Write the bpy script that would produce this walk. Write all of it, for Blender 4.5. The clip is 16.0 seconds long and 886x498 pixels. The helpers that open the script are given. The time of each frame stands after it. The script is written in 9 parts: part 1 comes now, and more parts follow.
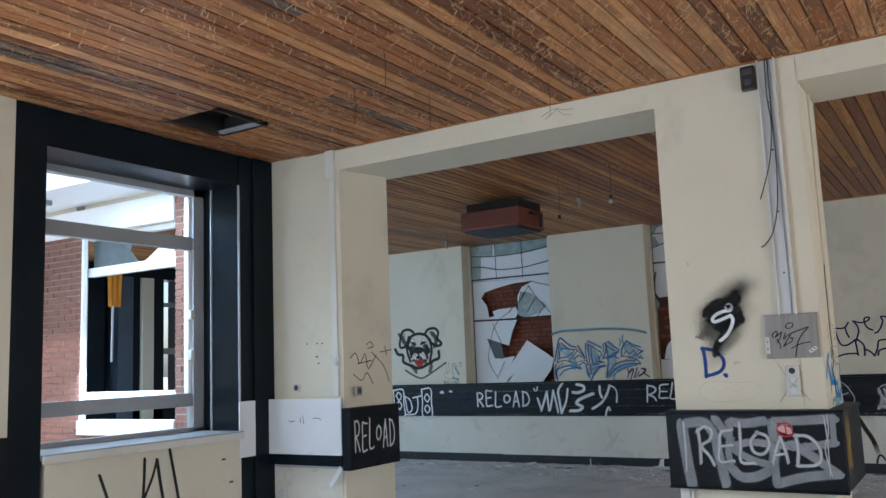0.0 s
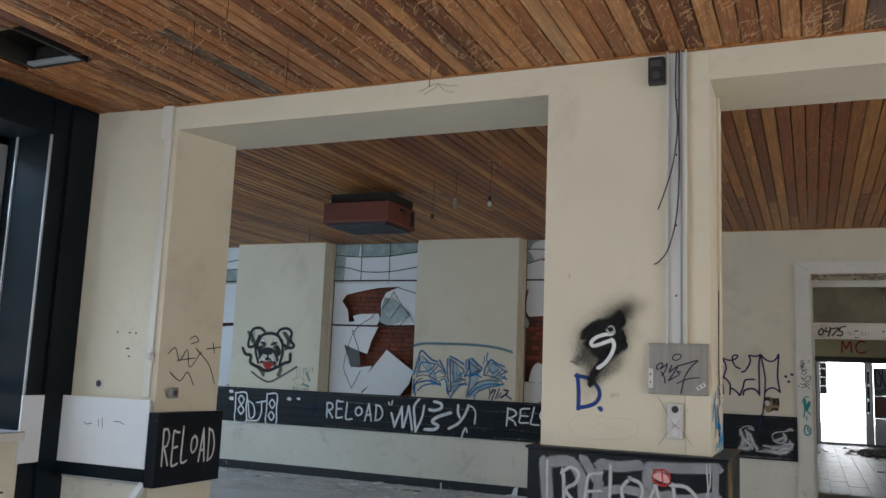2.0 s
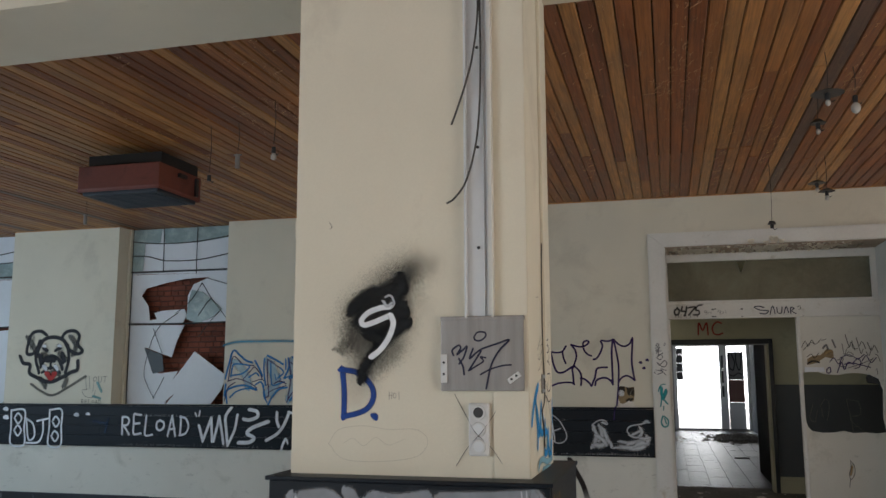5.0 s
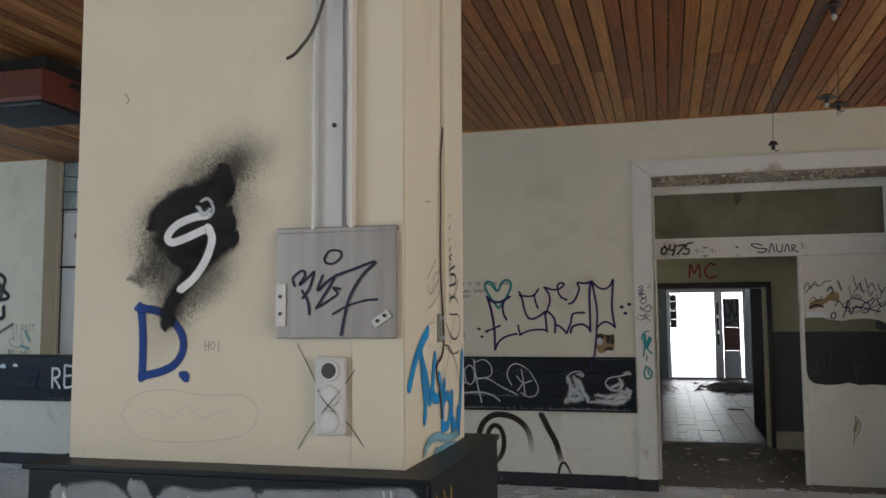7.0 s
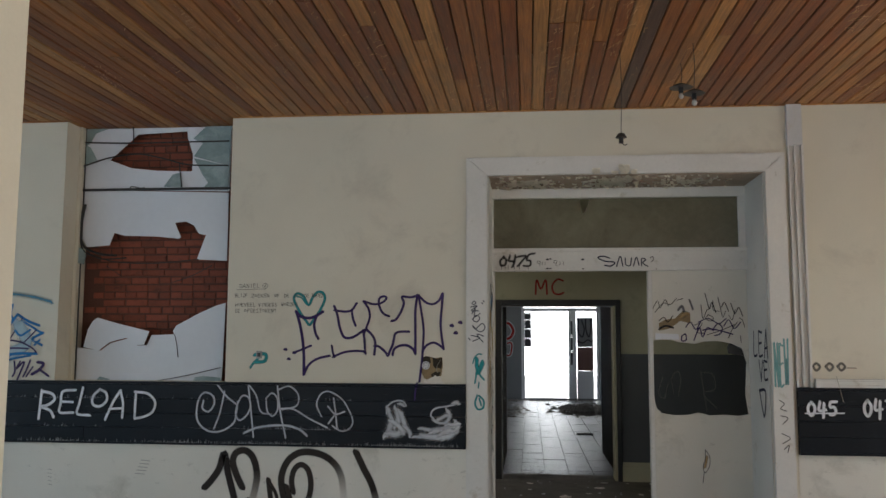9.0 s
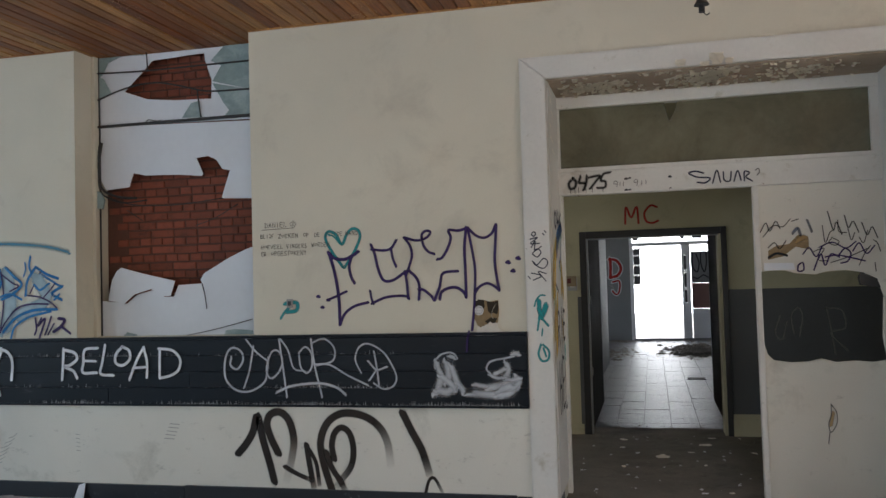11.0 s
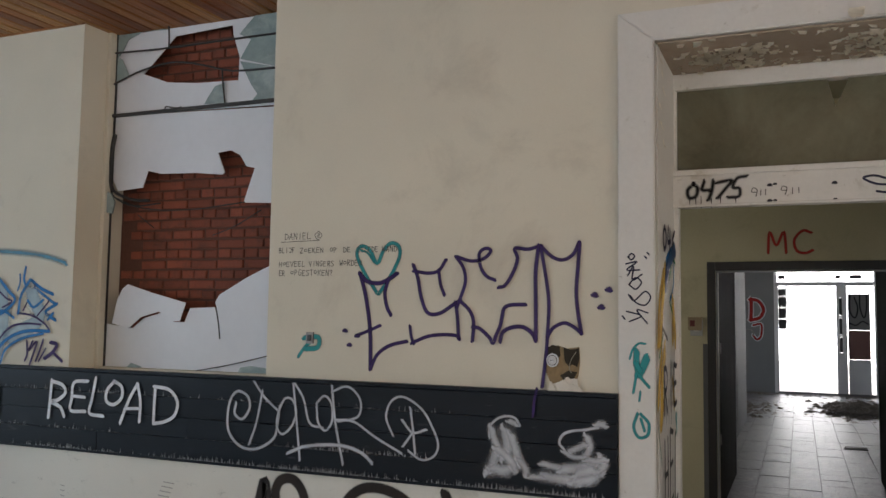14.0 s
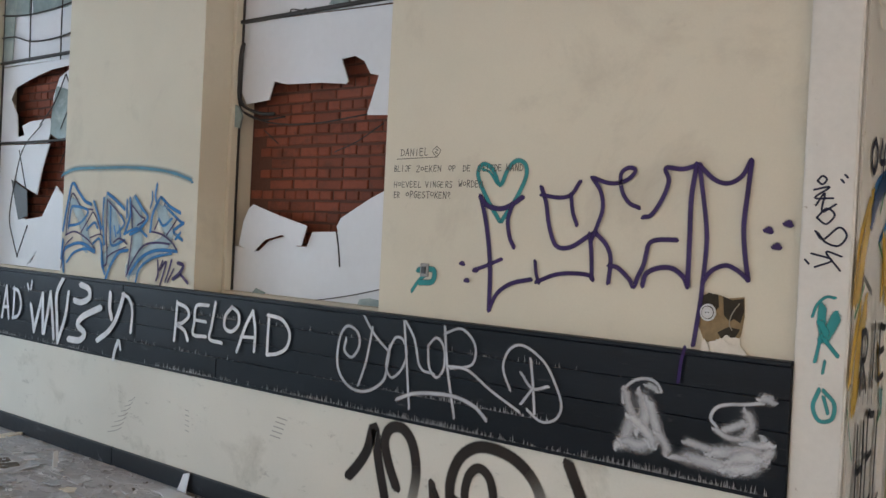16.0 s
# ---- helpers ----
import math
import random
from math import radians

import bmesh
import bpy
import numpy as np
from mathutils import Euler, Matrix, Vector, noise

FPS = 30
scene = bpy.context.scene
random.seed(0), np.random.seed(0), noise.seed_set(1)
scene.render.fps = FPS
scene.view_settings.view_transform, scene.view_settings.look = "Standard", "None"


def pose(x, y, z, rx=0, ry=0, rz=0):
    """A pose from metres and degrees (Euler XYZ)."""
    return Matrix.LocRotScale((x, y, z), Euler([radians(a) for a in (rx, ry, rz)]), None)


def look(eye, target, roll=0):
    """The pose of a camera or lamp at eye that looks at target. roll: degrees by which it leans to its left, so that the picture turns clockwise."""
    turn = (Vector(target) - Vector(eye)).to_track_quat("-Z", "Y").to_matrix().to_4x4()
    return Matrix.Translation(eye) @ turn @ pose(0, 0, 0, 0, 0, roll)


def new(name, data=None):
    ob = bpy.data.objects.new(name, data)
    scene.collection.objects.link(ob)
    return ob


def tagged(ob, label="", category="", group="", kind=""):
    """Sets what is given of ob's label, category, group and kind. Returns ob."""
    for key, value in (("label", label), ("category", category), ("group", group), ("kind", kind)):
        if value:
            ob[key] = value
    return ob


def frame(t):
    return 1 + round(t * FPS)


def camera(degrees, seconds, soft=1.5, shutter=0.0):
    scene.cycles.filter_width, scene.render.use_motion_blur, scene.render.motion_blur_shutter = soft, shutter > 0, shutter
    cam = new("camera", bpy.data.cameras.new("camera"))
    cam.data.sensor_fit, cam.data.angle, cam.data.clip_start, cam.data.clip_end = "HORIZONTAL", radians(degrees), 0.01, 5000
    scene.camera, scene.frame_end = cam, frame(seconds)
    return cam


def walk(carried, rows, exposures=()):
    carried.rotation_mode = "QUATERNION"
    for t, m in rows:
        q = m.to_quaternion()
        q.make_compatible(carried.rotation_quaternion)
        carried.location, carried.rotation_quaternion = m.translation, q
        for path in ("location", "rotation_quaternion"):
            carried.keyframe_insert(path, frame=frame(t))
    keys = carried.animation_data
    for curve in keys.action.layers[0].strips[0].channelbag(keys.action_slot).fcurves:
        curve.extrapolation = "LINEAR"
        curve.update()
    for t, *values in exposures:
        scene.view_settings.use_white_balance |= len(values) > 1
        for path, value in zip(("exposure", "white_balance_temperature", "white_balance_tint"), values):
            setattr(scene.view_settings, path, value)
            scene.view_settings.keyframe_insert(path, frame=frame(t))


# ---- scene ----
cam = camera(55.0, 16.0)
METRES, EYE, TILT, LEAN, TURN = 8.4, 1.48, 0.0, 0.0, 31.9
ROWS = [
    (0.0, 0.0, 0.0, 0.0, 0.3, 7.58, 2.24),
    (0.5, -0.006, 0.0317, 0.0016, 1.54, 6.99, 1.83),
    (1.0, -0.0026, 0.0546, -0.0004, -1.4, 5.38, 0.51),
    (1.5, 0.0107, 0.0831, 0.0013, -4.7, 5.42, -0.95),
    (2.0, 0.0217, 0.1062, 0.0019, -8.7, 8.17, -2.28),
    (2.5, 0.0291, 0.1334, 0.0031, -12.63, 10.04, -1.99),
    (3.0, 0.0395, 0.1559, 0.0014, -15.35, 10.08, -0.98),
    (3.5, 0.0582, 0.1854, 0.0008, -16.89, 9.71, -0.42),
    (4.0, 0.0787, 0.212, 0.0006, -17.57, 9.68, 0.1),
    (6.5, 0.1797, 0.3419, 0.0003, -16.37, 5.47, 0.46),
    (7.0, 0.2, 0.3662, -0.0024, -17.2, 4.95, 0.32),
    (7.5, 0.2282, 0.3904, -0.0002, -20.74, 4.23, -0.31),
    (8.0, 0.2519, 0.4184, -0.0032, -23.61, 5.29, -0.31),
    (8.5, 0.2729, 0.4487, 0.0008, -26.4, 6.27, -0.44),
    (11.0, 0.3988, 0.5725, -0.0011, -18.09, 2.27, 1.64),
    (11.5, 0.4146, 0.5964, -0.0034, -14.07, 1.35, 1.39),
    (12.0, 0.4276, 0.627, 0.0002, -11.17, 1.74, 1.64),
    (12.5, 0.4377, 0.6507, -0.0022, -9.45, 2.69, 2.11),
    (13.0, 0.455, 0.6795, 0.0002, -7.84, 3.18, 1.2),
    (13.5, 0.47, 0.7007, -0.0008, -8.33, 3.94, 0.26),
    (14.0, 0.4904, 0.7257, 0.0008, -9.26, 4.46, -0.79),
    (14.5, 0.5048, 0.7453, 0.0002, -5.01, 3.66, -1.15),
    (15.0, 0.525, 0.7655, 0.0008, 0.15, 1.05, -0.81),
    (15.5, 0.5363, 0.7827, -0.0014, 2.75, -1.03, -1.73),
    (16.0, 0.5431, 0.809, 0.0026, 4.93, -0.63, -2.8),
]
walk(cam, [(t, pose(0, 0, EYE, TILT, LEAN, TURN) @ pose(METRES * x, METRES * y, METRES * z, 90 + pitch, roll, yaw)) for t, x, y, z, yaw, pitch, roll in ROWS],
     exposures=[(0.0, 0.40, 6050, 10), (1.0, 0.31, 6200, 10), (2.5, 0.24, 6650, 11), (3.5, 0.26, 6800, 12), (6.5, 0.17, 6450, 10), (7.5, 0.22, 6650, 11), (8.5, 0.36, 6500, 10), (11.0, 0.71, 6450, 12),
                (12.5, 0.80, 6600, 15), (14.5, 0.74, 6850, 15), (15.0, 0.74, 6750, 14), (15.5, 0.80, 6750, 14), (16.0, 1.13, 6850, 15)])

# ---- sky, sun and daylight in the openings ----
world = bpy.data.worlds.new("sky")
scene.world = world
world.use_nodes = True
wn, wl = world.node_tree.nodes, world.node_tree.links
sky = wn.new("ShaderNodeTexSky")
sky.sky_type, sky.sun_disc = "NISHITA", False
sky.sun_elevation, sky.sun_rotation, sky.dust_density = radians(49), radians(123), 2.0
wl.new(sky.outputs[0], wn["Background"].inputs[0])
wn["Background"].inputs[1].default_value = 0.15
sun = new("sun", bpy.data.lights.new("sun", "SUN"))
sun.data.energy, sun.data.angle, sun.data.color = 5.0, radians(3), (1, 0.95, 0.88)
sun.matrix_world = look((17, -11, 23.3), (0, 0, 0))


def daylight(name, eye, target, wide, high, watts, color):
    """An area lamp for daylight at an opening, real or added, out of view."""
    lamp = new(name, bpy.data.lights.new(name, "AREA"))
    lamp.data.shape, lamp.data.size, lamp.data.size_y = "RECTANGLE", wide, high
    lamp.data.energy, lamp.data.color = watts, color
    lamp.matrix_world = look(eye, target)


COOL = (0.80, 0.91, 1.0)
SKY = (0.58, 0.80, 1.0)
daylight("window_light_courtyard", (-6.95, 5.56, 1.9), (-6.6, 7.6, 0.1), 1.35, 1.9, 31, SKY)
daylight("window_light_courtyard_far", (-9.6, 5.56, 1.9), (-9.2, 7.6, 0.1), 1.4, 1.9, 36, SKY)
# Hidden lamp added above the west window's head, strengthening its skylight on the corner.
daylight("window_light_head", (-5.95, 3.95, 3.46), (-4.7, 5.0, 1.0), 1.5, .5, 110, SKY)
daylight("window_light_west_room", (-5.3, 0.6, 1.9), (-3.4, 3.0, 0.2), 3.4, 1.8, 125, COOL)
daylight("window_light_south", (0.2, -3.45, 1.9), (0.2, -1.4, 0.0), 7.0, 1.9, 12, (1, 0.98, 0.95))
daylight("window_light_east", (4.55, 8.5, 1.9), (0.4, 6.6, 1.2), 3.6, 1.8, 18, (1, 0.95, 0.89))
daylight("window_light_east_room", (4.55, 2.4, 1.9), (1.9, 3.2, -0.4), 3.6, 1.8, 96, (1, 0.96, 0.9))
# Fill lamp in an assumed, unseen window of the side room.
daylight("side_room_window_light", (-2.45, 23.7, 1.6), (0, 23.7, .6), 2.4, 1.3, 12, (.95, .98, 1))
# Fill lamp for the hall, in an opening added at its unseen west end.
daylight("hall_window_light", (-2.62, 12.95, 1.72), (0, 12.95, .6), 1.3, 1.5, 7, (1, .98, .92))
# Stand-in for the far window's daylight, from an unseen opening added beside it.
daylight("window_light_far_west", (-11.62, 6.8, 1.9), (-6.4, 9.8, -0.6), 1.4, 1.9, 74, SKY)

# ---- materials ----
def nodes_of(name):
    m = bpy.data.materials.new(name)
    m.use_nodes = True
    t = m.node_tree
    return m, t.nodes, t.links, t.nodes["Principled BSDF"]


def ramp(n, stops):
    r = n.new("ShaderNodeValToRGB")
    e = r.color_ramp.elements
    while len(e) < len(stops):
        e.new(0.5)
    for el, (p, c) in zip(e, stops):
        el.position = p
        el.color = (*c, 1) if len(c) == 3 else c
    return r


def noise_tex(n, l, coords, scale, detail=4, rough=0.55, stretch=None, warp=0.0):
    t = n.new("ShaderNodeTexNoise")
    t.inputs["Scale"].default_value, t.inputs["Detail"].default_value = scale, detail
    t.inputs["Roughness"].default_value, t.inputs["Distortion"].default_value = rough, warp
    if stretch:
        mp = n.new("ShaderNodeMapping")
        mp.inputs["Scale"].default_value = stretch
        l.new(coords, mp.inputs[0])
        l.new(mp.outputs[0], t.inputs["Vector"])
    else:
        l.new(coords, t.inputs["Vector"])
    return t


def mix(n, l, fac, a, b, kind="MIX"):
    m = n.new("ShaderNodeMix")
    m.data_type, m.blend_type = "RGBA", kind
    for sock, v in ((m.inputs[0], fac), (m.inputs[6], a), (m.inputs[7], b)):
        if isinstance(v, (int, float)):
            sock.default_value = v
        elif isinstance(v, tuple):
            sock.default_value = (*v, 1)
        else:
            l.new(v, sock)
    return m.outputs[2]


def surface(name, base, rough=0.7, metal=0.0, tone=0.12, stain=None, stain_amount=(0.55, 0.75), stain_scale=1.3,
            grain=60.0, bump=0.15, stretch=None, piece=0.0, spec=0.5, scuff=None, world=False):
    """A worn surface: base colour with broad and fine variation, stains with a shape of their own, grain and relief."""
    m, n, l, p = nodes_of(name)
    co = n.new("ShaderNodeNewGeometry").outputs["Position"] if world else n.new("ShaderNodeTexCoord").outputs["Object"]
    broad = noise_tex(n, l, co, 1.1, 5, stretch=stretch)
    fine = noise_tex(n, l, co, grain, 6, 0.65, stretch=stretch)
    dark, lite = tuple(c * (1 - tone) for c in base), tuple(min(1, c * (1 + tone)) for c in base)
    r1 = ramp(n, [(0.3, dark), (0.7, lite)])
    l.new(broad.outputs[0], r1.inputs[0])
    r2 = ramp(n, [(0.3, (1 - tone * 0.8,) * 3), (0.7, (1, 1, 1))])
    l.new(fine.outputs[0], r2.inputs[0])
    col = mix(n, l, 1.0, r1.outputs[0], r2.outputs[0], "MULTIPLY")
    if stain:
        s = noise_tex(n, l, co, stain_scale, 8, 0.68, warp=0.4)
        rs = ramp(n, [(stain_amount[0], (0, 0, 0)), (stain_amount[1], (1, 1, 1))])
        l.new(s.outputs[0], rs.inputs[0])
        col = mix(n, l, rs.outputs[0], col, stain)
    if scuff:
        paint, scale, along, low, high = scuff
        k = noise_tex(n, l, co, scale, 9, 0.75, stretch=along, warp=0.3)
        rk = ramp(n, [(low, (0, 0, 0)), (high, (0.85, 0.85, 0.85))])
        l.new(k.outputs[0], rk.inputs[0])
        col = mix(n, l, rk.outputs[0], col, paint)
    if piece:
        info = n.new("ShaderNodeObjectInfo")
        rp = ramp(n, [(0, (1 - piece,) * 3), (1, (1 + piece * 0.3,) * 3)])
        l.new(info.outputs["Random"], rp.inputs[0])
        col = mix(n, l, 1.0, col, rp.outputs[0], "MULTIPLY")
    l.new(col, p.inputs["Base Color"])
    rr = n.new("ShaderNodeMapRange")
    rr.inputs[3].default_value, rr.inputs[4].default_value = max(0.05, rough - 0.12), min(1, rough + 0.12)
    l.new(fine.outputs[0], rr.inputs[0])
    l.new(rr.outputs[0], p.inputs["Roughness"])
    p.inputs["Metallic"].default_value = metal
    p.inputs["Specular IOR Level"].default_value = spec
    if bump:
        b = n.new("ShaderNodeBump")
        b.inputs["Strength"].default_value, b.inputs["Distance"].default_value = bump, 0.01
        l.new(fine.outputs[0], b.inputs["Height"])
        l.new(b.outputs[0], p.inputs["Normal"])
    return m


def plank_wood(name, tones, bare, worn):
    """Old varnished tongue-and-groove boards: every board its own brown, with grain along y and flaking varnish."""
    m, n, l, p = nodes_of(name)
    co = n.new("ShaderNodeTexCoord").outputs["Object"]
    geo = n.new("ShaderNodeNewGeometry")
    tone = ramp(n, tones)
    l.new(geo.outputs["Random Per Island"], tone.inputs[0])
    shift = n.new("ShaderNodeVectorMath")
    shift.operation = "MULTIPLY_ADD"
    shift.inputs[1].default_value = (1, 1, 1)
    cmb = n.new("ShaderNodeCombineXYZ")
    mul = n.new("ShaderNodeMath")
    mul.operation = "MULTIPLY"
    mul.inputs[1].default_value = 37.0
    l.new(geo.outputs["Random Per Island"], mul.inputs[0])
    l.new(mul.outputs[0], cmb.inputs[1])
    l.new(co, shift.inputs[0])
    l.new(cmb.outputs[0], shift.inputs[2])
    grain = noise_tex(n, l, shift.outputs[0], 1.0, 6, 0.65, stretch=(70, 2.2, 70), warp=0.6)
    broad = noise_tex(n, l, shift.outputs[0], 2.6, 5, 0.6, stretch=(1.6, 0.7, 1.6))
    g = ramp(n, [(0.28, (0.45, 0.40, 0.38)), (0.60, (1.16, 1.12, 1.08))])
    l.new(grain.outputs[0], g.inputs[0])
    col = mix(n, l, 1.0, tone.outputs[0], g.outputs[0], "MULTIPLY")
    b2 = ramp(n, [(0.35, (0.72, 0.72, 0.74)), (0.7, (1.15, 1.12, 1.1))])
    l.new(broad.outputs[0], b2.inputs[0])
    col = mix(n, l, 1.0, col, b2.outputs[0], "MULTIPLY")
    flake = noise_tex(n, l, shift.outputs[0], 1.0, 9, 0.72, stretch=(20, 2.4, 20), warp=1.4)
    rf = ramp(n, [(worn - 0.03, (0, 0, 0)), (worn - 0.005, (0.95, 0.95, 0.95)), (worn + 0.02, (0.3, 0.3, 0.3)), (worn + 0.10, (0.75, 0.75, 0.75))])
    l.new(flake.outputs[0], rf.inputs[0])
    col = mix(n, l, rf.outputs[0], col, bare)
    l.new(col, p.inputs["Base Color"])
    rr = n.new("ShaderNodeMapRange")
    rr.inputs[3].default_value, rr.inputs[4].default_value = 0.32, 0.62
    p.inputs["Specular IOR Level"].default_value = 0.38
    l.new(broad.outputs[0], rr.inputs[0])
    l.new(rr.outputs[0], p.inputs["Roughness"])
    bm_ = n.new("ShaderNodeBump")
    bm_.inputs["Strength"].default_value, bm_.inputs["Distance"].default_value = 0.35, 0.006
    l.new(flake.outputs[0], bm_.inputs["Height"])
    l.new(bm_.outputs[0], p.inputs["Normal"])
    return m


def spray(name, color, soft=0.35, grain=0.25, alpha=1.0, rough=0.6, fade=0.0):
    """Sprayed or marker paint: full in the middle of the stroke, thinning to its edges (the strip's own u runs across, v along)."""
    m, n, l, p = nodes_of(name)
    uv = n.new("ShaderNodeTexCoord").outputs["UV"]
    co = n.new("ShaderNodeTexCoord").outputs["Object"]
    sep = n.new("ShaderNodeSeparateXYZ")
    l.new(uv, sep.inputs[0])
    ab = n.new("ShaderNodeMath")
    ab.operation = "ABSOLUTE"
    l.new(sep.outputs[0], ab.inputs[0])
    gr = noise_tex(n, l, co, 160.0, 3, 0.7)
    add = n.new("ShaderNodeMath")
    add.operation = "MULTIPLY_ADD"
    add.inputs[1].default_value, add.inputs[2].default_value = grain, -grain * 0.5
    l.new(gr.outputs[0], add.inputs[0])
    sm = n.new("ShaderNodeMath")
    sm.operation = "ADD"
    l.new(ab.outputs[0], sm.inputs[0])
    l.new(add.outputs[0], sm.inputs[1])
    mr = n.new("ShaderNodeMapRange")
    mr.interpolation_type = "SMOOTHSTEP"
    mr.inputs[1].default_value, mr.inputs[2].default_value = 1 - soft, 1.0
    mr.inputs[3].default_value, mr.inputs[4].default_value = alpha, 0.0
    l.new(sm.outputs[0], mr.inputs[0])
    out = mr.outputs[0]
    if fade:
        fd = n.new("ShaderNodeMapRange")
        fd.interpolation_type = "SMOOTHSTEP"
        fd.inputs[1].default_value, fd.inputs[2].default_value = 1 - fade, 1.0
        fd.inputs[3].default_value, fd.inputs[4].default_value = 1.0, 0.0
        l.new(sep.outputs[1], fd.inputs[0])
        mu = n.new("ShaderNodeMath")
        mu.operation = "MULTIPLY"
        l.new(out, mu.inputs[0])
        l.new(fd.outputs[0], mu.inputs[1])
        out = mu.outputs[0]
    l.new(out, p.inputs["Alpha"])
    big = noise_tex(n, l, co, 9.0, 3)
    r = ramp(n, [(0.3, tuple(c * 0.8 for c in color)), (0.7, tuple(min(1, c * 1.15) for c in color))])
    l.new(big.outputs[0], r.inputs[0])
    l.new(r.outputs[0], p.inputs["Base Color"])
    p.inputs["Roughness"].default_value = rough
    p.inputs["Specular IOR Level"].default_value = 0.2
    return m


CREAM = surface("cream_wall_paint", (0.65, 0.605, 0.49), 0.75, tone=0.05, stain=(0.46, 0.42, 0.34), stain_amount=(0.56, 0.88), stain_scale=1.9, grain=110, bump=0.12, scuff=((0.40, 0.36, 0.29), 3.0, (1.6, 1.6, 0.9), 0.66, 0.84))
CREAM_LOW = surface("grubby_cream_wall", (0.66, 0.635, 0.56), 0.7, tone=0.06, stain=(0.40, 0.38, 0.32), stain_amount=(0.56, 0.80), stain_scale=2.6, grain=90, bump=0.12, scuff=((0.22, 0.20, 0.17), 6.0, (1, 1, 2.2), 0.60, 0.76))
WHITE_TRIM = surface("white_trim_paint", (0.66, 0.645, 0.60), 0.5, tone=0.08, scuff=((0.24, 0.20, 0.14), 14.0, None, 0.64, 0.72), stain=(0.42, 0.38, 0.30), stain_amount=(0.62, 0.75), stain_scale=5, grain=40, bump=0.1)
PEELED = surface("bare_plaster", (0.40, 0.32, 0.24), 0.85, tone=0.15, stain=(0.28, 0.21, 0.15), stain_amount=(0.5, 0.7), stain_scale=5, grain=50, bump=0.2)
FLAKE = surface("paint_flake", (0.86, 0.81, 0.69), 0.6, tone=0.08, grain=30, bump=0.1)
PLANK = plank_wood("varnished_ceiling_boards", [(0.0, (0.12, 0.075, 0.055)), (0.025, (0.14, 0.080, 0.052)), (0.03, (0.22, 0.072, 0.025)), (0.25, (0.28, 0.098, 0.031)), (0.5, (0.345, 0.140, 0.042)), (0.75, (0.41, 0.190, 0.058)), (1.0, (0.52, 0.275, 0.095))], (0.50, 0.30, 0.13), 0.66)
PLANK_WORN = plank_wood("peeling_ceiling_boards", [(0.0, (0.10, 0.078, 0.066)), (0.07, (0.14, 0.095, 0.074)), (0.075, (0.15, 0.052, 0.020)), (0.36, (0.28, 0.105, 0.036)), (0.6, (0.40, 0.168, 0.058)), (0.85, (0.50, 0.240, 0.092)), (1.0, (0.60, 0.36, 0.17))], (0.68, 0.42, 0.21), 0.60)
CURL = surface("curled_varnish", (0.72, 0.45, 0.24), 0.5, tone=0.25, grain=30)
ATTIC = surface("dusty_dark_timber", (0.02, 0.017, 0.015), 0.9, tone=0.2)
BLACK_BOARD = surface("black_painted_board", (0.006, 0.009, 0.014), 0.42, tone=0.3, stain=(0.016, 0.020, 0.026), stain_amount=(0.58, 0.82), stain_scale=3, grain=30, bump=0.12, piece=0.2, stretch=(.6, 4, 4), spec=0.19, scuff=((0.09, 0.095, 0.10), 9.0, (.5, 3, 3), 0.62, 0.76))
# Black timber; the navy cast of its base stands in for reflected skylight.
BLACK_FRAME = surface("black_window_timber", (0.005, 0.010, 0.015), 0.34, tone=0.25, stain=(0.014, 0.018, 0.022), stain_amount=(0.6, 0.85), stain_scale=4, grain=40, bump=0.04, spec=0.16)
BASE_BLACK = surface("black_skirting", (0.009, 0.011, 0.016), 0.45, tone=0.3, stain=(0.22, 0.23, 0.24), stain_amount=(0.62, 0.74), stain_scale=9, grain=40)
FLOOR = surface("dusty_floor", (0.60, 0.61, 0.62), 0.5, tone=0.14, stain=(0.36, 0.355, 0.34), stain_amount=(0.5, 0.75), stain_scale=1.6, grain=45, bump=0.15)
WHITE_BOARD = surface("white_backing_board", (0.70, 0.72, 0.75), 0.55, tone=0.05, stain=(0.55, 0.56, 0.56), stain_amount=(0.62, 0.85), stain_scale=3, grain=20, bump=0.05)
FROSTED = surface("pale_green_wired_glass", (0.27, 0.35, 0.345), 0.2, tone=0.2, stain=(0.46, 0.53, 0.53), stain_amount=(0.48, 0.75), stain_scale=5, grain=25, bump=0.1)
BRICK = surface("red_brick", (0.27, 0.075, 0.040), 0.85, tone=0.22, stain=(0.14, 0.05, 0.032), stain_amount=(0.5, 0.75), stain_scale=14, grain=90, bump=0.5, piece=0.28, world=True, scuff=((0.30, 0.17, 0.11), 5.0, (1, 1, 7), 0.66, 0.74))
MORTAR = surface("smeared_mortar", (0.12, 0.050, 0.034), 0.95, tone=0.25, grain=60, bump=0.5)
WIRE = surface("rusty_lead_strip", (0.045, 0.042, 0.040), 0.6, metal=0.3, tone=0.3, grain=60)
STEEL = surface("dull_grey_steel", (0.27, 0.255, 0.245), 0.42, metal=0.35, tone=0.14, stretch=(30, 30, 1.5), grain=12, stain=(0.22, 0.22, 0.22), stain_amount=(0.55, 0.8), bump=0.05)
ALU = surface("grey_window_aluminium", (0.36, 0.38, 0.40), 0.4, metal=0.2, tone=0.1, grain=30, bump=0.05)
PLASTIC = surface("yellowed_white_plastic", (0.56, 0.56, 0.555), 0.45, tone=0.06, stain=(0.5, 0.48, 0.43), stain_amount=(0.6, 0.8), stain_scale=8, grain=30, bump=0.04)
GREY_PVC = surface("pale_grey_trunking", (0.60, 0.62, 0.635), 0.42, tone=0.06, grain=30, bump=0.04, stain=(0.4, 0.4, 0.4), stain_amount=(0.6, 0.8))
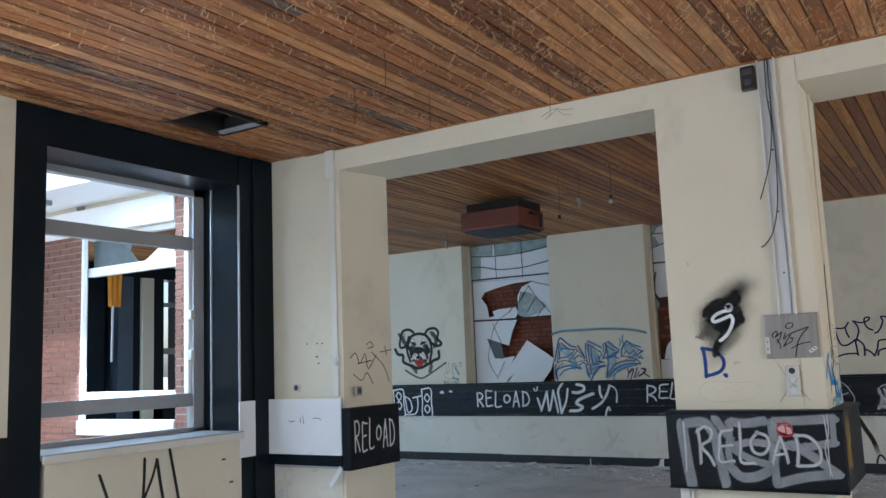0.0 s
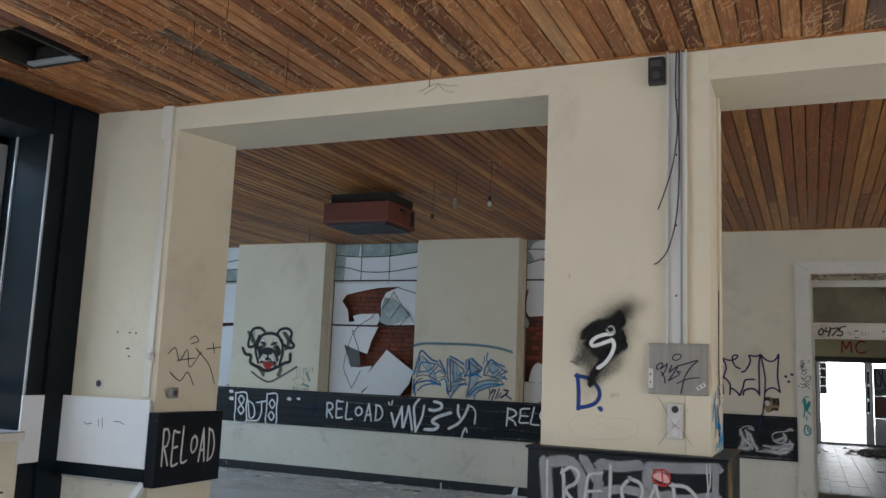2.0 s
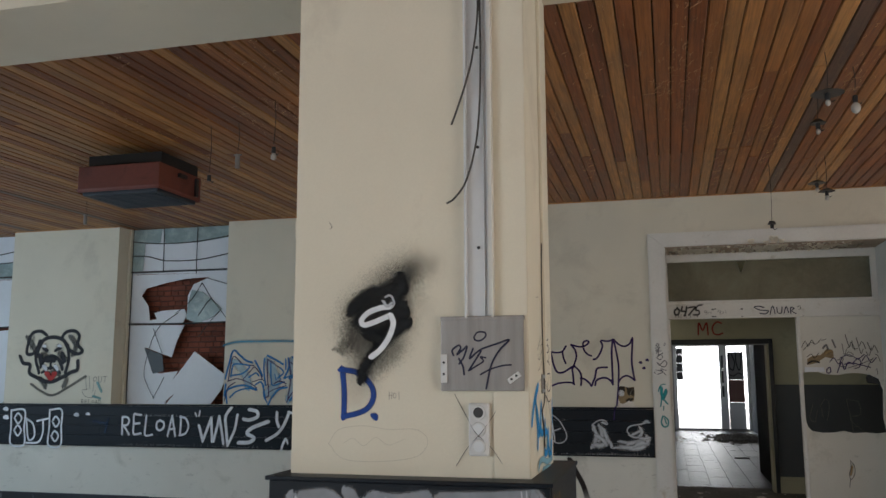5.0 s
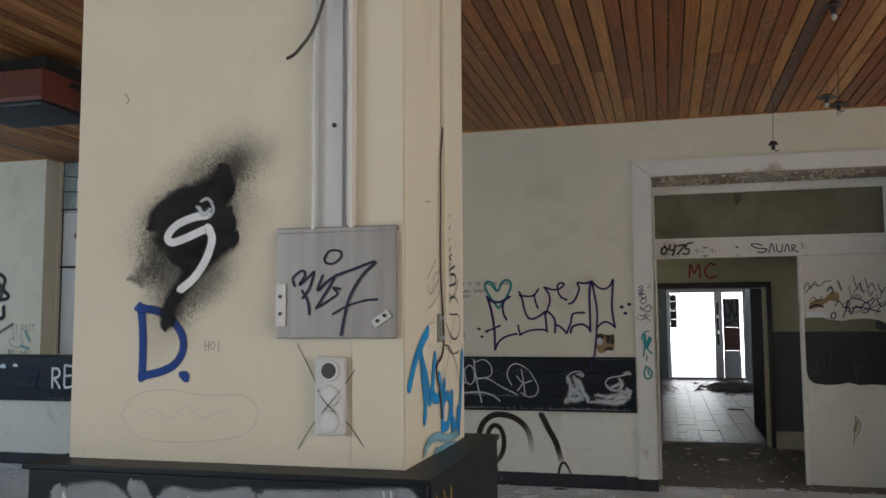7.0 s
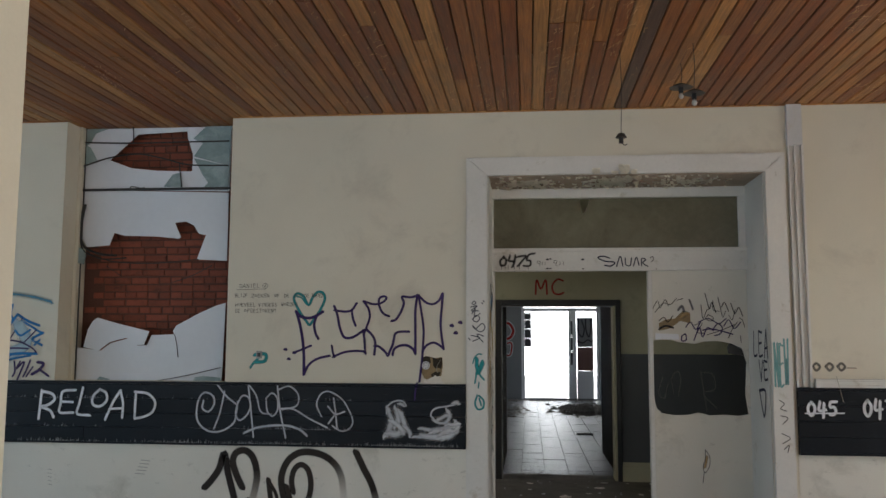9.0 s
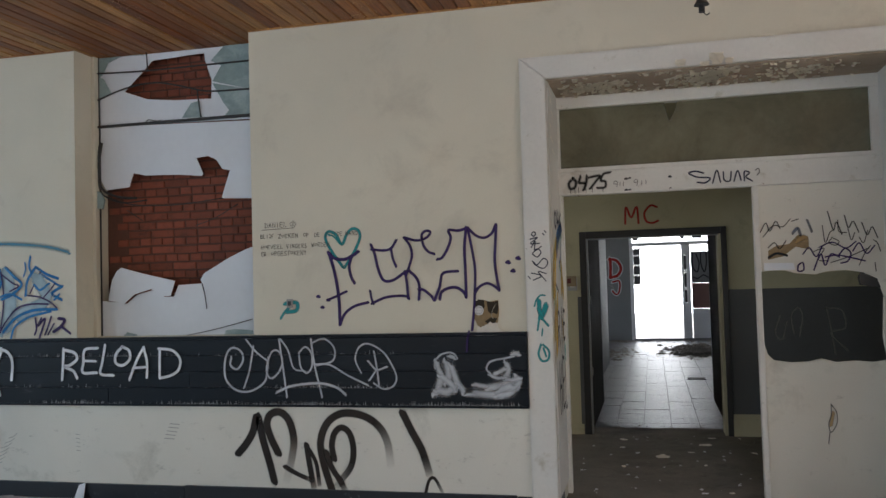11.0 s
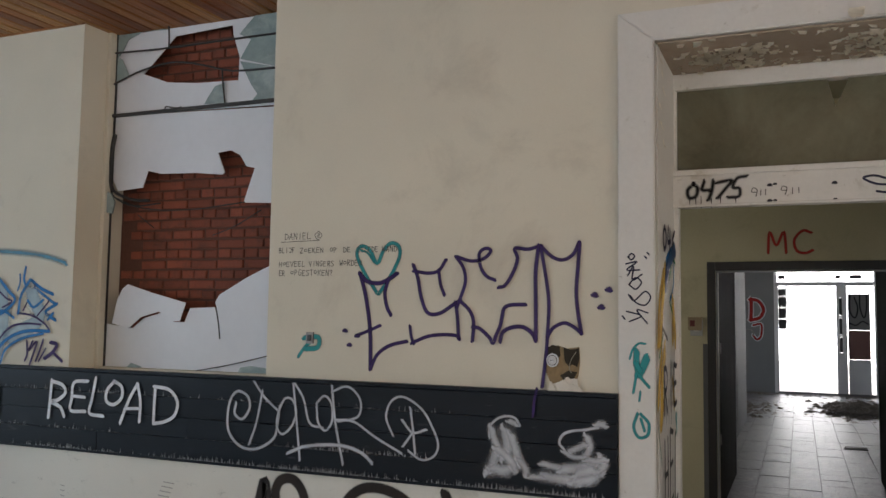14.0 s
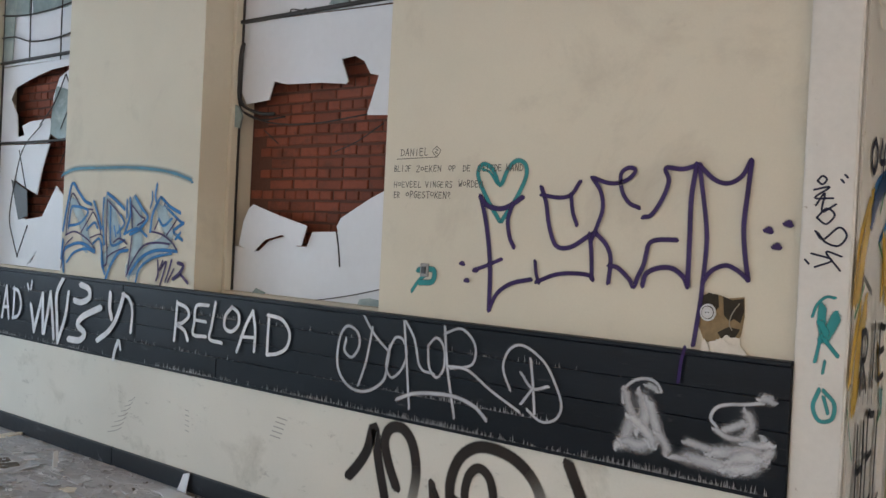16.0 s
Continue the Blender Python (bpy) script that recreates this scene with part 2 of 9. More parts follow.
BLACK_PLASTIC = surface("black_plastic", (0.02, 0.02, 0.022), 0.4, tone=0.2)
CABLE = surface("dark_cable", (0.05, 0.047, 0.043), 0.5, tone=0.2)
RUSTY_WIRE = surface("rusty_brown_wire", (0.11, 0.045, 0.022), 0.6, tone=0.2)
CABLE_CREAM = surface("cream_cable", (0.30, 0.27, 0.21), 0.5, tone=0.1)
RED_METAL = surface("red_brown_enamel", (0.17, 0.045, 0.03), 0.5, tone=0.2, stain=(0.07, 0.02, 0.015), stain_amount=(0.55, 0.8), stain_scale=5, grain=30, bump=0.08)
GRILLE = surface("dark_blue_grey_grille", (0.022, 0.030, 0.042), 0.5, tone=0.3, grain=40)
BULB = surface("dusty_white_bulb", (0.46, 0.45, 0.42), 0.3, tone=0.06)
OLIVE = surface("olive_hall_paint", (0.50, 0.475, 0.33), 0.75, tone=0.1, stain=(0.30, 0.275, 0.19), stain_amount=(0.55, 0.8), stain_scale=2)
DADO = surface("dark_grey_hall_dado", (0.10, 0.105, 0.11), 0.6, tone=0.15, stain=(0.17, 0.17, 0.17), stain_amount=(0.6, 0.8), stain_scale=2)
CORRIDOR = surface("grey_corridor_paint", (0.25, 0.26, 0.265), 0.85, tone=0.08, spec=0.15, stain=(0.17, 0.17, 0.165), stain_amount=(0.58, 0.8), stain_scale=2.0)
DOOR_LEAF = surface("brown_grey_door_leaf", (0.040, 0.037, 0.033), 0.8, tone=0.15, stain=(0.07, 0.063, 0.052), stain_amount=(0.55, 0.8), stain_scale=2.2, spec=0.1)
DOOR_BLACK = surface("black_door_frame", (0.018, 0.018, 0.02), 0.4, tone=0.2)
TILE = surface("worn_grey_tile", (0.056, 0.058, 0.060), 0.40, tone=0.25, stain=(0.105, 0.10, 0.09), stain_amount=(0.50, 0.66), stain_scale=7, grain=22, bump=0.85, piece=0.06, spec=0.32, world=True)
GROUT = surface("dark_grout", (0.025, 0.025, 0.025), 0.8, tone=0.2)
DIRT = surface("brown_grey_dirt", (0.185, 0.166, 0.138), 0.85, tone=0.35, stain=(0.10, 0.09, 0.075), stain_amount=(0.5, 0.68), stain_scale=3.0, grain=30, bump=0.5)
RUBBLE = surface("brown_rubble", (0.20, 0.175, 0.145), 0.9, tone=0.4, grain=30, bump=0.5)
CHIP = surface("plaster_chip", (0.72, 0.735, 0.75), 0.8, tone=0.25, grain=20, piece=0.3)
SHADE = surface("orange_fabric", (0.75, 0.30, 0.03), 0.8, tone=0.1)
BRICK_OUT = surface("outdoor_brick", (0.33, 0.15, 0.11), 0.85, tone=0.2, grain=60, bump=0.3, stain=(0.40, 0.26, 0.21), stain_amount=(0.6, 0.8), stain_scale=5, piece=0.4)
WHITE_OUT = surface("white_outdoor_paint", (0.88, 0.89, 0.90), 0.5, tone=0.05)
MORTAR_OUT = surface("pale_mortar", (0.36, 0.31, 0.27), 0.9, tone=0.12, grain=50, bump=0.3)
GROUND = surface("courtyard_paving", (0.60, 0.59, 0.57), 0.85, tone=0.15, stain=(0.2, 0.2, 0.17), stain_amount=(0.5, 0.7))
RAW_PLASTER = surface("crumbled_plaster", (0.33, 0.235, 0.125), 0.95, tone=0.4, grain=35, bump=0.8)
FIBRE = surface("torn_white_fibre", (0.74, 0.70, 0.62), 0.9, tone=0.15, grain=30, bump=0.5)
SLATE = surface("grey_panel", (0.05, 0.055, 0.06), 0.5, tone=0.2)

from mathutils.geometry import tessellate_polygon


# ---- building blocks ----
def block(bm, lo, hi, bevel=0.0):
    """A box from lo to hi added to bm."""
    lo, hi = Vector(lo), Vector(hi)
    m = Matrix.Translation((lo + hi) / 2) @ Matrix.Diagonal((*(hi - lo), 1))
    made = bmesh.ops.create_cube(bm, size=1.0, matrix=m)
    if bevel:
        edges = list({e for v in made["verts"] for e in v.link_edges})
        bmesh.ops.bevel(bm, geom=edges, offset=bevel, segments=2, affect="EDGES", profile=0.6)
    return bm


def blocks(*boxes, bevel=0.0):
    bm = bmesh.new()
    for lo, hi in boxes:
        block(bm, lo, hi, bevel)
    return bm


def rod(bm, a, b, r, sides=10, r2=None):
    """A round bar from a to b."""
    a, b = Vector(a), Vector(b)
    d = b - a
    turn = d.to_track_quat("Z", "Y").to_matrix().to_4x4()
    bmesh.ops.create_cone(bm, cap_ends=True, segments=sides, radius1=r, radius2=r if r2 is None else r2, depth=d.length,
                          matrix=Matrix.Translation((a + b) / 2) @ turn)
    return bm


def smooth_path(pts, steps=6):
    """Points of a smooth line through pts (Catmull-Rom)."""
    p = [Vector(q) for q in pts]
    if len(p) < 3:
        return p
    p = [2 * p[0] - p[1]] + p + [2 * p[-1] - p[-2]]
    out = []
    for i in range(1, len(p) - 2):
        a, b, c, d = p[i - 1:i + 3]
        for k in range(steps):
            t = k / steps
            out.append(0.5 * (2 * b + (c - a) * t + (2 * a - 5 * b + 4 * c - d) * t * t + (3 * b - a - 3 * c + d) * t ** 3))
    return out + [p[-2]]


def tube(bm, pts, r, sides=6, steps=6):
    """A bent wire or cable along a smooth line."""
    line = smooth_path(pts, steps)
    rings = []
    for i, q in enumerate(line):
        d = (line[min(i + 1, len(line) - 1)] - line[max(i - 1, 0)]).normalized()
        u = d.orthogonal().normalized() if not rings else (side - d * side.dot(d)).normalized()
        side = u
        w = d.cross(u)
        rings.append([bm.verts.new(q + r * (math.cos(k * math.tau / sides) * u + math.sin(k * math.tau / sides) * w)) for k in range(sides)])
    for a, b in zip(rings, rings[1:]):
        for k in range(sides):
            bm.faces.new((a[k], a[(k + 1) % sides], b[(k + 1) % sides], b[k]))
    bm.faces.new(rings[0][::-1])
    bm.faces.new(rings[-1])
    return bm


def slab(bm, outline, to3d, thick):
    """A flat sheet with the given outline, thick along its normal. to3d(u, v, depth) gives a place."""
    front = [bm.verts.new(to3d(u, v, 0.0)) for u, v in outline]
    back = [bm.verts.new(to3d(u, v, thick)) for u, v in outline]
    for i, j, k in tessellate_polygon([[Vector((u, v, 0)) for u, v in outline]]):
        bm.faces.new((front[i], front[j], front[k]))
        bm.faces.new((back[k], back[j], back[i]))
    for i in range(len(front)):
        j = (i + 1) % len(front)
        bm.faces.new((front[j], front[i], back[i], back[j]))
    return bm


def mesh_of(name, bm, material, smooth=False):
    bmesh.ops.recalc_face_normals(bm, faces=bm.faces)
    me = bpy.data.meshes.new(name)
    bm.to_mesh(me)
    bm.free()
    me.materials.append(material)
    if smooth:
        for f in me.polygons:
            f.use_smooth = True
    return me


def part(name, bm, material, parent, label="", smooth=False):
    ob = new(name, mesh_of(name, bm, material, smooth))
    ob.parent = parent
    return tagged(ob, label)


def whole(name, bm, material, label, category, group="", kind="", smooth=False):
    """A thing that is one mesh."""
    return tagged(new(name, mesh_of(name, bm, material, smooth)), label, category, group, kind)


def thing(name, label, category, group="", kind="", at=(0, 0, 0)):
    """A thing made of parts: an empty at its base."""
    ob = new(name)
    ob.location = at
    return tagged(ob, label, category, group, kind)


def wall(name, boxes, material, label, bevel=0.0):
    return whole(name, blocks(*boxes, bevel=bevel), material, label, "wall", kind="structure")


# ---- the plan, in metres ----
CEIL = 3.255                       # underside of the boards
PF, PB = 5.37, 5.95                # front and back of the line of piers
NW = 11.225                        # face of the north wall
WEST, EAST, SOUTH, FAR_WEST = -5.08, 4.6, -3.5, -11.6
OP = 3.08                          # underside of the beams over the two wide openings
WINDOWS = [(-9.53, -8.16), (-6.66, -5.20), (-3.76, -2.36)]
SILL = 1.13
DL, DR, DTOP = -0.31, 1.76, 2.745  # the door recess
GLASS = 11.47

# ---- floor and ceilings ----
whole("floor", blocks(((-5.6, SOUTH - .3, -0.2), (EAST + .3, PF, 0.0)), ((FAR_WEST - .3, PF, -0.2), (EAST + .3, 14.4, 0.0))), FLOOR, "dusty grey floor scattered with plaster debris", "floor", kind="structure")


def board_ceiling(name, x0, x1, y0, y1, pitch, hole=None, seed=1, material=None, lengths=(0.9, 1.4, 2.2, 3.0, 4.2)):
    rnd = random.Random(seed)
    verts, faces = [], []

    def board(xa, xb, ya, yb):
        z = CEIL + rnd.uniform(-0.0015, 0.0025)
        tilt = rnd.uniform(-0.0012, 0.0012)
        c, g, h = 0.006, 0.0030, 0.022
        o = len(verts)
        verts.extend([(xa + g + c, ya + .001, z - tilt), (xb - g - c, ya + .001, z + tilt), (xb - g - c, yb - .001, z + tilt), (xa + g + c, yb - .001, z - tilt),
                      (xa + g, ya, z + c), (xb - g, ya, z + c), (xb - g, yb, z + c), (xa + g, yb, z + c),
                      (xa + g, ya, z + h), (xb - g, ya, z + h), (xb - g, yb, z + h), (xa + g, yb, z + h)])
        faces.append((o + 3, o + 2, o + 1, o))
        for k in range(4):
            j = (k + 1) % 4
            faces.append((o + k, o + j, o + 4 + j, o + 4 + k))
            faces.append((o + 4 + k, o + 4 + j, o + 8 + j, o + 8 + k))
    x = x0
    while x < x1 - 0.01:
        xb = min(x + pitch, x1)
        cuts = [y0]
        while cuts[-1] < y1 - 0.9:
            cuts.append(min(y1, cuts[-1] + rnd.choice(lengths) + rnd.uniform(-.2, .2)))
        cuts[-1] = y1
        for ya, yb in zip(cuts, cuts[1:]):
            if hole and xb > hole[0] and x < hole[1] and ya < hole[3] and yb > hole[2]:
                if ya < hole[2] - 0.02:
                    board(x, xb, ya, hole[2] + rnd.uniform(-.01, .01))
                if yb > hole[3] + 0.02:
                    board(x, xb, hole[3] + rnd.uniform(-.01, .01), yb)
            else:
                board(x, xb, ya, yb)
        x = xb
    me = bpy.data.meshes.new(name)
    me.from_pydata(verts, [], faces)
    me.materials.append(material)
    return tagged(new(name, me), "brown varnished board ceiling with flaking patches", "ceiling", kind="structure")


HATCH = (-4.74, -4.30, 3.97, 4.51)
board_ceiling("ceiling", WEST, EAST, SOUTH, PF + 0.02, 0.095, HATCH, seed=3, material=PLANK_WORN)
board_ceiling("ceiling_north", FAR_WEST, EAST, PB - 0.02, NW + 0.3, 0.0895, seed=5, material=PLANK, lengths=(1.6, 2.6, 3.6, 5.4, 5.4))
whole("ceiling_void", blocks(((-5.62, SOUTH - .3, CEIL + .45), (EAST + .3, PF, CEIL + .6)), ((FAR_WEST - .3, PF, CEIL + .45), (EAST + .3, 12.2, CEIL + .6))), ATTIC, "dark void above the boards", "ceiling", kind="structure")

# ---- walls ----
TOP = CEIL + 0.45
wb = []
xs = FAR_WEST - .3
for a, b in WINDOWS:
    wb.append(((xs, NW, 0), (a, NW + .6, TOP)))
    wb.append(((a, NW, 0), (b, NW + .6, SILL - .03)))
    xs = b
wb.append(((xs, NW, 0), (DL, NW + .6, TOP)))
wb.append(((DL, NW, DTOP), (DR, NW + .6, TOP)))
wb.append(((DR, NW, 0), (EAST + .3, NW + .6, TOP)))
wall_north = wall("wall_north", wb, CREAM, "cream painted wall with old graffiti")
for i, (a, b) in enumerate(WINDOWS):
    wall(f"wall_north_infill_{i + 1}", [((a, NW + .381, SILL - .03), (b, NW + .6, TOP))], MORTAR, "mortar of the bricked-up window")

CW = [(-10.4, -8.9), (-7.66, -6.245)]   # courtyard windows of the north room
wall("wall_pier_middle", [((-1.665, PF, 0), (-0.78, PB, OP))], CREAM, "cream painted pier between two wide openings")
wall("wall_beam", [((-5.5, PF, OP), (EAST + .3, PB, TOP))], CREAM, "cream painted beam over the openings")
wall("wall_pier_east", [((3.3, PF, 0), (EAST + .3, PB, OP))], CREAM, "cream painted pier")
wall("wall_courtyard", [((FAR_WEST - .3, PF, 0), (CW[0][0], PF + .15, TOP)), ((CW[0][1], PF, 0), (CW[1][0] - .14, PF + .15, TOP)), ((CW[1][1], PF, 0), (-5.5, PF + .15, TOP)),
                        ((CW[0][0], PF, 0), (CW[0][1], PF + .15, .93)), ((CW[1][0], PF, 0), (CW[1][1], PF + .15, .93)), ((CW[0][0], PF, 2.90), (CW[0][1], PF + .15, TOP)), ((CW[1][0], PF, 2.90), (CW[1][1], PF + .15, TOP))], CREAM, "cream painted wall with courtyard windows")
bm = bmesh.new()
slab(bm, [(-5.5, PF), (-4.32, PF), (-4.205, 5.87), (-5.5, 5.87)], lambda u, v, d: (u, v, d), OP)
whole("wall_pier_west", bm, CREAM, "cream painted end pier", "wall", kind="structure")

wall("wall_west", [((-5.5, SOUTH - .3, 0), (-5.075, -1.2, TOP)), ((-5.5, 2.4, 0), (-5.075, 3.05, TOP)), ((-5.5, -1.2, 0), (-5.075, 2.4, 0.95)),
                   ((-5.5, -1.2, 2.85), (-5.075, 2.4, TOP)), ((-5.5, 3.05, CEIL + .02), (-5.075, PF, TOP))], CREAM, "cream painted wall beside the black window frame")
wall("wall_east", [((EAST, SOUTH - .3, 0), (EAST + .3, .5, TOP)), ((EAST, 4.4, 0), (EAST + .3, 6.5, TOP)), ((EAST, .5, 0), (EAST + .3, 4.4, .95)), ((EAST, .5, 2.85), (EAST + .3, 4.4, TOP)), ((EAST, 6.5, 0), (EAST + .3, 10.5, .95)), ((EAST, 6.5, 2.85), (EAST + .3, 10.5, TOP)), ((EAST, 10.5, 0), (EAST + .3, NW, TOP))], CREAM, "cream painted wall")
wall("wall_south", [((WEST - .4, SOUTH - .3, 0), (-3.4, SOUTH, TOP)), ((-3.4, SOUTH - .3, 0), (3.8, SOUTH, .95)), ((-3.4, SOUTH - .3, 2.85), (3.8, SOUTH, TOP)), ((3.8, SOUTH - .3, 0), (EAST, SOUTH, TOP))], CREAM, "cream painted wall")
# Wall coloured black throughout, to keep the room's far end dark.
wall("wall_far_west", [((FAR_WEST - .3, 7.5, 0), (FAR_WEST, 7.9, TOP)), ((FAR_WEST - .3, PB, 0), (FAR_WEST, 6.1, TOP)), ((FAR_WEST - .3, 6.1, 0), (FAR_WEST, 7.5, .95)), ((FAR_WEST - .3, 6.1, 2.85), (FAR_WEST, 7.5, TOP)), ((FAR_WEST - .3, 10.0, 0), (FAR_WEST, NW, TOP)), ((FAR_WEST - .3, 7.9, 0), (FAR_WEST, 10.0, .95)), ((FAR_WEST - .3, 7.9, 3.05), (FAR_WEST, 10.0, TOP))], BLACK_FRAME, "end wall coloured black to darken the room's far end")

# hall and corridor behind the door
HN = 14.05
wall("wall_hall_north", [((-2.6, HN, 0), (-0.30, HN + .25, 3.1)), ((0.90, HN, 0), (3.4, HN + .25, 3.1)), ((-0.30, HN, 1.90), (0.90, HN + .25, 3.1))], OLIVE, "olive painted hall wall")
# Opening added in the unseen west end, to hold the hall's fill lamp.
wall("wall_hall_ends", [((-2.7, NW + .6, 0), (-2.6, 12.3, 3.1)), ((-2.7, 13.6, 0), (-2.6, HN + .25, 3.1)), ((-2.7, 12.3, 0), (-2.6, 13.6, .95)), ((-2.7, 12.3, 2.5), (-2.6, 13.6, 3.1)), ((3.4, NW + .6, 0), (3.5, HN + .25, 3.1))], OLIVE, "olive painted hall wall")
whole("ceiling_hall", blocks(((-2.7, NW + .5, 3.1), (3.5, HN + .25, 3.2))), OLIVE, "plain hall ceiling", "ceiling", kind="structure")
wall("wall_dado", [((0.97, HN - .006, 0.20), (3.4, HN, 1.335)), ((-0.395, HN - .006, 0.0), (-0.361, HN, 1.30)), ((0.97, HN - .012, 0.0), (3.4, HN, .02))], DADO, "dark grey painted dado")
XC0, XC1, CEND = -0.47, 1.72, 26.25
SIDE = -2.5                        # west wall of the side room before the exit
# Same paint as the corridor; the dado's dark grey puts in its backlit shade.
wall("wall_corridor_west", [((XC0 - .2, HN + .25, 0), (XC0, 21.0, 2.75))], DADO, "corridor wall coloured dark for its backlit shade")
# The side room's west opening is unseen, added to hold its fill lamp.
wall("wall_corridor", [((SIDE - .2, 20.8, 0), (XC0 - .2, 21.0, 2.75)), ((SIDE - .2, 21.0, 0), (SIDE, 22.4, 2.75)), ((SIDE - .2, 25.0, 0), (SIDE, CEND + .2, 2.75)), ((SIDE - .2, 22.4, 0), (SIDE, 25.0, .95)), ((SIDE - .2, 22.4, 2.25), (SIDE, 25.0, 2.75)),
                       ((XC1, HN + .25, 0), (XC1 + .2, CEND, 2.75)), ((SIDE, CEND, 0), (-0.2, CEND + .2, 2.75)), ((1.70, CEND, 0), (XC1 + .2, CEND + .2, 2.75))], CORRIDOR, "grey painted corridor wall")
whole("ceiling_corridor", blocks(((SIDE - .2, HN + .25, 2.75), (XC1 + .2, CEND + .2, 2.85))), CORRIDOR, "plain corridor ceiling", "ceiling", kind="structure")
whole("floor_corridor", blocks(((SIDE - .2, 14.4, -0.2), (XC1 + .2, CEND + .3, -0.004))), GROUT, "dark grout bed of the tiled corridor", "floor", kind="structure")

# outdoors
whole("ground", blocks(((-300, -300, -0.5), (300, 300, -0.22))), GROUND, "grey courtyard paving", "ground", kind="structure")

# peeling varnish hanging from the boards in curls
def curls(name, x0, x1, y0, y1, count, seed, sizes, spread):
    rnd = random.Random(seed)
    verts, faces = [], []
    spots = [(rnd.uniform(x0, x1), rnd.uniform(y0, y1), rnd.uniform(.15, .9)) for _ in range(spread)]
    for _ in range(count):
        cx, cy, sp = rnd.choice(spots)
        x, y = rnd.gauss(cx, .045), rnd.gauss(cy, sp)
        if not (x0 < x < x1 and y0 < y < y1) or (HATCH[0] - .05 < x < HATCH[1] + .05 and HATCH[2] - .05 < y < HATCH[3] + .05):
            continue
        length, wide, drop = rnd.choice((.03, .05, .08, .12, .2)) * rnd.uniform(.7, 1.2) * sizes, rnd.uniform(.0022, .0048) * sizes, rnd.uniform(.002, .012) * sizes
        ang = rnd.gauss(math.pi / 2, .30)
        dx, dy = math.cos(ang), math.sin(ang)
        bow, wave, phase, o = rnd.uniform(-.25, .25), rnd.uniform(.05, .16), rnd.uniform(0, 6.3), len(verts)
        for k in range(8):
            t = k / 7 - .5
            off = length * (bow * t * t + wave * math.sin(phase + t * 8))
            px, py = x + dx * t * length + dy * off, y + dy * t * length - dx * off
            w = wide * (.35 + .65 * math.cos(t * 2.6))
            zz = CEIL - .001 - drop * (4 * t * t) * rnd.uniform(.6, 1.1)
            verts.extend([(px - dy * w / 2, py + dx * w / 2, zz), (px + dy * w / 2, py - dx * w / 2, zz - w * .6)])
        for k in range(7):
            faces.append((o + 2 * k, o + 2 * k + 1, o + 2 * k + 3, o + 2 * k + 2))
    me = bpy.data.meshes.new(name)
    me.from_pydata(verts, [], faces)
    me.materials.append(CURL)
    return tagged(new(name, me), "curled strips of peeling varnish under the boards", "peeling varnish", kind="stuff")


curls("varnish_curls", WEST, 2.0, 1.0, PF, 11000, 21, 1.1, 420)
curls("varnish_curls_north", -6.0, 3.0, PB, NW, 2600, 22, .8, 90)

# ---- black board band, skirting and trims ----
def band(name, x0, x1, y, proud, seed, label):
    """Horizontal black boards fixed to the wall, four high, in uneven lengths."""
    rnd = random.Random(seed)
    b = thing(name, label, "wall band", kind="structure", at=(x0, y, 0.68))
    zs = [0.682, 0.795, 0.905, 1.015, 1.128]
    for za, zb in zip(zs, zs[1:]):
        x = x0
        while x < x1 - 0.05:
            xe = min(x1, x + rnd.choice((3.2, 4.0, 4.8)) + rnd.uniform(-.2, .2))
            if x1 - xe < 1.5:
                xe = x1
            d = proud + rnd.uniform(-.003, .003)
            bm = blocks(((x - x0, -d, za - .68 + .001), (xe - x0 - .002, -0.002, zb - .68 - .001)), bevel=0.0025)
            part("board", bm, BLACK_BOARD, b)
            x = xe
    part("top_ledge", blocks(((0, -proud - .012, .450), (x1 - x0, -0.002, .468)), bevel=.004), BLACK_BOARD, b)
    part("bottom_rail", blocks(((0, -proud - .008, -.012), (x1 - x0, -0.002, .003)), bevel=.003), BLACK_BOARD, b)
    return b




def chipped_edge(name, x0, x1, y, z, count, seed):
    """Pale chips and drips along the lower edge of the band."""
    rnd = random.Random(seed)
    spots = [rnd.uniform(x0, x1) for _ in range(14)]
    vs, fs = [], []
    for _ in range(count):
        x = rnd.gauss(rnd.choice(spots), .18)
        if not x0 < x < x1:
            continue
        w, h, lean, o = rnd.uniform(.0008, .0028), rnd.uniform(.004, .030) * rnd.choice((.5, 1, 1)), rnd.uniform(-.003, .003), len(vs)
        for dy in (0, -.0012):
            vs += [(x - w, y + dy, z), (x + w, y + dy, z), (x + w * .3 + lean, y + dy, z + h)]
        fs += [(o + 3, o + 4, o + 5), (o, o + 3, o + 5, o + 2), (o + 1, o + 2, o + 5, o + 4)]
    me = bpy.data.meshes.new(name)
    me.from_pydata(vs, [], fs)
    me.materials.append(CHIP_PALE)
    tagged(new(name, me), "pale chips in the black paint along the edge", "paint damage", kind="stuff")


CHIP_PALE = surface("pale_chipped_paint", (.30, .31, .32), .7, tone=.3)
chipped_edge("band_chips", -6.5, DL - .2, NW - .0545, .684, 900, 5)
chipped_edge("groove_chips", -6.5, DL - .2, NW - .0505, .7955, 260, 6)
chipped_edge("groove_chips", -6.5, DL - .2, NW - .0505, 1.0155, 300, 7)
band("wall_band", FAR_WEST, DL - .165, NW, 0.045, 11, "black painted board band with white tags")
band("wall_band_east", DR + .175, EAST, NW, 0.045, 12, "black painted board band with white tags")


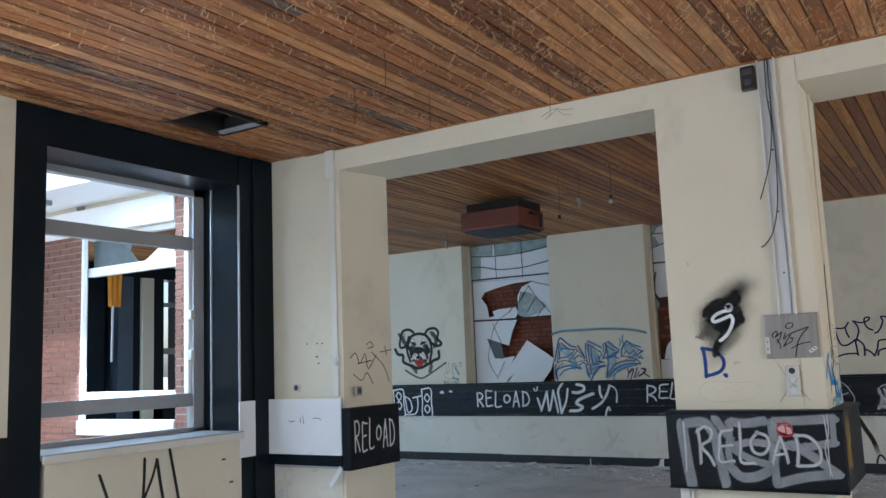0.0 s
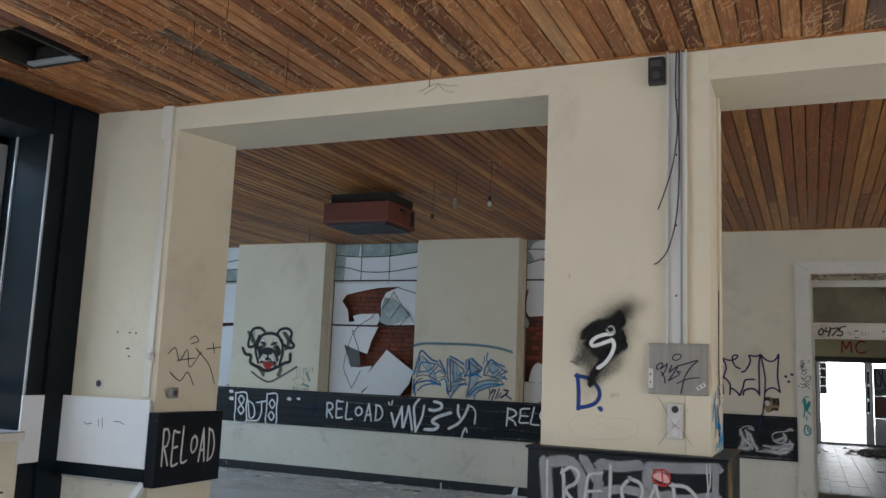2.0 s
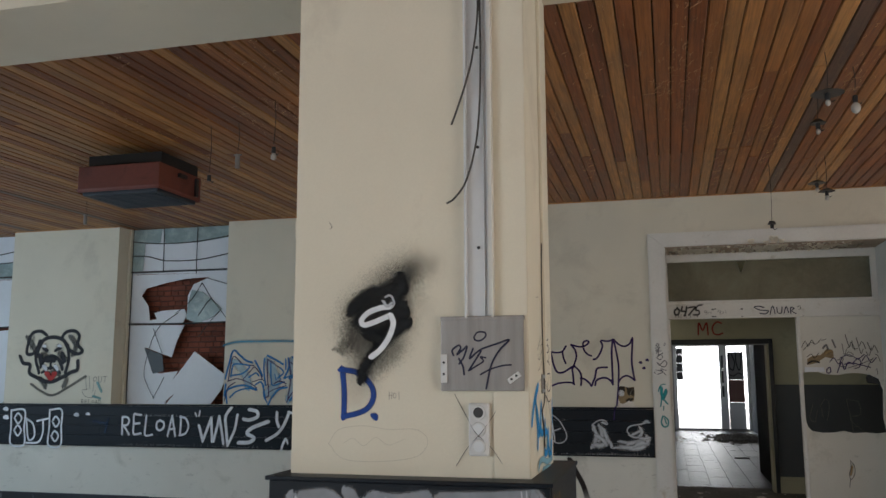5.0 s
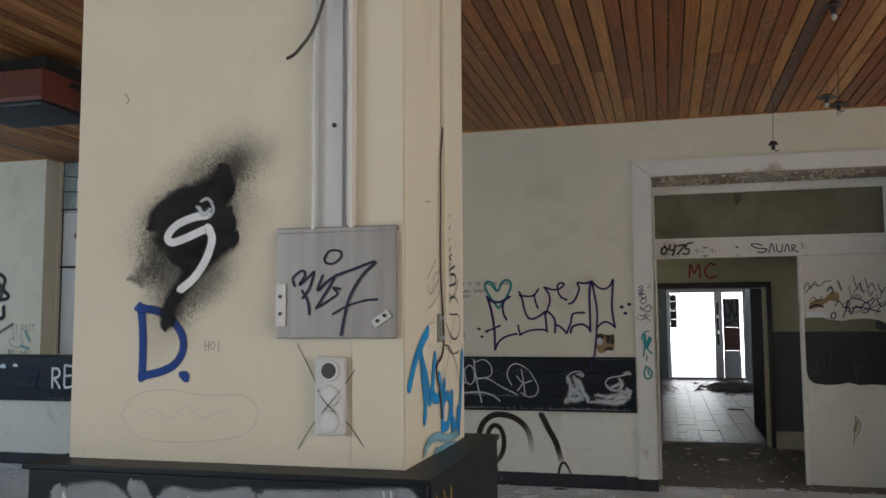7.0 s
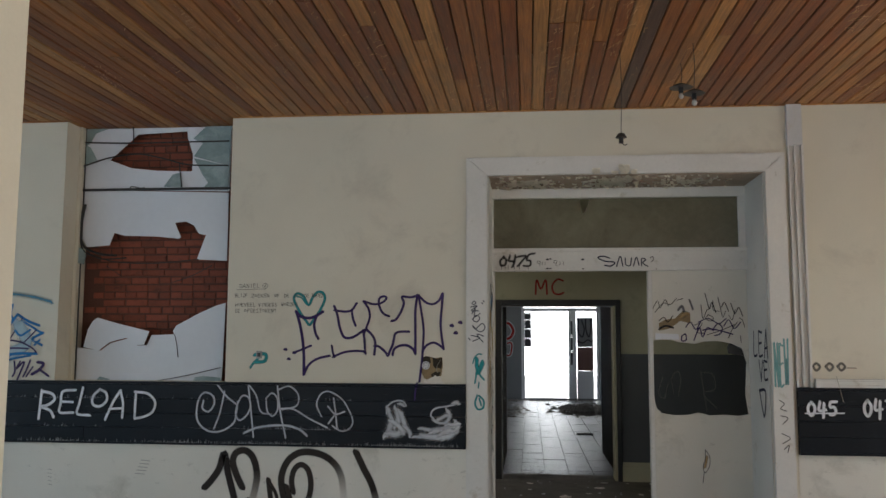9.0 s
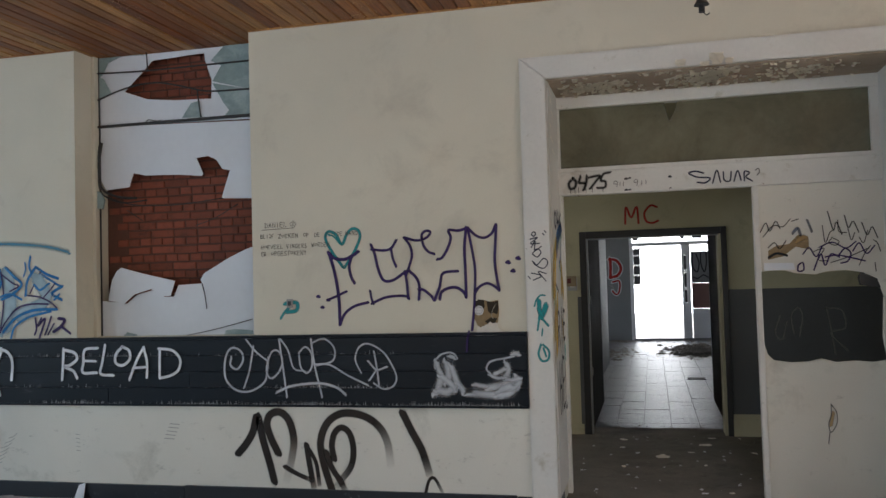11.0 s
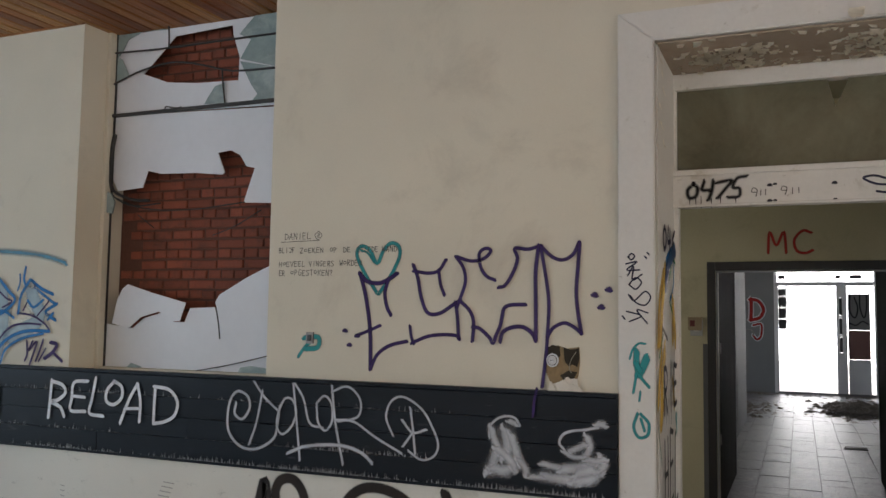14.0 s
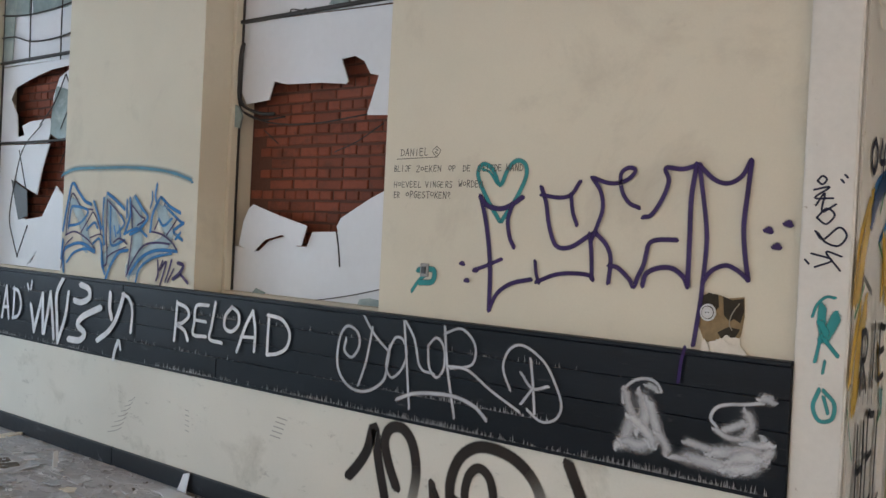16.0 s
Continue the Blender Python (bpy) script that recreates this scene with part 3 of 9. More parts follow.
def skirting(name, x0, x1, y, seed):
    rnd = random.Random(seed)
    bm = bmesh.new()
    x = x0
    while x < x1 - .02:
        xe = min(x1, x + rnd.uniform(1.4, 2.4))
        block(bm, (x, y - .018 - rnd.uniform(0, .004), 0), (xe - .004, y - .001, .115 + rnd.uniform(-.006, .006)), .004)
        x = xe
    return whole(name, bm, BASE_BLACK, "scuffed black skirting board", "skirting", kind="structure")


skirting("baseboard", FAR_WEST, DL - .165, NW, 4)
skirting("baseboard_east", DR + .17, EAST, NW, 6)
whole("trim_ceiling", blocks(((FAR_WEST, NW - .012, CEIL - .008), (WINDOWS[0][0], NW - .001, CEIL + .01)), ((WINDOWS[0][1], NW - .012, CEIL - .008), (WINDOWS[1][0], NW - .001, CEIL + .01)),
                             ((WINDOWS[1][1], NW - .012, CEIL - .008), (WINDOWS[2][0], NW - .001, CEIL + .01)), ((WINDOWS[2][1], NW - .012, CEIL - .008), (EAST, NW - .001, CEIL + .01)),
                             ((WEST + .4, PF - .012, CEIL - .010), (EAST, PF - .001, CEIL + .01))), PLANK, "thin brown wooden ceiling bead", "trim", kind="structure")

# lower wall, grubby below the band
whole("wall_lower", blocks(((FAR_WEST, NW - .003, .115), (DL - .165, NW - .0005, .68)), ((DR + .175, NW - .003, .115), (EAST, NW - .0005, .68))), CREAM_LOW, "scuffed off-white lower wall", "wall", kind="structure")


# ---- bricked-up windows of the north wall ----
BRICK_MESHES = {}


def brick_mesh(length):
    if length not in BRICK_MESHES:
        bm = blocks(((0, 0, 0), (length, .03, .049)))
        bmesh.ops.bevel(bm, geom=[e for e in bm.edges if e.calc_length() > .04 and all(v.co.y < .001 for v in e.verts)], offset=.004, segments=1, affect="EDGES")
        BRICK_MESHES[length] = mesh_of("brick", bm, BRICK)
    return BRICK_MESHES[length]


def brick_infill(a, b, z0, z1, seed):
    """English bond: courses of headers and of stretchers in turn, set a little unevenly."""
    rnd = random.Random(seed)
    wallpiece = thing("brick_infill", "rough red brick infill behind the broken window", "brickwork", group="bricked-up windows", at=(a, NW + .372, z0))
    course, z, k = 0.0625, 0.0, 0
    while z + .05 < z1 - z0:
        length = (0.185, 0.088)[k % 2]
        x = -rnd.uniform(0, .08)
        while x < b - a:
            full = length if rnd.random() > .08 else .135
            if x > -0.001 and x + full < b - a + .02:
                o = new("brick", brick_mesh(full))
                o.parent = wallpiece
                o.location = (x, rnd.uniform(-.005, .003), z + rnd.uniform(-.003, .003))
                o.rotation_euler = (0, rnd.uniform(-.012, .012), rnd.uniform(-.012, .012))
            x += full + rnd.uniform(.007, .013)
        z += course
        k += 1
    return wallpiece


def window_frame(i, a, b):
    w = thing(f"window_{i}", "old window with rotten frame and bent lead strips", "window", kind="structure", at=((a + b) / 2, GLASS, SILL))
    c = (a + b) / 2

    def rel(*boxes):
        bm = blocks(*boxes, bevel=.004)
        bmesh.ops.translate(bm, verts=bm.verts, vec=(-c, -GLASS, -SILL))
        return bm
    part("window_frame", rel(((a, GLASS - .05, SILL), (a + .028, GLASS + .02, CEIL)), ((b - .028, GLASS - .03, SILL), (b, GLASS + .02, CEIL)), ((a, GLASS - .05, SILL - .02), (b, GLASS + .02, SILL + .012))), CREAM, w, "peeling cream frame")
    part("stile_gap", rel(((a + .029, GLASS - .006, SILL + .012), (a + .036, GLASS + .01, CEIL))), WIRE, w, "dark grimy gap beside the frame")
    part("window_bar", rel(((a + .03, GLASS - .022, 2.712), (b - .03, GLASS + .002, 2.732))), WIRE, w, "dark rusted glazing bar")
    return w


for i, (a, b) in enumerate(WINDOWS):
    brick_infill(a, b, SILL, CEIL, 20 + i)
    window_frame(i + 1, a, b)


def pane_piece(name, material, i, dy, thick, label, points):
    bm = bmesh.new()
    a, b = WINDOWS[i]
    c = (a + b) / 2
    slab(bm, points, lambda u, v, d: (u - c, dy + d, v - SILL), thick)
    part(name, bm, material, bpy.data.objects[f"window_{i + 1}"], label)


def lead_strip(i, r, *points):
    a, b = WINDOWS[i]
    c = (a + b) / 2
    bm = bmesh.new()
    tube(bm, [(u - c, -.012 - .004 * (k % 2), v - SILL) for k, (u, v) in enumerate(points)], r, 6, 4)
    part("lead_strip", bm, WIRE, bpy.data.objects[f"window_{i + 1}"], "bent dark lead strip", smooth=True)


pane_piece("backing_board", WHITE_BOARD, 2, 0.012, 0.008, "broken white backing board", [(-3.740, 3.250), (-2.458, 3.250), (-2.465, 2.955), (-2.789, 3.014), (-2.839, 3.157), (-2.846, 3.215), (-3.277, 3.197), (-3.401, 3.082), (-3.517, 2.980), (-3.740, 3.001)])
pane_piece("backing_board", WHITE_BOARD, 2, 0.012, 0.008, "broken white backing board", [(-3.740, 3.001), (-3.517, 2.980), (-3.322, 2.908), (-3.096, 2.883), (-2.793, 2.872), (-2.789, 3.014), (-2.465, 2.955), (-2.466, 2.699), (-3.740, 2.730)])
pane_piece("glass_pane", FROSTED, 2, 0, 0.004, "pale green wired glass, broken", [(-2.679, 3.250), (-2.459, 3.250), (-2.471, 2.912), (-2.775, 2.997), (-2.703, 3.107), (-2.787, 3.149)])
pane_piece("glass_pane", FROSTED, 2, 0, 0.004, "pale green wired glass, broken", [(-2.776, 2.982), (-2.471, 2.912), (-2.473, 2.710), (-2.699, 2.719), (-2.646, 2.772), (-2.695, 2.838)])
pane_piece("glass_pane", FROSTED, 2, 0, 0.004, "pale green wired glass, broken", [(-3.740, 3.250), (-3.375, 3.250), (-3.322, 3.242), (-3.527, 3.250), (-3.644, 3.210), (-3.685, 3.136), (-3.740, 3.084)])
pane_piece("glass_pane", FROSTED, 2, 0, 0.004, "pale green wired glass, broken", [(-3.740, 3.116), (-3.686, 3.089), (-3.622, 2.977), (-3.740, 2.940)])
pane_piece("glass_pane", FROSTED, 2, 0, 0.004, "pale green wired glass, broken", [(-3.029, 2.743), (-2.954, 2.847), (-2.884, 2.861), (-2.879, 2.737)])
pane_piece("backing_board", WHITE_BOARD, 2, 0.01, 0.008, "broken white backing board", [(-3.740, 2.726), (-2.470, 2.688), (-2.469, 2.120), (-2.726, 2.132), (-2.654, 2.334), (-2.714, 2.347), (-2.760, 2.416), (-2.829, 2.450), (-2.923, 2.440), (-2.869, 2.319), (-2.887, 2.306), (-3.076, 2.326), (-3.351, 2.335), (-3.450, 2.359), (-3.487, 2.255), (-3.683, 2.242), (-3.730, 2.319), (-3.740, 2.344)])
pane_piece("backing_board", WHITE_BOARD, 2, 0.014, 0.008, "broken white backing board", [(-3.740, 1.407), (-3.522, 1.382), (-3.435, 1.446), (-3.264, 1.488), (-3.211, 1.424), (-3.128, 1.426), (-3.089, 1.509), (-2.896, 1.517), (-2.908, 1.544), (-2.880, 1.589), (-2.684, 1.693), (-2.545, 1.753), (-2.469, 1.775), (-2.484, 1.132), (-3.740, 1.132)])
pane_piece("curled_board", WHITE_BOARD, 2, -0.02, 0.006, "curled white board fragment", [(-3.657, 1.409), (-3.624, 1.555), (-3.583, 1.625), (-3.543, 1.651), (-3.354, 1.600), (-3.097, 1.540), (-3.137, 1.430), (-3.210, 1.428), (-3.228, 1.463), (-3.297, 1.485), (-3.435, 1.450), (-3.522, 1.382)])
pane_piece("glass_pane", FROSTED, 2, -0.004, 0.004, "pale green wired glass, broken", [(-3.549, 1.134), (-3.510, 1.170), (-3.425, 1.149), (-3.444, 1.132)])
pane_piece("glass_pane", FROSTED, 2, -0.004, 0.004, "pale green wired glass, broken", [(-2.721, 1.132), (-2.702, 1.171), (-2.633, 1.181), (-2.490, 1.169), (-2.487, 1.132)])
pane_piece("glass_pane", FROSTED, 2, -0.03, 0.012, "greenish corner of old glass", [(-3.740, 2.237), (-3.703, 2.224), (-3.669, 2.165), (-3.687, 2.094), (-3.740, 2.105)])
pane_piece("backing_board", WHITE_BOARD, 1, 0.01, 0.008, "broken white backing board", [(-6.640, 3.250), (-5.292, 3.250), (-5.280, 2.685), (-6.640, 2.701)])
pane_piece("glass_pane", FROSTED, 1, 0, 0.004, "pale green wired glass, broken", [(-6.218, 3.250), (-5.324, 3.250), (-5.330, 3.110), (-5.745, 3.064), (-6.187, 3.070)])
pane_piece("glass_pane", FROSTED, 1, 0, 0.004, "pale green wired glass, broken", [(-6.640, 3.250), (-6.234, 3.250), (-6.254, 3.080), (-6.462, 3.071), (-6.481, 2.712), (-6.640, 2.715)])
pane_piece("backing_board", WHITE_BOARD, 1, 0.01, 0.008, "broken white backing board", [(-6.640, 2.693), (-5.296, 2.686), (-5.301, 2.097), (-5.751, 2.093), (-5.855, 2.246), (-5.857, 2.420), (-5.783, 2.557), (-5.563, 2.640), (-5.900, 2.625), (-6.142, 2.586), (-6.419, 2.525), (-6.488, 2.437), (-6.640, 2.566)])
pane_piece("backing_board", WHITE_BOARD, 1, 0.01, 0.008, "broken white backing board", [(-6.640, 2.566), (-6.488, 2.437), (-6.389, 2.310), (-6.361, 2.134), (-6.264, 2.148), (-6.301, 2.221), (-6.188, 2.249), (-5.896, 2.261), (-5.860, 2.188), (-5.919, 2.080), (-6.640, 2.085)])
pane_piece("glass_pane", FROSTED, 1, -0.004, 0.004, "pale green wired glass, broken", [(-5.796, 2.492), (-5.650, 2.460), (-5.386, 2.255), (-5.516, 2.156), (-5.711, 2.085), (-5.858, 2.144), (-5.843, 2.318)])
pane_piece("backing_board", WHITE_BOARD, 1, 0.012, 0.008, "broken white backing board", [(-6.640, 2.078), (-5.886, 2.072), (-5.980, 1.886), (-6.042, 1.692), (-6.206, 1.742), (-6.407, 1.814), (-6.307, 1.527), (-6.192, 1.499), (-5.952, 1.529), (-6.062, 1.357), (-6.104, 1.132), (-6.622, 1.132)])
pane_piece("backing_board", WHITE_BOARD, 1, -0.01, 0.006, "slanting white board fragment", [(-5.725, 1.757), (-5.513, 1.615), (-5.304, 1.476), (-5.358, 1.309), (-5.504, 1.132), (-6.088, 1.132), (-5.969, 1.267), (-6.107, 1.159), (-6.070, 1.357), (-5.934, 1.500)])
# Dark sheet put where the white boards leave a dark gap.
pane_piece("glass_pane", SLATE, 1, -0.006, 0.004, "dark sheet filling the gap between the boards", [(-6.406, 1.807), (-6.156, 1.721), (-6.129, 1.528), (-6.273, 1.498)])
pane_piece("backing_board", WHITE_BOARD, 0, 0.01, 0.008, "broken white backing board", [(-9.484, 3.250), (-8.273, 3.250), (-8.285, 2.697), (-9.416, 2.705)])
pane_piece("glass_pane", FROSTED, 0, 0, 0.004, "pale green wired glass, broken", [(-8.642, 2.901), (-8.287, 2.907), (-8.286, 2.705), (-8.650, 2.705)])
pane_piece("glass_pane", FROSTED, 0, 0, 0.004, "pale green wired glass, broken", [(-9.156, 2.913), (-9.061, 2.911), (-9.088, 2.722), (-9.276, 2.718), (-9.267, 2.900)])
pane_piece("backing_board", WHITE_BOARD, 0, 0.012, 0.008, "broken white backing board", [(-9.415, 2.697), (-8.275, 2.689), (-8.264, 2.090), (-9.345, 2.074)])
pane_piece("backing_board", WHITE_BOARD, 0, 0.014, 0.008, "broken white backing board", [(-9.344, 2.066), (-8.660, 2.069), (-8.658, 1.513), (-8.666, 1.132), (-9.276, 1.132)])
pane_piece("backing_board", WHITE_BOARD, 0, 0.004, 0.008, "broken white backing board", [(-8.637, 2.031), (-8.270, 2.059), (-8.220, 1.132), (-8.630, 1.132)])
lead_strip(2, 0.006, (-3.735, 3.131), (-3.307, 3.116), (-2.840, 3.119), (-2.471, 3.118))
lead_strip(2, 0.006, (-3.735, 2.927), (-3.507, 2.994), (-3.254, 3.023), (-3.021, 2.977), (-2.812, 2.924), (-2.471, 2.912))
lead_strip(2, 0.005, (-3.319, 3.312), (-3.304, 3.216), (-3.303, 3.115))
lead_strip(2, 0.005, (-2.895, 2.946), (-2.884, 2.861), (-2.867, 2.736))
lead_strip(2, 0.004, (-3.319, 2.730), (-3.300, 2.746), (-3.227, 2.732), (-3.190, 2.737))
lead_strip(2, 0.006, (-3.720, 2.586), (-3.735, 2.461), (-3.735, 2.352))
lead_strip(2, 0.005, (-3.735, 2.293), (-3.684, 2.198), (-3.529, 2.139), (-3.319, 2.147))
lead_strip(2, 0.003, (-3.492, 2.080), (-3.361, 1.997))
lead_strip(2, 0.003, (-2.922, 1.941), (-2.761, 1.991), (-2.585, 2.081))
lead_strip(2, 0.003, (-3.074, 1.130), (-2.788, 1.180), (-2.487, 1.249))
lead_strip(2, 0.004, (-2.882, 1.516), (-2.859, 1.437), (-2.846, 1.331))
lead_strip(2, 0.010, (-3.700, 2.60), (-3.722, 2.47), (-3.735, 2.35), (-3.70, 2.25), (-3.63, 2.205), (-3.52, 2.175), (-3.41, 2.168))
lead_strip(2, 0.004, (-3.690, 2.20), (-3.45, 2.12), (-3.10, 2.10), (-2.70, 2.13))
lead_strip(1, 0.006, (-6.635, 3.107), (-6.505, 3.087), (-6.187, 3.063), (-5.746, 3.071), (-5.315, 3.124))
lead_strip(1, 0.006, (-6.635, 2.926), (-6.410, 2.912), (-6.158, 2.853), (-5.734, 2.849), (-5.306, 2.911))
lead_strip(1, 0.005, (-6.200, 3.288), (-6.191, 2.988), (-6.191, 2.705))
lead_strip(1, 0.005, (-5.741, 3.302), (-5.741, 2.975), (-5.742, 2.681))
lead_strip(1, 0.01, (-6.635, 2.093), (-5.951, 2.087), (-5.301, 2.097))
lead_strip(1, 0.004, (-5.656, 2.569), (-5.501, 2.350), (-5.318, 2.140))
lead_strip(1, 0.004, (-5.401, 2.240), (-5.552, 2.084), (-5.686, 1.921))
lead_strip(1, 0.004, (-5.656, 2.569), (-5.805, 2.354), (-5.999, 2.211))
lead_strip(1, 0.004, (-5.959, 2.218), (-6.193, 2.067), (-6.305, 1.887), (-6.388, 1.526), (-6.328, 1.348), (-6.238, 1.207))
lead_strip(1, 0.004, (-6.289, 2.032), (-6.158, 1.742))
lead_strip(1, 0.004, (-5.527, 2.386), (-5.595, 2.315), (-5.699, 2.172))
lead_strip(1, 0.004, (-6.116, 1.456), (-6.211, 1.278), (-6.255, 1.207))
lead_strip(1, 0.004, (-5.578, 2.619), (-5.305, 2.541))
lead_strip(0, 0.006, (-9.274, 3.132), (-9.083, 3.119), (-8.700, 3.012), (-8.265, 3.063))
lead_strip(0, 0.006, (-9.269, 2.916), (-8.642, 2.901), (-8.278, 2.915))
lead_strip(0, 0.005, (-9.102, 3.295), (-9.098, 2.992), (-9.115, 2.714))
lead_strip(0, 0.005, (-8.662, 3.003), (-8.615, 2.900), (-8.650, 2.705))
lead_strip(0, 0.005, (-8.844, 3.064), (-8.631, 3.256))
lead_strip(0, 0.01, (-9.270, 2.074), (-8.697, 2.077), (-8.264, 2.090))
lead_strip(0, 0.004, (-9.256, 2.112), (-9.071, 2.126), (-8.889, 2.164))
lead_strip(0, 0.004, (-8.615, 1.101), (-8.421, 1.126), (-8.287, 1.217))

# ---- door recess, casing, transom and side panel ----
door = thing("door_1", "white door surround with transom light, doorway without door leaf", "door", kind="structure", at=((DL + DR) / 2, NW, 0))


def at_door(*boxes, bevel=.006):
    bm = blocks(*boxes, bevel=bevel)
    bmesh.ops.translate(bm, verts=bm.verts, vec=(-(DL + DR) / 2, -NW, 0))
    return bm


def casing_board(name, outline, label=""):
    """A flat casing board with mitred ends and softened edges."""
    bm = bmesh.new()
    slab(bm, outline, lambda u, v, d: (u - (DL + DR) / 2, d - .03, v), .040)
    bmesh.ops.dissolve_limit(bm, angle_limit=.01, verts=bm.verts, edges=bm.edges)
    bmesh.ops.recalc_face_normals(bm, faces=bm.faces)
    bmesh.ops.bevel(bm, geom=[e for e in bm.edges if all(v.co.y < -.02 for v in e.verts)], offset=.006, segments=2, affect="EDGES")
    part(name, bm, WHITE_TRIM, door, label)


casing_board("casing", [(DL - .165, .10), (DL, .10), (DL, DTOP - .001), (DL - .165, DTOP + .139)], "chipped white casing with tags")
casing_board("casing", [(DR, .10), (DR + .15, .10), (DR + .15, DTOP + .139), (DR, DTOP - .001)])
casing_board("casing_head", [(DL + .001, DTOP), (DR - .001, DTOP), (DR + .149, DTOP + .14), (DL - .164, DTOP + .14)])
part("plinth", at_door(((DL - .17, NW - .034, 0), (DL + .004, NW + .3, .10))), BASE_BLACK, door)
part("plinth", at_door(((DR - .004, NW - .034, 0), (DR + .155, NW + .3, .10))), BASE_BLACK, door)
part("reveal", at_door(((DL - .004, NW + .01, .10), (DL + .008, NW + .6, DTOP)), bevel=0), WHITE_TRIM, door, "white painted reveal covered in tags")
part("reveal", at_door(((DR - .008, NW + .01, .10), (DR + .004, NW + .6, DTOP)), bevel=0), WHITE_TRIM, door)
part("soffit", at_door(((DL, NW + .01, DTOP - .008), (DR, NW + .6, DTOP + .004)), bevel=0), PEELED, door, "bare soffit with flaking paint")
TY = 11.80
part("transom_frame", at_door(((DL, TY - .03, 2.655), (DR, TY + .05, DTOP - .008)), ((DL, TY - .02, 2.225), (DL + .022, TY + .05, 2.66)), ((DR - .06, TY - .02, 2.225), (DR, TY + .05, 2.66)), bevel=.004), WHITE_TRIM, door)
part("transom_bar", at_door(((DL, TY - .045, 2.05), (DR, TY + .06, 2.225)), ((DL, TY - .06, 2.205), (DR, TY - .03, 2.235)), ((DL, TY - .055, 2.045), (1.0, TY - .03, 2.06))), WHITE_TRIM, door, "white transom bar with black tags")
part("jamb", at_door(((DL, TY - .02, 0), (DL + .03, TY + .05, 2.05))), WHITE_TRIM, door)
part("jamb", at_door(((.965, TY - .025, 0), (1.0, TY + .05, 2.05))), WHITE_TRIM, door)
DUSTY_GLASS = surface("dusty_olive_glass", (0.13, 0.125, 0.082), 0.16, tone=0.2, stain=(0.20, 0.19, 0.13), stain_amount=(0.45, 0.8), stain_scale=2.2, grain=25, bump=0.03, spec=0.6, scuff=((0.40, 0.39, 0.32), 8.0, (1, 1, 3), 0.70, 0.76))
bm = bmesh.new()
slab(bm, [(DL + .022, 2.235), (DR - .06, 2.235), (DR - .06, 2.655), (.516, 2.655), (.495, 2.60), (.456, 2.522), (.422, 2.655), (DL + .022, 2.655)], lambda u, v, d: (u - (DL + DR) / 2, TY + .01 - NW + d, v), .004)
part("pane", bm, DUSTY_GLASS, door, "dusty olive transom glass with a missing shard")


def flakes(patches, x0, x1, y0, y1, z, seed):
    """Curled flakes of paint hanging from a soffit, in patches of (x, y, spread in x, spread in y, count)."""
    rnd = random.Random(seed)
    bm = bmesh.new()
    for cx, cy, dx, dy, count in patches:
        for _ in range(count):
            x, y = cx + rnd.gauss(0, dx), cy + rnd.gauss(0, dy)
            if not (x0 < x < x1 and y0 < y < y1):
                continue
            s, t, ang = rnd.uniform(.008, .022), rnd.uniform(.007, .024), rnd.gauss(0, .45)
            m = Matrix.Translation((x, y, z)) @ Matrix.Rotation(ang, 4, "Z")
            rows = []
            for k in range(4):
                out = -(k / 3) ** 2 * s * rnd.uniform(.3, .9)
                rows.append([bm.verts.new(m @ Vector((e * t * (1 - .12 * k), out, .001 - k / 3 * s))) for e in (-1, 1)])
            for p, q in zip(rows, rows[1:]):
                bm.faces.new((p[0], p[1], q[1], q[0]))
    bmesh.ops.solidify(bm, geom=bm.faces[:], thickness=.0012)
    return bm


fl = flakes(((-.06, NW + .30, .07, .06, 85), (.10, NW + .22, .06, .05, 55), (.05, NW + .46, .05, .03, 30), (.66, NW + .28, .09, .08, 130), (.76, NW + .12, .07, .05, 60), (1.25, NW + .28, .14, .09, 90),
             (.35, NW + .40, .25, .06, 30), (.7, NW + .5, .6, .03, 40), (.6, NW + .04, .5, .012, 30)), DL + .03, DR - .05, NW + .015, NW + .54, DTOP - .008, 8)
bmesh.ops.translate(fl, verts=fl.verts, vec=(-(DL + DR) / 2, -NW, 0))
tagged(part("paint_flakes", fl, FLAKE, door, "curling flakes of white paint"), kind="stuff")


def peel(w, h, seed):
    """A leaf of paint lifting off a board: ragged outline, held at its top and curling out below."""
    rnd = random.Random(seed)
    bm = bmesh.new()
    rows = [[bm.verts.new(((i / 4 - .5) * w * (1 - .35 * (j / 4) ** 2) + rnd.uniform(-.1, .1) * w * (i in (0, 4)), -.003 - .30 * h * (j / 4) ** 2 - rnd.uniform(0, .004), h * (1 - j / 4) + rnd.uniform(-.06, .06) * h)) for i in range(5)] for j in range(5)]
    for p, q in zip(rows, rows[1:]):
        for i in range(4):
            bm.faces.new((p[i], p[i + 1], q[i + 1], q[i]))
    bmesh.ops.solidify(bm, geom=bm.faces[:], thickness=.0015)
    return bm


for k, (x, z, w, h) in enumerate(((.52, DTOP - .004, .07, .045), (.73, DTOP - .01, .08, .075), (.80, DTOP - .012, .05, .04), (.66, DTOP - .012, .06, .03))):
    bm = peel(w, h, 20 + k)
    bmesh.ops.translate(bm, verts=bm.verts, vec=(x - (DL + DR) / 2, -.031, z))
    part("peeling_paint", bm, FLAKE, door, "cream leaf of peeling paint")
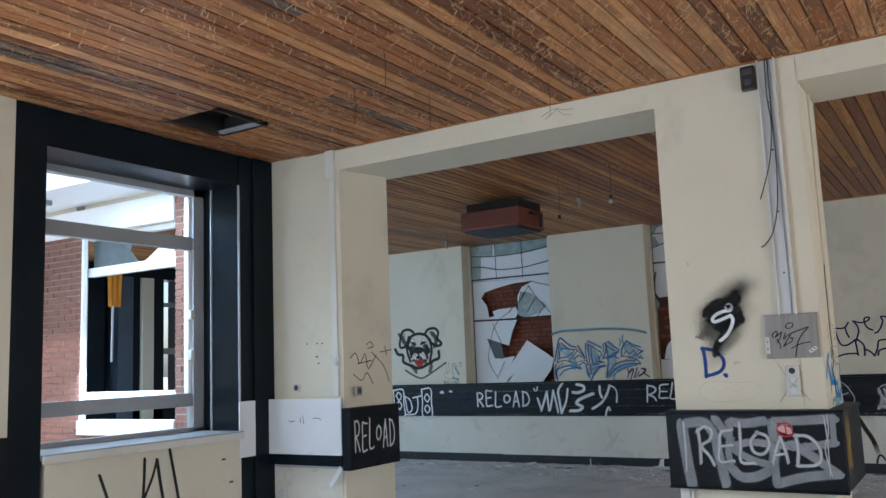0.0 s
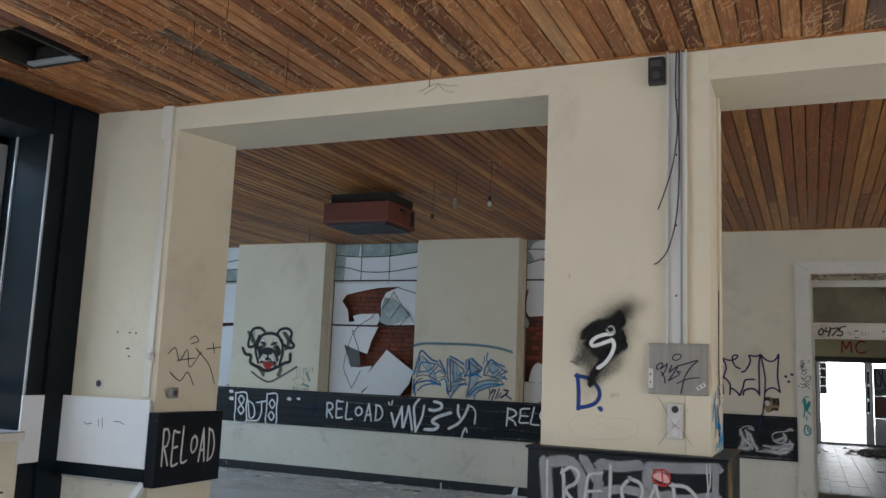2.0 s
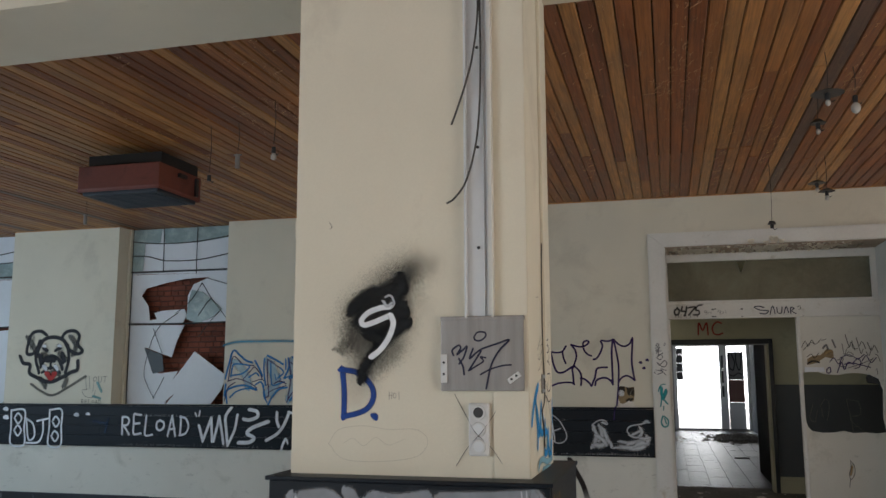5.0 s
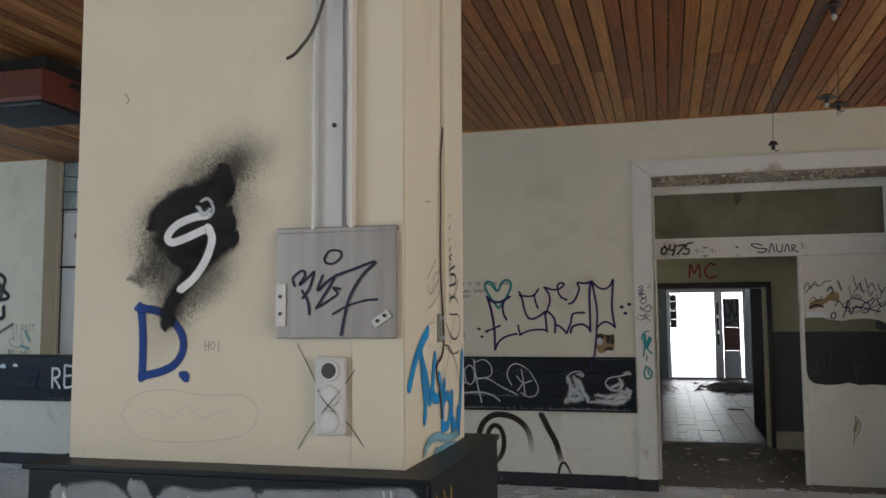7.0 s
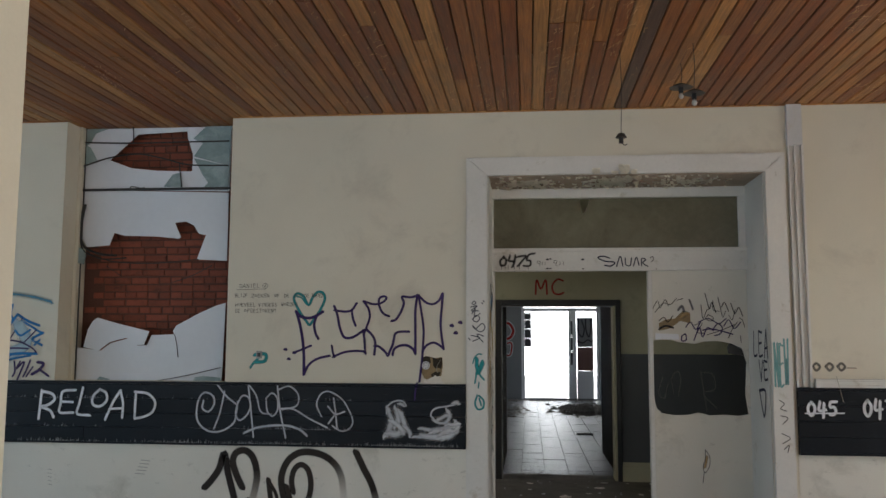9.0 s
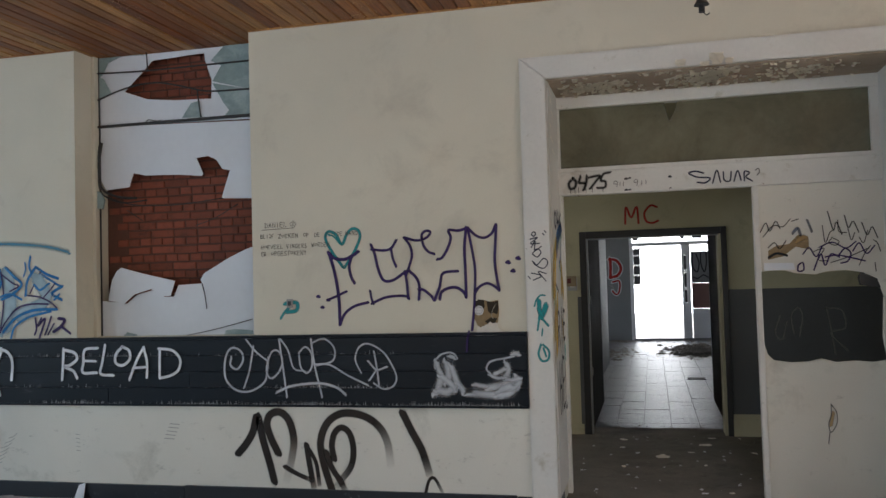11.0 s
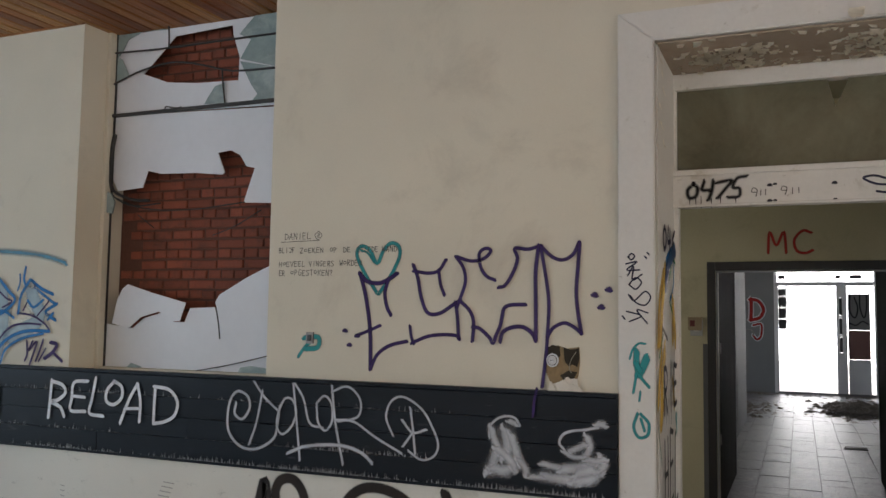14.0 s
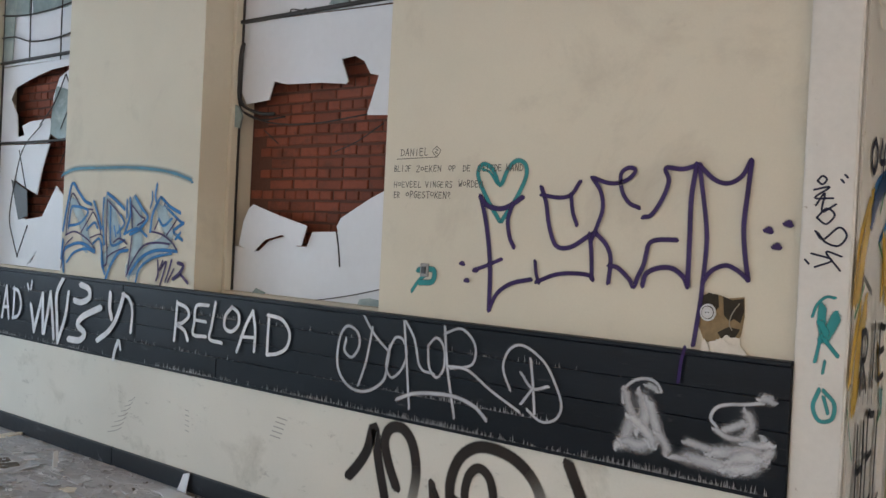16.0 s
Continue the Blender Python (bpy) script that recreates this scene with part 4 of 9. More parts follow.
for k, z in enumerate((2.70, 2.66, 2.60, 2.53, 2.44, 2.35, 2.62, 2.28)):
    bm = peel(.022 + .006 * (k % 3), .03 + .012 * (k % 2), 40 + k)
    bmesh.ops.rotate(bm, verts=bm.verts, cent=(0, 0, 0), matrix=Matrix.Rotation(math.pi / 2, 3, "Z"))
    bmesh.ops.translate(bm, verts=bm.verts, vec=(DL + .009 - (DL + DR) / 2, .04 + .035 * (k % 4), z))
    part("peeling_paint", bm, FLAKE, door, "cream leaf of peeling paint")

# plasterboard side panel with a torn hole
panel = thing("side_panel", "cream plasterboard panel with a large torn hole and scribbles", "wall panel", kind="structure", at=(1.38, TY, 0))


def panel_sheet(points, y=TY, thick=.03):
    bm = bmesh.new()
    slab(bm, points, lambda u, v, d: (u - 1.38, y - TY + d, v), thick)
    return bm


part("panel_board", panel_sheet([(1.0, 0), (DR, 0), (DR, .95), (1.74, .90), (1.66, .885), (1.55, .895), (1.44, .885), (1.35, .91), (1.27, .89), (1.16, .885), (1.06, .90), (1.02, .94), (1.0, 1.02)]), CREAM_LOW, panel)
part("panel_board", panel_sheet([(1.0, 1.48), (1.13, 1.50), (1.20, 1.47), (1.33, 1.455), (1.40, 1.475), (1.52, 1.48), (1.62, 1.46), (1.70, 1.42), (1.74, 1.30), (DR, 1.2), (DR, 2.05), (1.0, 2.05)]), CREAM_LOW, panel)
part("panel_board", panel_sheet([(1.735, 1.30), (DR, 1.2), (DR, .95), (1.74, .90), (1.72, 1.05)]), CREAM_LOW, panel)
part("torn_paper", panel_sheet([(1.02, 1.49), (1.21, 1.49), (1.20, 1.535), (1.02, 1.54)], TY - .012, .008), WHITE_BOARD, panel, "torn white paper edge")
part("broken_plaster", panel_sheet([(1.05, 1.56), (1.14, 1.58), (1.22, 1.64), (1.30, 1.62), (1.30, 1.70), (1.24, 1.72), (1.18, 1.66), (1.10, 1.65), (1.05, 1.62)], TY - .004, .003), RAW_PLASTER, panel, "brown broken plaster")
part("socket_hole", panel_sheet([(1.60, 1.38), (1.73, 1.36), (1.73, 1.47), (1.62, 1.48), (1.59, 1.43)], TY + .01, .03), BLACK_PLASTIC, panel)

# hall: black inner door frame, switch, skirting; corridor door frame
inner = thing("door_2", "black steel door frame standing open", "door", kind="structure", at=(.30, HN, 0))


def at_inner(*boxes, bevel=.004):
    bm = blocks(*boxes, bevel=bevel)
    bmesh.ops.translate(bm, verts=bm.verts, vec=(-.30, -HN, 0))
    return bm


part("jamb", at_inner(((-.36, HN - .03, 0), (-.30, HN + .28, 1.915))), DOOR_BLACK, inner)
part("jamb", at_inner(((.925, HN - .03, 0), (.975, HN + .28, 1.915))), DOOR_BLACK, inner)
part("head", at_inner(((-.30, HN - .03, 1.85), (.925, HN + .28, 1.915))), DOOR_BLACK, inner)
# Pale strips stand for the gleam along the frame's inner edge.
part("stop_strip", at_inner(((-.299, HN + .02, 0), (-.287, HN + .032, 1.849)), ((.912, HN + .02, 0), (.924, HN + .032, 1.849)), ((-.287, HN + .02, 1.837), (.912, HN + .032, 1.849)), bevel=.002), ALU, inner, "pale strip for the gleaming edge of the frame")
for x0, x1, y1 in ((-.345, -.30, 16.1), (.95, .995, 16.3)):
    leaf = part("door_leaf", at_inner(((x0, HN + .29, .012), (x1, y1, 2.30))), DOOR_LEAF, inner, "dark brown-grey leaf folded back along the passage")
    edge = .004 if x0 < 0 else -.004
    # Pale strip stands for the rim light on the leaf's end.
    part("edge_strip", at_inner(((x0 + edge, y1 - .002, .012), (x1 + edge, y1 + .010, 2.30)), bevel=.002), ALU, leaf, "pale strip added for the leaf's backlit edge")
for z in (.55, 1.25):
    bm = bmesh.new()
    rod(bm, (-.60, .30, z - .03), (-.60, .30, z + .05), .010, 10)
    part("hinge", bm, STEEL, inner)
bm = bmesh.new()
tube(bm, [(XC0 - .30 + .01, 7.0, 1.33), (XC0 - .30 + .07, 6.97, 1.33), (XC0 - .30 + .10, 6.9, 1.31), (XC0 - .30 + .12, 6.85, 1.25)], .008, 6)
part("hook", bm, STEEL, inner, "bent metal hook on the corridor corner", smooth=True)
sw = thing("light_switch", "old grey light switch beside the doorway", "switch", at=(-.44, HN, 1.42))
part("plate", blocks(((-.045, -.02, -.06), (.045, 0, .06)), bevel=.006), ALU, sw)
part("rocker", blocks(((-.02, -.028, -.03), (.02, -.018, .03)), bevel=.004), PLASTIC, sw)
whole("trim_hall", blocks(((.97, HN - .03, 0), (3.4, HN - .013, .16)), ((-2.6, HN - .03, 0), (-.37, HN - .013, .10)), bevel=.004), OLIVE, "olive hall skirting", "skirting", kind="structure")

# way out at the corridor's end
exit_frame = thing("door_4", "white glazed exit frame standing open to daylight", "door", kind="structure", at=(.7, CEND, 0))
part("frame", blocks(((-.90, -.04, 0), (-.84, .1, 2.75)), ((.96, -.04, 0), (1.02, .1, 2.75)), bevel=.004), WHITE_OUT, exit_frame)
part("transom_bar", blocks(((-.84, -.04, 2.19), (.96, .1, 2.27)), bevel=.004), WHITE_OUT, exit_frame)
part("sill", blocks(((-.84, -.02, 0), (.96, .1, .035)), bevel=.006), CORRIDOR, exit_frame, "worn grey threshold")
part("stile", blocks(((-.84, .0, .036), (-.815, .05, 2.189)), ((-.665, .0, 1.28), (-.645, .05, 2.189)), bevel=.003), WHITE_OUT, exit_frame)
for z0, z1 in ((1.30, 1.50), (1.53, 1.73), (1.76, 1.96), (1.99, 2.12)):
    part("pane", blocks(((-.813, .02, z0), (-.667, .03, z1))), SLATE, exit_frame, "dark narrow pane")
    part("glazing_bar", blocks(((-.813, .0, z1 + .002), (-.667, .05, z1 + .028)), bevel=.003), WHITE_OUT, exit_frame)
for x0, x1 in ((-.82, -.68), (.26, .36), (.52, .74)):
    part("pane", blocks(((x0, .02, 2.33), (x1, .03, 2.41))), SLATE, exit_frame)
part("post", blocks(((.27, -.03, .036), (.32, .08, 2.189)), ((.375, -.03, .036), (.46, .08, 2.189)), ((.32, -.03, 1.16), (.375, .08, 1.21)), ((.32, -.03, 1.54), (.375, .08, 1.60)), ((.32, -.03, .036), (.375, .08, .85)), ((.32, -.03, 1.95), (.375, .08, 2.189)), bevel=.003), WHITE_OUT, exit_frame, "white post with narrow panes")
for z0, z1 in ((.855, 1.155), (1.215, 1.535), (1.605, 1.945)):
    part("pane", blocks(((.321, .02, z0), (.374, .03, z1))), SLATE, exit_frame)
part("panel", blocks(((.48, .02, .72), (.88, .06, 1.30)), bevel=.004), surface("faded_red_panel", (.24, .13, .11), .6), exit_frame, "faded red-brown panel")
part("panel", blocks(((.48, .02, 1.305), (.88, .06, 2.03)), bevel=.004), CORRIDOR, exit_frame, "grey panel with black outlines")
part("panel", blocks(((.48, .02, .036), (.88, .06, .715)), bevel=.004), WHITE_OUT, exit_frame)
bd, bn, bl, bp = nodes_of("bright_distance")
bp.inputs["Base Color"].default_value = (.9, .92, .95, 1)
bp.inputs["Emission Color"].default_value, bp.inputs["Emission Strength"].default_value = (.93, .97, 1, 1), 3.0
whole("backdrop", blocks(((-12, 46, -.3), (14, 46.1, 14))), bd, "bright daylight outside the exit", "backdrop", kind="structure")

# hole in the wall with torn plaster and an old box
DARK_HOLE = surface("dark_hole_and_ring", (0.045, 0.035, 0.022), 0.95, tone=0.4, grain=40, bump=0.8)
hole = thing("wall_hole", "hole in the plaster with torn fibre and an old box", "wall damage", at=(-.742, NW, 1.190))
hole.scale = (.84, 1, .92)


def hole_sheet(points, y, thick):
    bm = bmesh.new()
    slab(bm, points, lambda u, v, d: (u, y + d, v), thick)
    return bm


part("bare_plaster", hole_sheet([(-.085, .17), (-.02, .18), (.03, .165), (.10, .175), (.105, .10), (.095, .03), (.07, -.02), (-.06, -.01), (-.09, .05), (-.08, .11)], -.004, .003), RAW_PLASTER, hole)
# Flat dark sheets on the uncut wall stand for the shade inside the hole.
part("cavity", hole_sheet([(.012, .172), (.05, .160), (.098, .168), (.102, .12), (.09, .075), (.06, .088), (.045, .075), (.02, .10)], -.006, .003), DARK_HOLE, hole)
part("cavity", hole_sheet([(-.082, .165), (-.05, .182), (-.01, .175), (-.004, .13), (-.03, .10), (-.08, .10)], -.006, .003), DARK_HOLE, hole)
part("cavity", hole_sheet([(-.005, .03), (.04, .055), (.09, .05), (.07, .015), (.02, .0)], -.006, .003), DARK_HOLE, hole)
bm = bmesh.new()
rod(bm, (-.048, .004, .105), (-.048, -.014, .105), .034, 18)
part("socket_box", bm, GREY_PVC, hole, "cracked grey round box", smooth=False)
for r0, yy, mat in ((.027, -.0155, DARK_HOLE), (.024, -.018, PLASTIC), (.012, -.019, GREY_PVC)):
    bm = bmesh.new()
    rod(bm, (-.048, -.012, .105), (-.048, yy, .105), r0, 16)
    part("socket_ring", bm, mat, hole)
for dx in (-.006, .006):
    bm = bmesh.new()
    rod(bm, (-.048 + dx, -.018, .105), (-.048 + dx, -.0195, .105), .003, 8)
    part("socket_pin", bm, BLACK_PLASTIC, hole)
rndh = random.Random(4)


def ragged(cx, cz, wide, high, seed):
    """A torn tuft with a jagged outline."""
    r = random.Random(seed)
    return [(cx + wide * math.cos(a * math.tau / 22) * r.uniform(.55, 1), cz + high * math.sin(a * math.tau / 22) * r.uniform(.5, 1.0)) for a in range(22)]


for k, (cx, cz, w, h) in enumerate(((.045, -.02, .075, .050), (-.02, -.065, .055, .05), (.075, -.045, .05, .045), (.02, -.03, .06, .045), (-.05, -.05, .03, .055))):
    part("torn_fibre", hole_sheet(ragged(cx, cz, w, h, 60 + k), -.010 - .004 * k, .004), FIBRE, hole, "torn pale plaster fibre")
for k in range(16):
    u, v = rndh.uniform(-.07, .11), rndh.uniform(-.10, -.03)
    bm = bmesh.new()
    tube(bm, [(u, -.022, v), (u + rndh.uniform(-.008, .012), -.028, v - .025), (u + rndh.uniform(-.01, .02), -.026, v - rndh.uniform(.03, .06))], .0013, 4)
    part("fibre_strand", bm, FIBRE, hole)
bm = bmesh.new()
tube(bm, [(.085, -.01, .15), (.06, -.02, .11), (.05, -.022, .07), (.062, -.02, .045)], .0022, 5)
part("loose_wire", bm, CABLE_CREAM, hole)

# small junction box with teal paint
jb = thing("socket_box_small", "small metal socket box daubed with teal paint", "socket", at=(-2.09, NW, 1.36))
part("body", blocks(((-.022, -.012, -.03), (.022, 0, .03)), bevel=.004), STEEL, jb)
part("cover", blocks(((-.012, -.018, -.016), (.012, -.01, .016)), bevel=.003), BLACK_PLASTIC, jb)

# ---- pillar fittings ----
trunk = thing("cable_trunking", "open pale grey cable trunking with loose black cables", "cable trunking", at=(-.957, PF, 1.68))
part("backplate", blocks(((-.042, -.006, 0), (.06, 0, 1.57))), GREY_PVC, trunk)
part("lip", blocks(((-.045, -.028, 0), (-.037, 0, 1.57)), bevel=.002), GREY_PVC, trunk)
part("lip", blocks(((.024, -.016, 0), (.028, 0, 1.57)), bevel=.0015), GREY_PVC, trunk)
part("lip", blocks(((.052, -.035, 0), (.06, 0, 1.57)), bevel=.002), WHITE_TRIM, trunk)
bm = bmesh.new()
tube(bm, [(.005, -.02, 1.57), (.0, -.02, 1.35), (.012, -.024, 1.15), (-.01, -.03, .95), (-.05, -.04, .80), (-.085, -.045, .70)], .0042)
part("cable", bm, CABLE, trunk, smooth=True)
bm = bmesh.new()
tube(bm, [(.02, -.02, 1.57), (.018, -.02, 1.2), (.02, -.022, .9), (.006, -.026, .66), (-.03, -.035, .50), (-.075, -.04, .43), (-.105, -.042, .41)], .0042)
part("cable", bm, CABLE, trunk, smooth=True)
for zz in (.25, .62, 1.0, 1.3):
    bm = bmesh.new()
    rod(bm, (.004, -.006, zz), (.004, -.009, zz), .006, 10)
    part("screw", bm, BLACK_PLASTIC, trunk)
cover = thing("wall_cover_strip", "cream painted wall lining beside the trunking", "wall lining", kind="structure", at=(-.84, PF, 1.13))
part("lining", blocks(((-.068, -.005, 0), (.058, 0, 2.1)), bevel=.003), CREAM, cover)
part("edge_strip", blocks(((-.076, -.020, .56), (-.066, 0, 2.1)), bevel=.003), WHITE_TRIM, cover)

spk = thing("wall_sensor_box", "small black plastic box high on the pier", "sensor", at=(-1.055, PF, 3.145))
part("body", blocks(((-.042, -.05, -.075), (.042, 0, .075)), bevel=.008), BLACK_PLASTIC, spk)
bm = bmesh.new()
rod(bm, (0, -.05, -.03), (0, -.056, -.03), .022, 16)
part("lens", bm, SLATE, spk, "dark round lens")
part("slot", blocks(((-.03, -.054, .02), (.03, -.049, .055)), bevel=.003), SLATE, spk)

plate = thing("steel_plate", "scratched grey steel cover plate with marker scrawl", "cover plate", at=(-.942, PF, 1.553))
part("sheet", blocks(((-.148, -.022, -.128), (.148, -.012, .128)), bevel=.003), STEEL, plate)
part("edge", blocks(((-.150, -.024, .118), (.150, 0, .132)), bevel=.003), STEEL, plate)
part("hinge", blocks(((-.148, -.028, -.10), (-.124, -.021, .0)), bevel=.002), PLASTIC, plate, "white hinge tab")
bm = blocks(((-.024, -.028, -.010), (.024, -.021, .010)), bevel=.002)
bmesh.ops.rotate(bm, verts=bm.verts, cent=(0, 0, 0), matrix=Matrix.Rotation(radians(-35), 3, "Y"))
bmesh.ops.translate(bm, verts=bm.verts, vec=(.113, 0, -.083))
part("latch", bm, PLASTIC, plate, "white loose latch tab")
for x, z in ((-.136, -.03), (-.136, -.07), (.105, -.088), (.122, -.076)):
    bm = bmesh.new()
    rod(bm, (x, -.028, z), (x, -.031, z), .0045, 8)
    part("screw", bm, BLACK_PLASTIC, plate)

sock = thing("socket_outlet", "yellowed triple socket outlet, one insert missing", "socket", at=(-.956, PF, 1.293))
part("body", blocks(((-.037, -.022, -.09), (.037, 0, .09)), bevel=.007), PLASTIC, sock)
for k, zz in enumerate((.058, 0.0, -.058)):
    bm = bmesh.new()
    rod(bm, (0, -.020, zz), (0, -.027, zz), .026, 20, .024)
    ring = part("socket_ring", bm, PLASTIC, sock)
    bm = bmesh.new()
    rod(bm, (0, -.0262, zz), (0, -.0275, zz), .018, 18)
    part("socket_well", bm, BLACK_PLASTIC if k == 0 else GREY_PVC, ring)
for s in (-1, 1):
    bm = bmesh.new()
    tube(bm, [(s * .09, -.003, .12), (s * .05, -.006, .05), (s * .01, -.030, -.01), (-s * .04, -.012, -.06), (-s * .085, -.003, -.125)], .0010, 5)
    part("scratch_wire", bm, CABLE, sock)

# cable down the pier's side, with a bent bracket
side = thing("side_cable", "dark cable hanging down the pier's side beside a channel and bracket", "cable", at=(-.78, 5.55, 1.15))
bm = bmesh.new()
tube(bm, [(.006, .20, 2.05), (.006, .18, 1.20), (.006, .154, .874), (.006, .125, .75), (.006, .122, .612), (.006, .116, .495), (.006, .124, .41), (.006, .143, .32), (.006, .148, .26), (.006, .125, .221), (.006, .077, .201), (.006, .077, .172), (.006, .108, .131), (.006, .125, .06)], .0028)
part("cable", bm, CABLE, side, smooth=True)
part("channel", blocks(((0, .146, .33), (.014, .182, 2.05)), bevel=.004), CREAM, side, "cream painted channel")
part("bracket", blocks(((0, 0.101, 0.259), (.004, 0.161, 0.332)), bevel=.001), STEEL, side, "bare metal bracket plate")
for dy, dz in ((0.113, 0.322), (0.149, 0.322), (0.113, 0.269), (0.149, 0.269)):
    part("clip", blocks(((.004, dy - .010, dz - .006), (.009, dy + .010, dz + .006)), bevel=.001), ALU, side)



def ledge(name, lo, hi, label, at):
    """A black board box round a pier, with a projecting top."""
    g = thing(name, label, "pier box", at=at)
    (x0, y0, z0), (x1, y1, z1) = lo, hi
    rel = lambda *bx, b=.004: (lambda bm: (bmesh.ops.translate(bm, verts=bm.verts, vec=-Vector(at)), bm)[1])(blocks(*bx, bevel=b))
    part("front_board", rel(((x0 + .004, y0 + .012, z0), (x1 - .004, y0 + .035, z1 - .016))), BLACK_BOARD, g, "black board sprayed with white lettering")
    part("side_board", rel(((x0, y0 + .036, z0), (x0 + .022, y1, z1 - .016))), BLACK_BOARD, g)
    part("side_board", rel(((x1 - .022, y0 + .036, z0), (x1, y1, z1 - .016))), BLACK_BOARD, g)
    part("top_board", rel(((x0 - .008, y0, z1 - .015), (x1 + .008, y1, z1))), BLACK_BOARD, g)
    part("bottom_rail", rel(((x0, y0 + .004, z0 - .012), (x1, y0 + .05, z0 - .001))), BLACK_BOARD, g)
    return g


ledge("pier_box", (-1.71, 5.265, .675), (-.70, 6.04, 1.128), "black board box round the pier, sprayed RELOAD", (-1.2, 5.6, .675))
post = thing("pier_foot_trim", "white corner strips under the pier's black box", "trim", kind="structure", at=(-1.2, PF, 0))
part("corner_strip", blocks(((-.47, -.02, 0), (-.41, -.001, .66)), ((-.40, -.03, 0), (-.385, -.001, .66)), bevel=.003), WHITE_TRIM, post)
part("corner_strip", blocks(((.36, -.02, 0), (.42, -.001, .66)), bevel=.003), WHITE_TRIM, post)

# ---- end pier beside the window ----
pw = thing("pier_box_west", "black board sprayed RELOAD on the end pier", "pier box", at=(-4.25, 5.6, .68))
part("side_board", blocks(((-.02, -.33, 0), (.06, .33, .475)), bevel=.004), BLACK_BOARD, pw)
wbd = thing("corner_board", "blank white board panel wrapped round the corner", "wall panel", at=(-4.7, PF, .79))
part("sheet", blocks(((-.375, -.075, 0), (.405, -.058, .44)), bevel=.002), WHITE_BOARD, wbd)
part("return_sheet", blocks(((-.375, -.40, 0), (-.362, -.076, .44)), bevel=.002), WHITE_BOARD, wbd)
part("lower_strip", blocks(((-.375, -.073, -.085), (.405, -.05, -.002)), bevel=.003), BLACK_FRAME, wbd, "black strip under the white board")
part("alu_edge", blocks(((-.30, -.078, -.10), (.405, -.05, -.086)), bevel=.002), ALU, wbd)
bm = blocks(((-.02, -.004, -.09), (.02, .004, .09)), bevel=.002)
bmesh.ops.rotate(bm, verts=bm.verts, cent=(0, 0, 0), matrix=Matrix.Rotation(radians(38), 3, "Y"))
bmesh.ops.translate(bm, verts=bm.verts, vec=(.35, -.085, -.16))
part("hanging_strip", bm, WHITE_BOARD, wbd, "torn white strip hanging down")
cs = thing("corner_conduit", "white corner strip with a plastic clip on the pier", "conduit", at=(-4.39, PF, 1.25))
part("strip", blocks(((-.022, -.022, 0), (.03, 0, 1.78)), bevel=.004), WHITE_TRIM, cs)
part("strip", blocks(((-.055, -.03, 1.76), (.034, 0, 2.0)), bevel=.004), WHITE_TRIM, cs)
# Thin dark box put in for the shadow beside the strip.
part("dark_gap", blocks(((-.030, -.006, 0), (-.023, -.0005, 1.76)), bevel=0), CABLE, cs, "dark strip standing for the shadow beside the conduit")
bm = bmesh.new()
rod(bm, (.02, -.02, .27), (.02, -.05, .27), .032, 14, .02)
part("clip", bm, PLASTIC, cs, "broken white plastic fitting")
ws = thing("wall_socket", "small round grey socket on the end pier", "socket", at=(-4.810, PF, 1.319))
part("plate", blocks(((-.032, -.012, -.032), (.032, 0, .032)), bevel=.006), PLASTIC, ws)
bm = bmesh.new()
rod(bm, (0, -.010, 0), (0, -.016, 0), .022, 16)
part("well", bm, SLATE, ws, "dark socket well")
ss = thing("surface_socket", "small grey surface socket on the pier's reveal", "socket", at=(-4.27, 5.47, 1.28))
part("body", blocks(((0, -.035, -.035), (.028, .035, .035)), bevel=.006), STEEL, ss)
part("face", blocks(((.026, -.018, -.018), (.032, .018, .018)), bevel=.003), SLATE, ss)
lowp = thing("pier_lower_panel", "pale scuffed panel below the white board", "wall panel", kind="structure", at=(-4.7, PF, 0))
part("sheet", blocks(((-.375, -.012, .1), (.36, -.001, .69)), bevel=.002), CREAM_LOW, lowp)
part("socket", blocks(((-.30, -.045, .42), (-.22, -.012, .50)), bevel=.006), PLASTIC, lowp)

# ---- west window in its black timber frame ----
WX = -5.53
wf = thing("window_4", "grey window in a black timber frame, glass broken out", "window", kind="structure", at=(WEST, 4.1, 0))


def at_west(*boxes, bevel=.004):
    bm = blocks(*boxes, bevel=bevel)
    bmesh.ops.translate(bm, verts=bm.verts, vec=(-WEST, -4.1, 0))
    return bm


part("post", at_west(((-5.62, 3.05, 0), (WEST + .005, 3.27, CEIL))), BLACK_FRAME, wf)
part("post_edge", at_west(((-5.62, 3.272, 0), (WEST - .03, 3.295, 3.0))), BLACK_FRAME, wf)
part("post", at_west(((-5.62, 5.0, 0), (WEST, 5.14, CEIL)), ((-5.62, 5.142, 0), (WEST + .02, PF - .002, CEIL))), BLACK_FRAME, wf)
part("header", at_west(((-5.62, 3.272, 3.0), (WEST - .01, 4.998, CEIL))), BLACK_FRAME, wf)
part("reveal", at_west(((-5.385, 4.985, 1.0), (WEST - .012, 4.999, 3.0))), BLACK_FRAME, wf, "black reveal catching blue daylight")
part("reveal_bead", at_west(((-5.40, 4.972, 1.0), (-5.385, 4.998, 3.0)), bevel=.002), ALU, wf)
part("reveal_bead", at_west(((WEST - .012, 4.985, 1.0), (WEST + .004, 4.999, 3.0)), bevel=.002), ALU, wf)
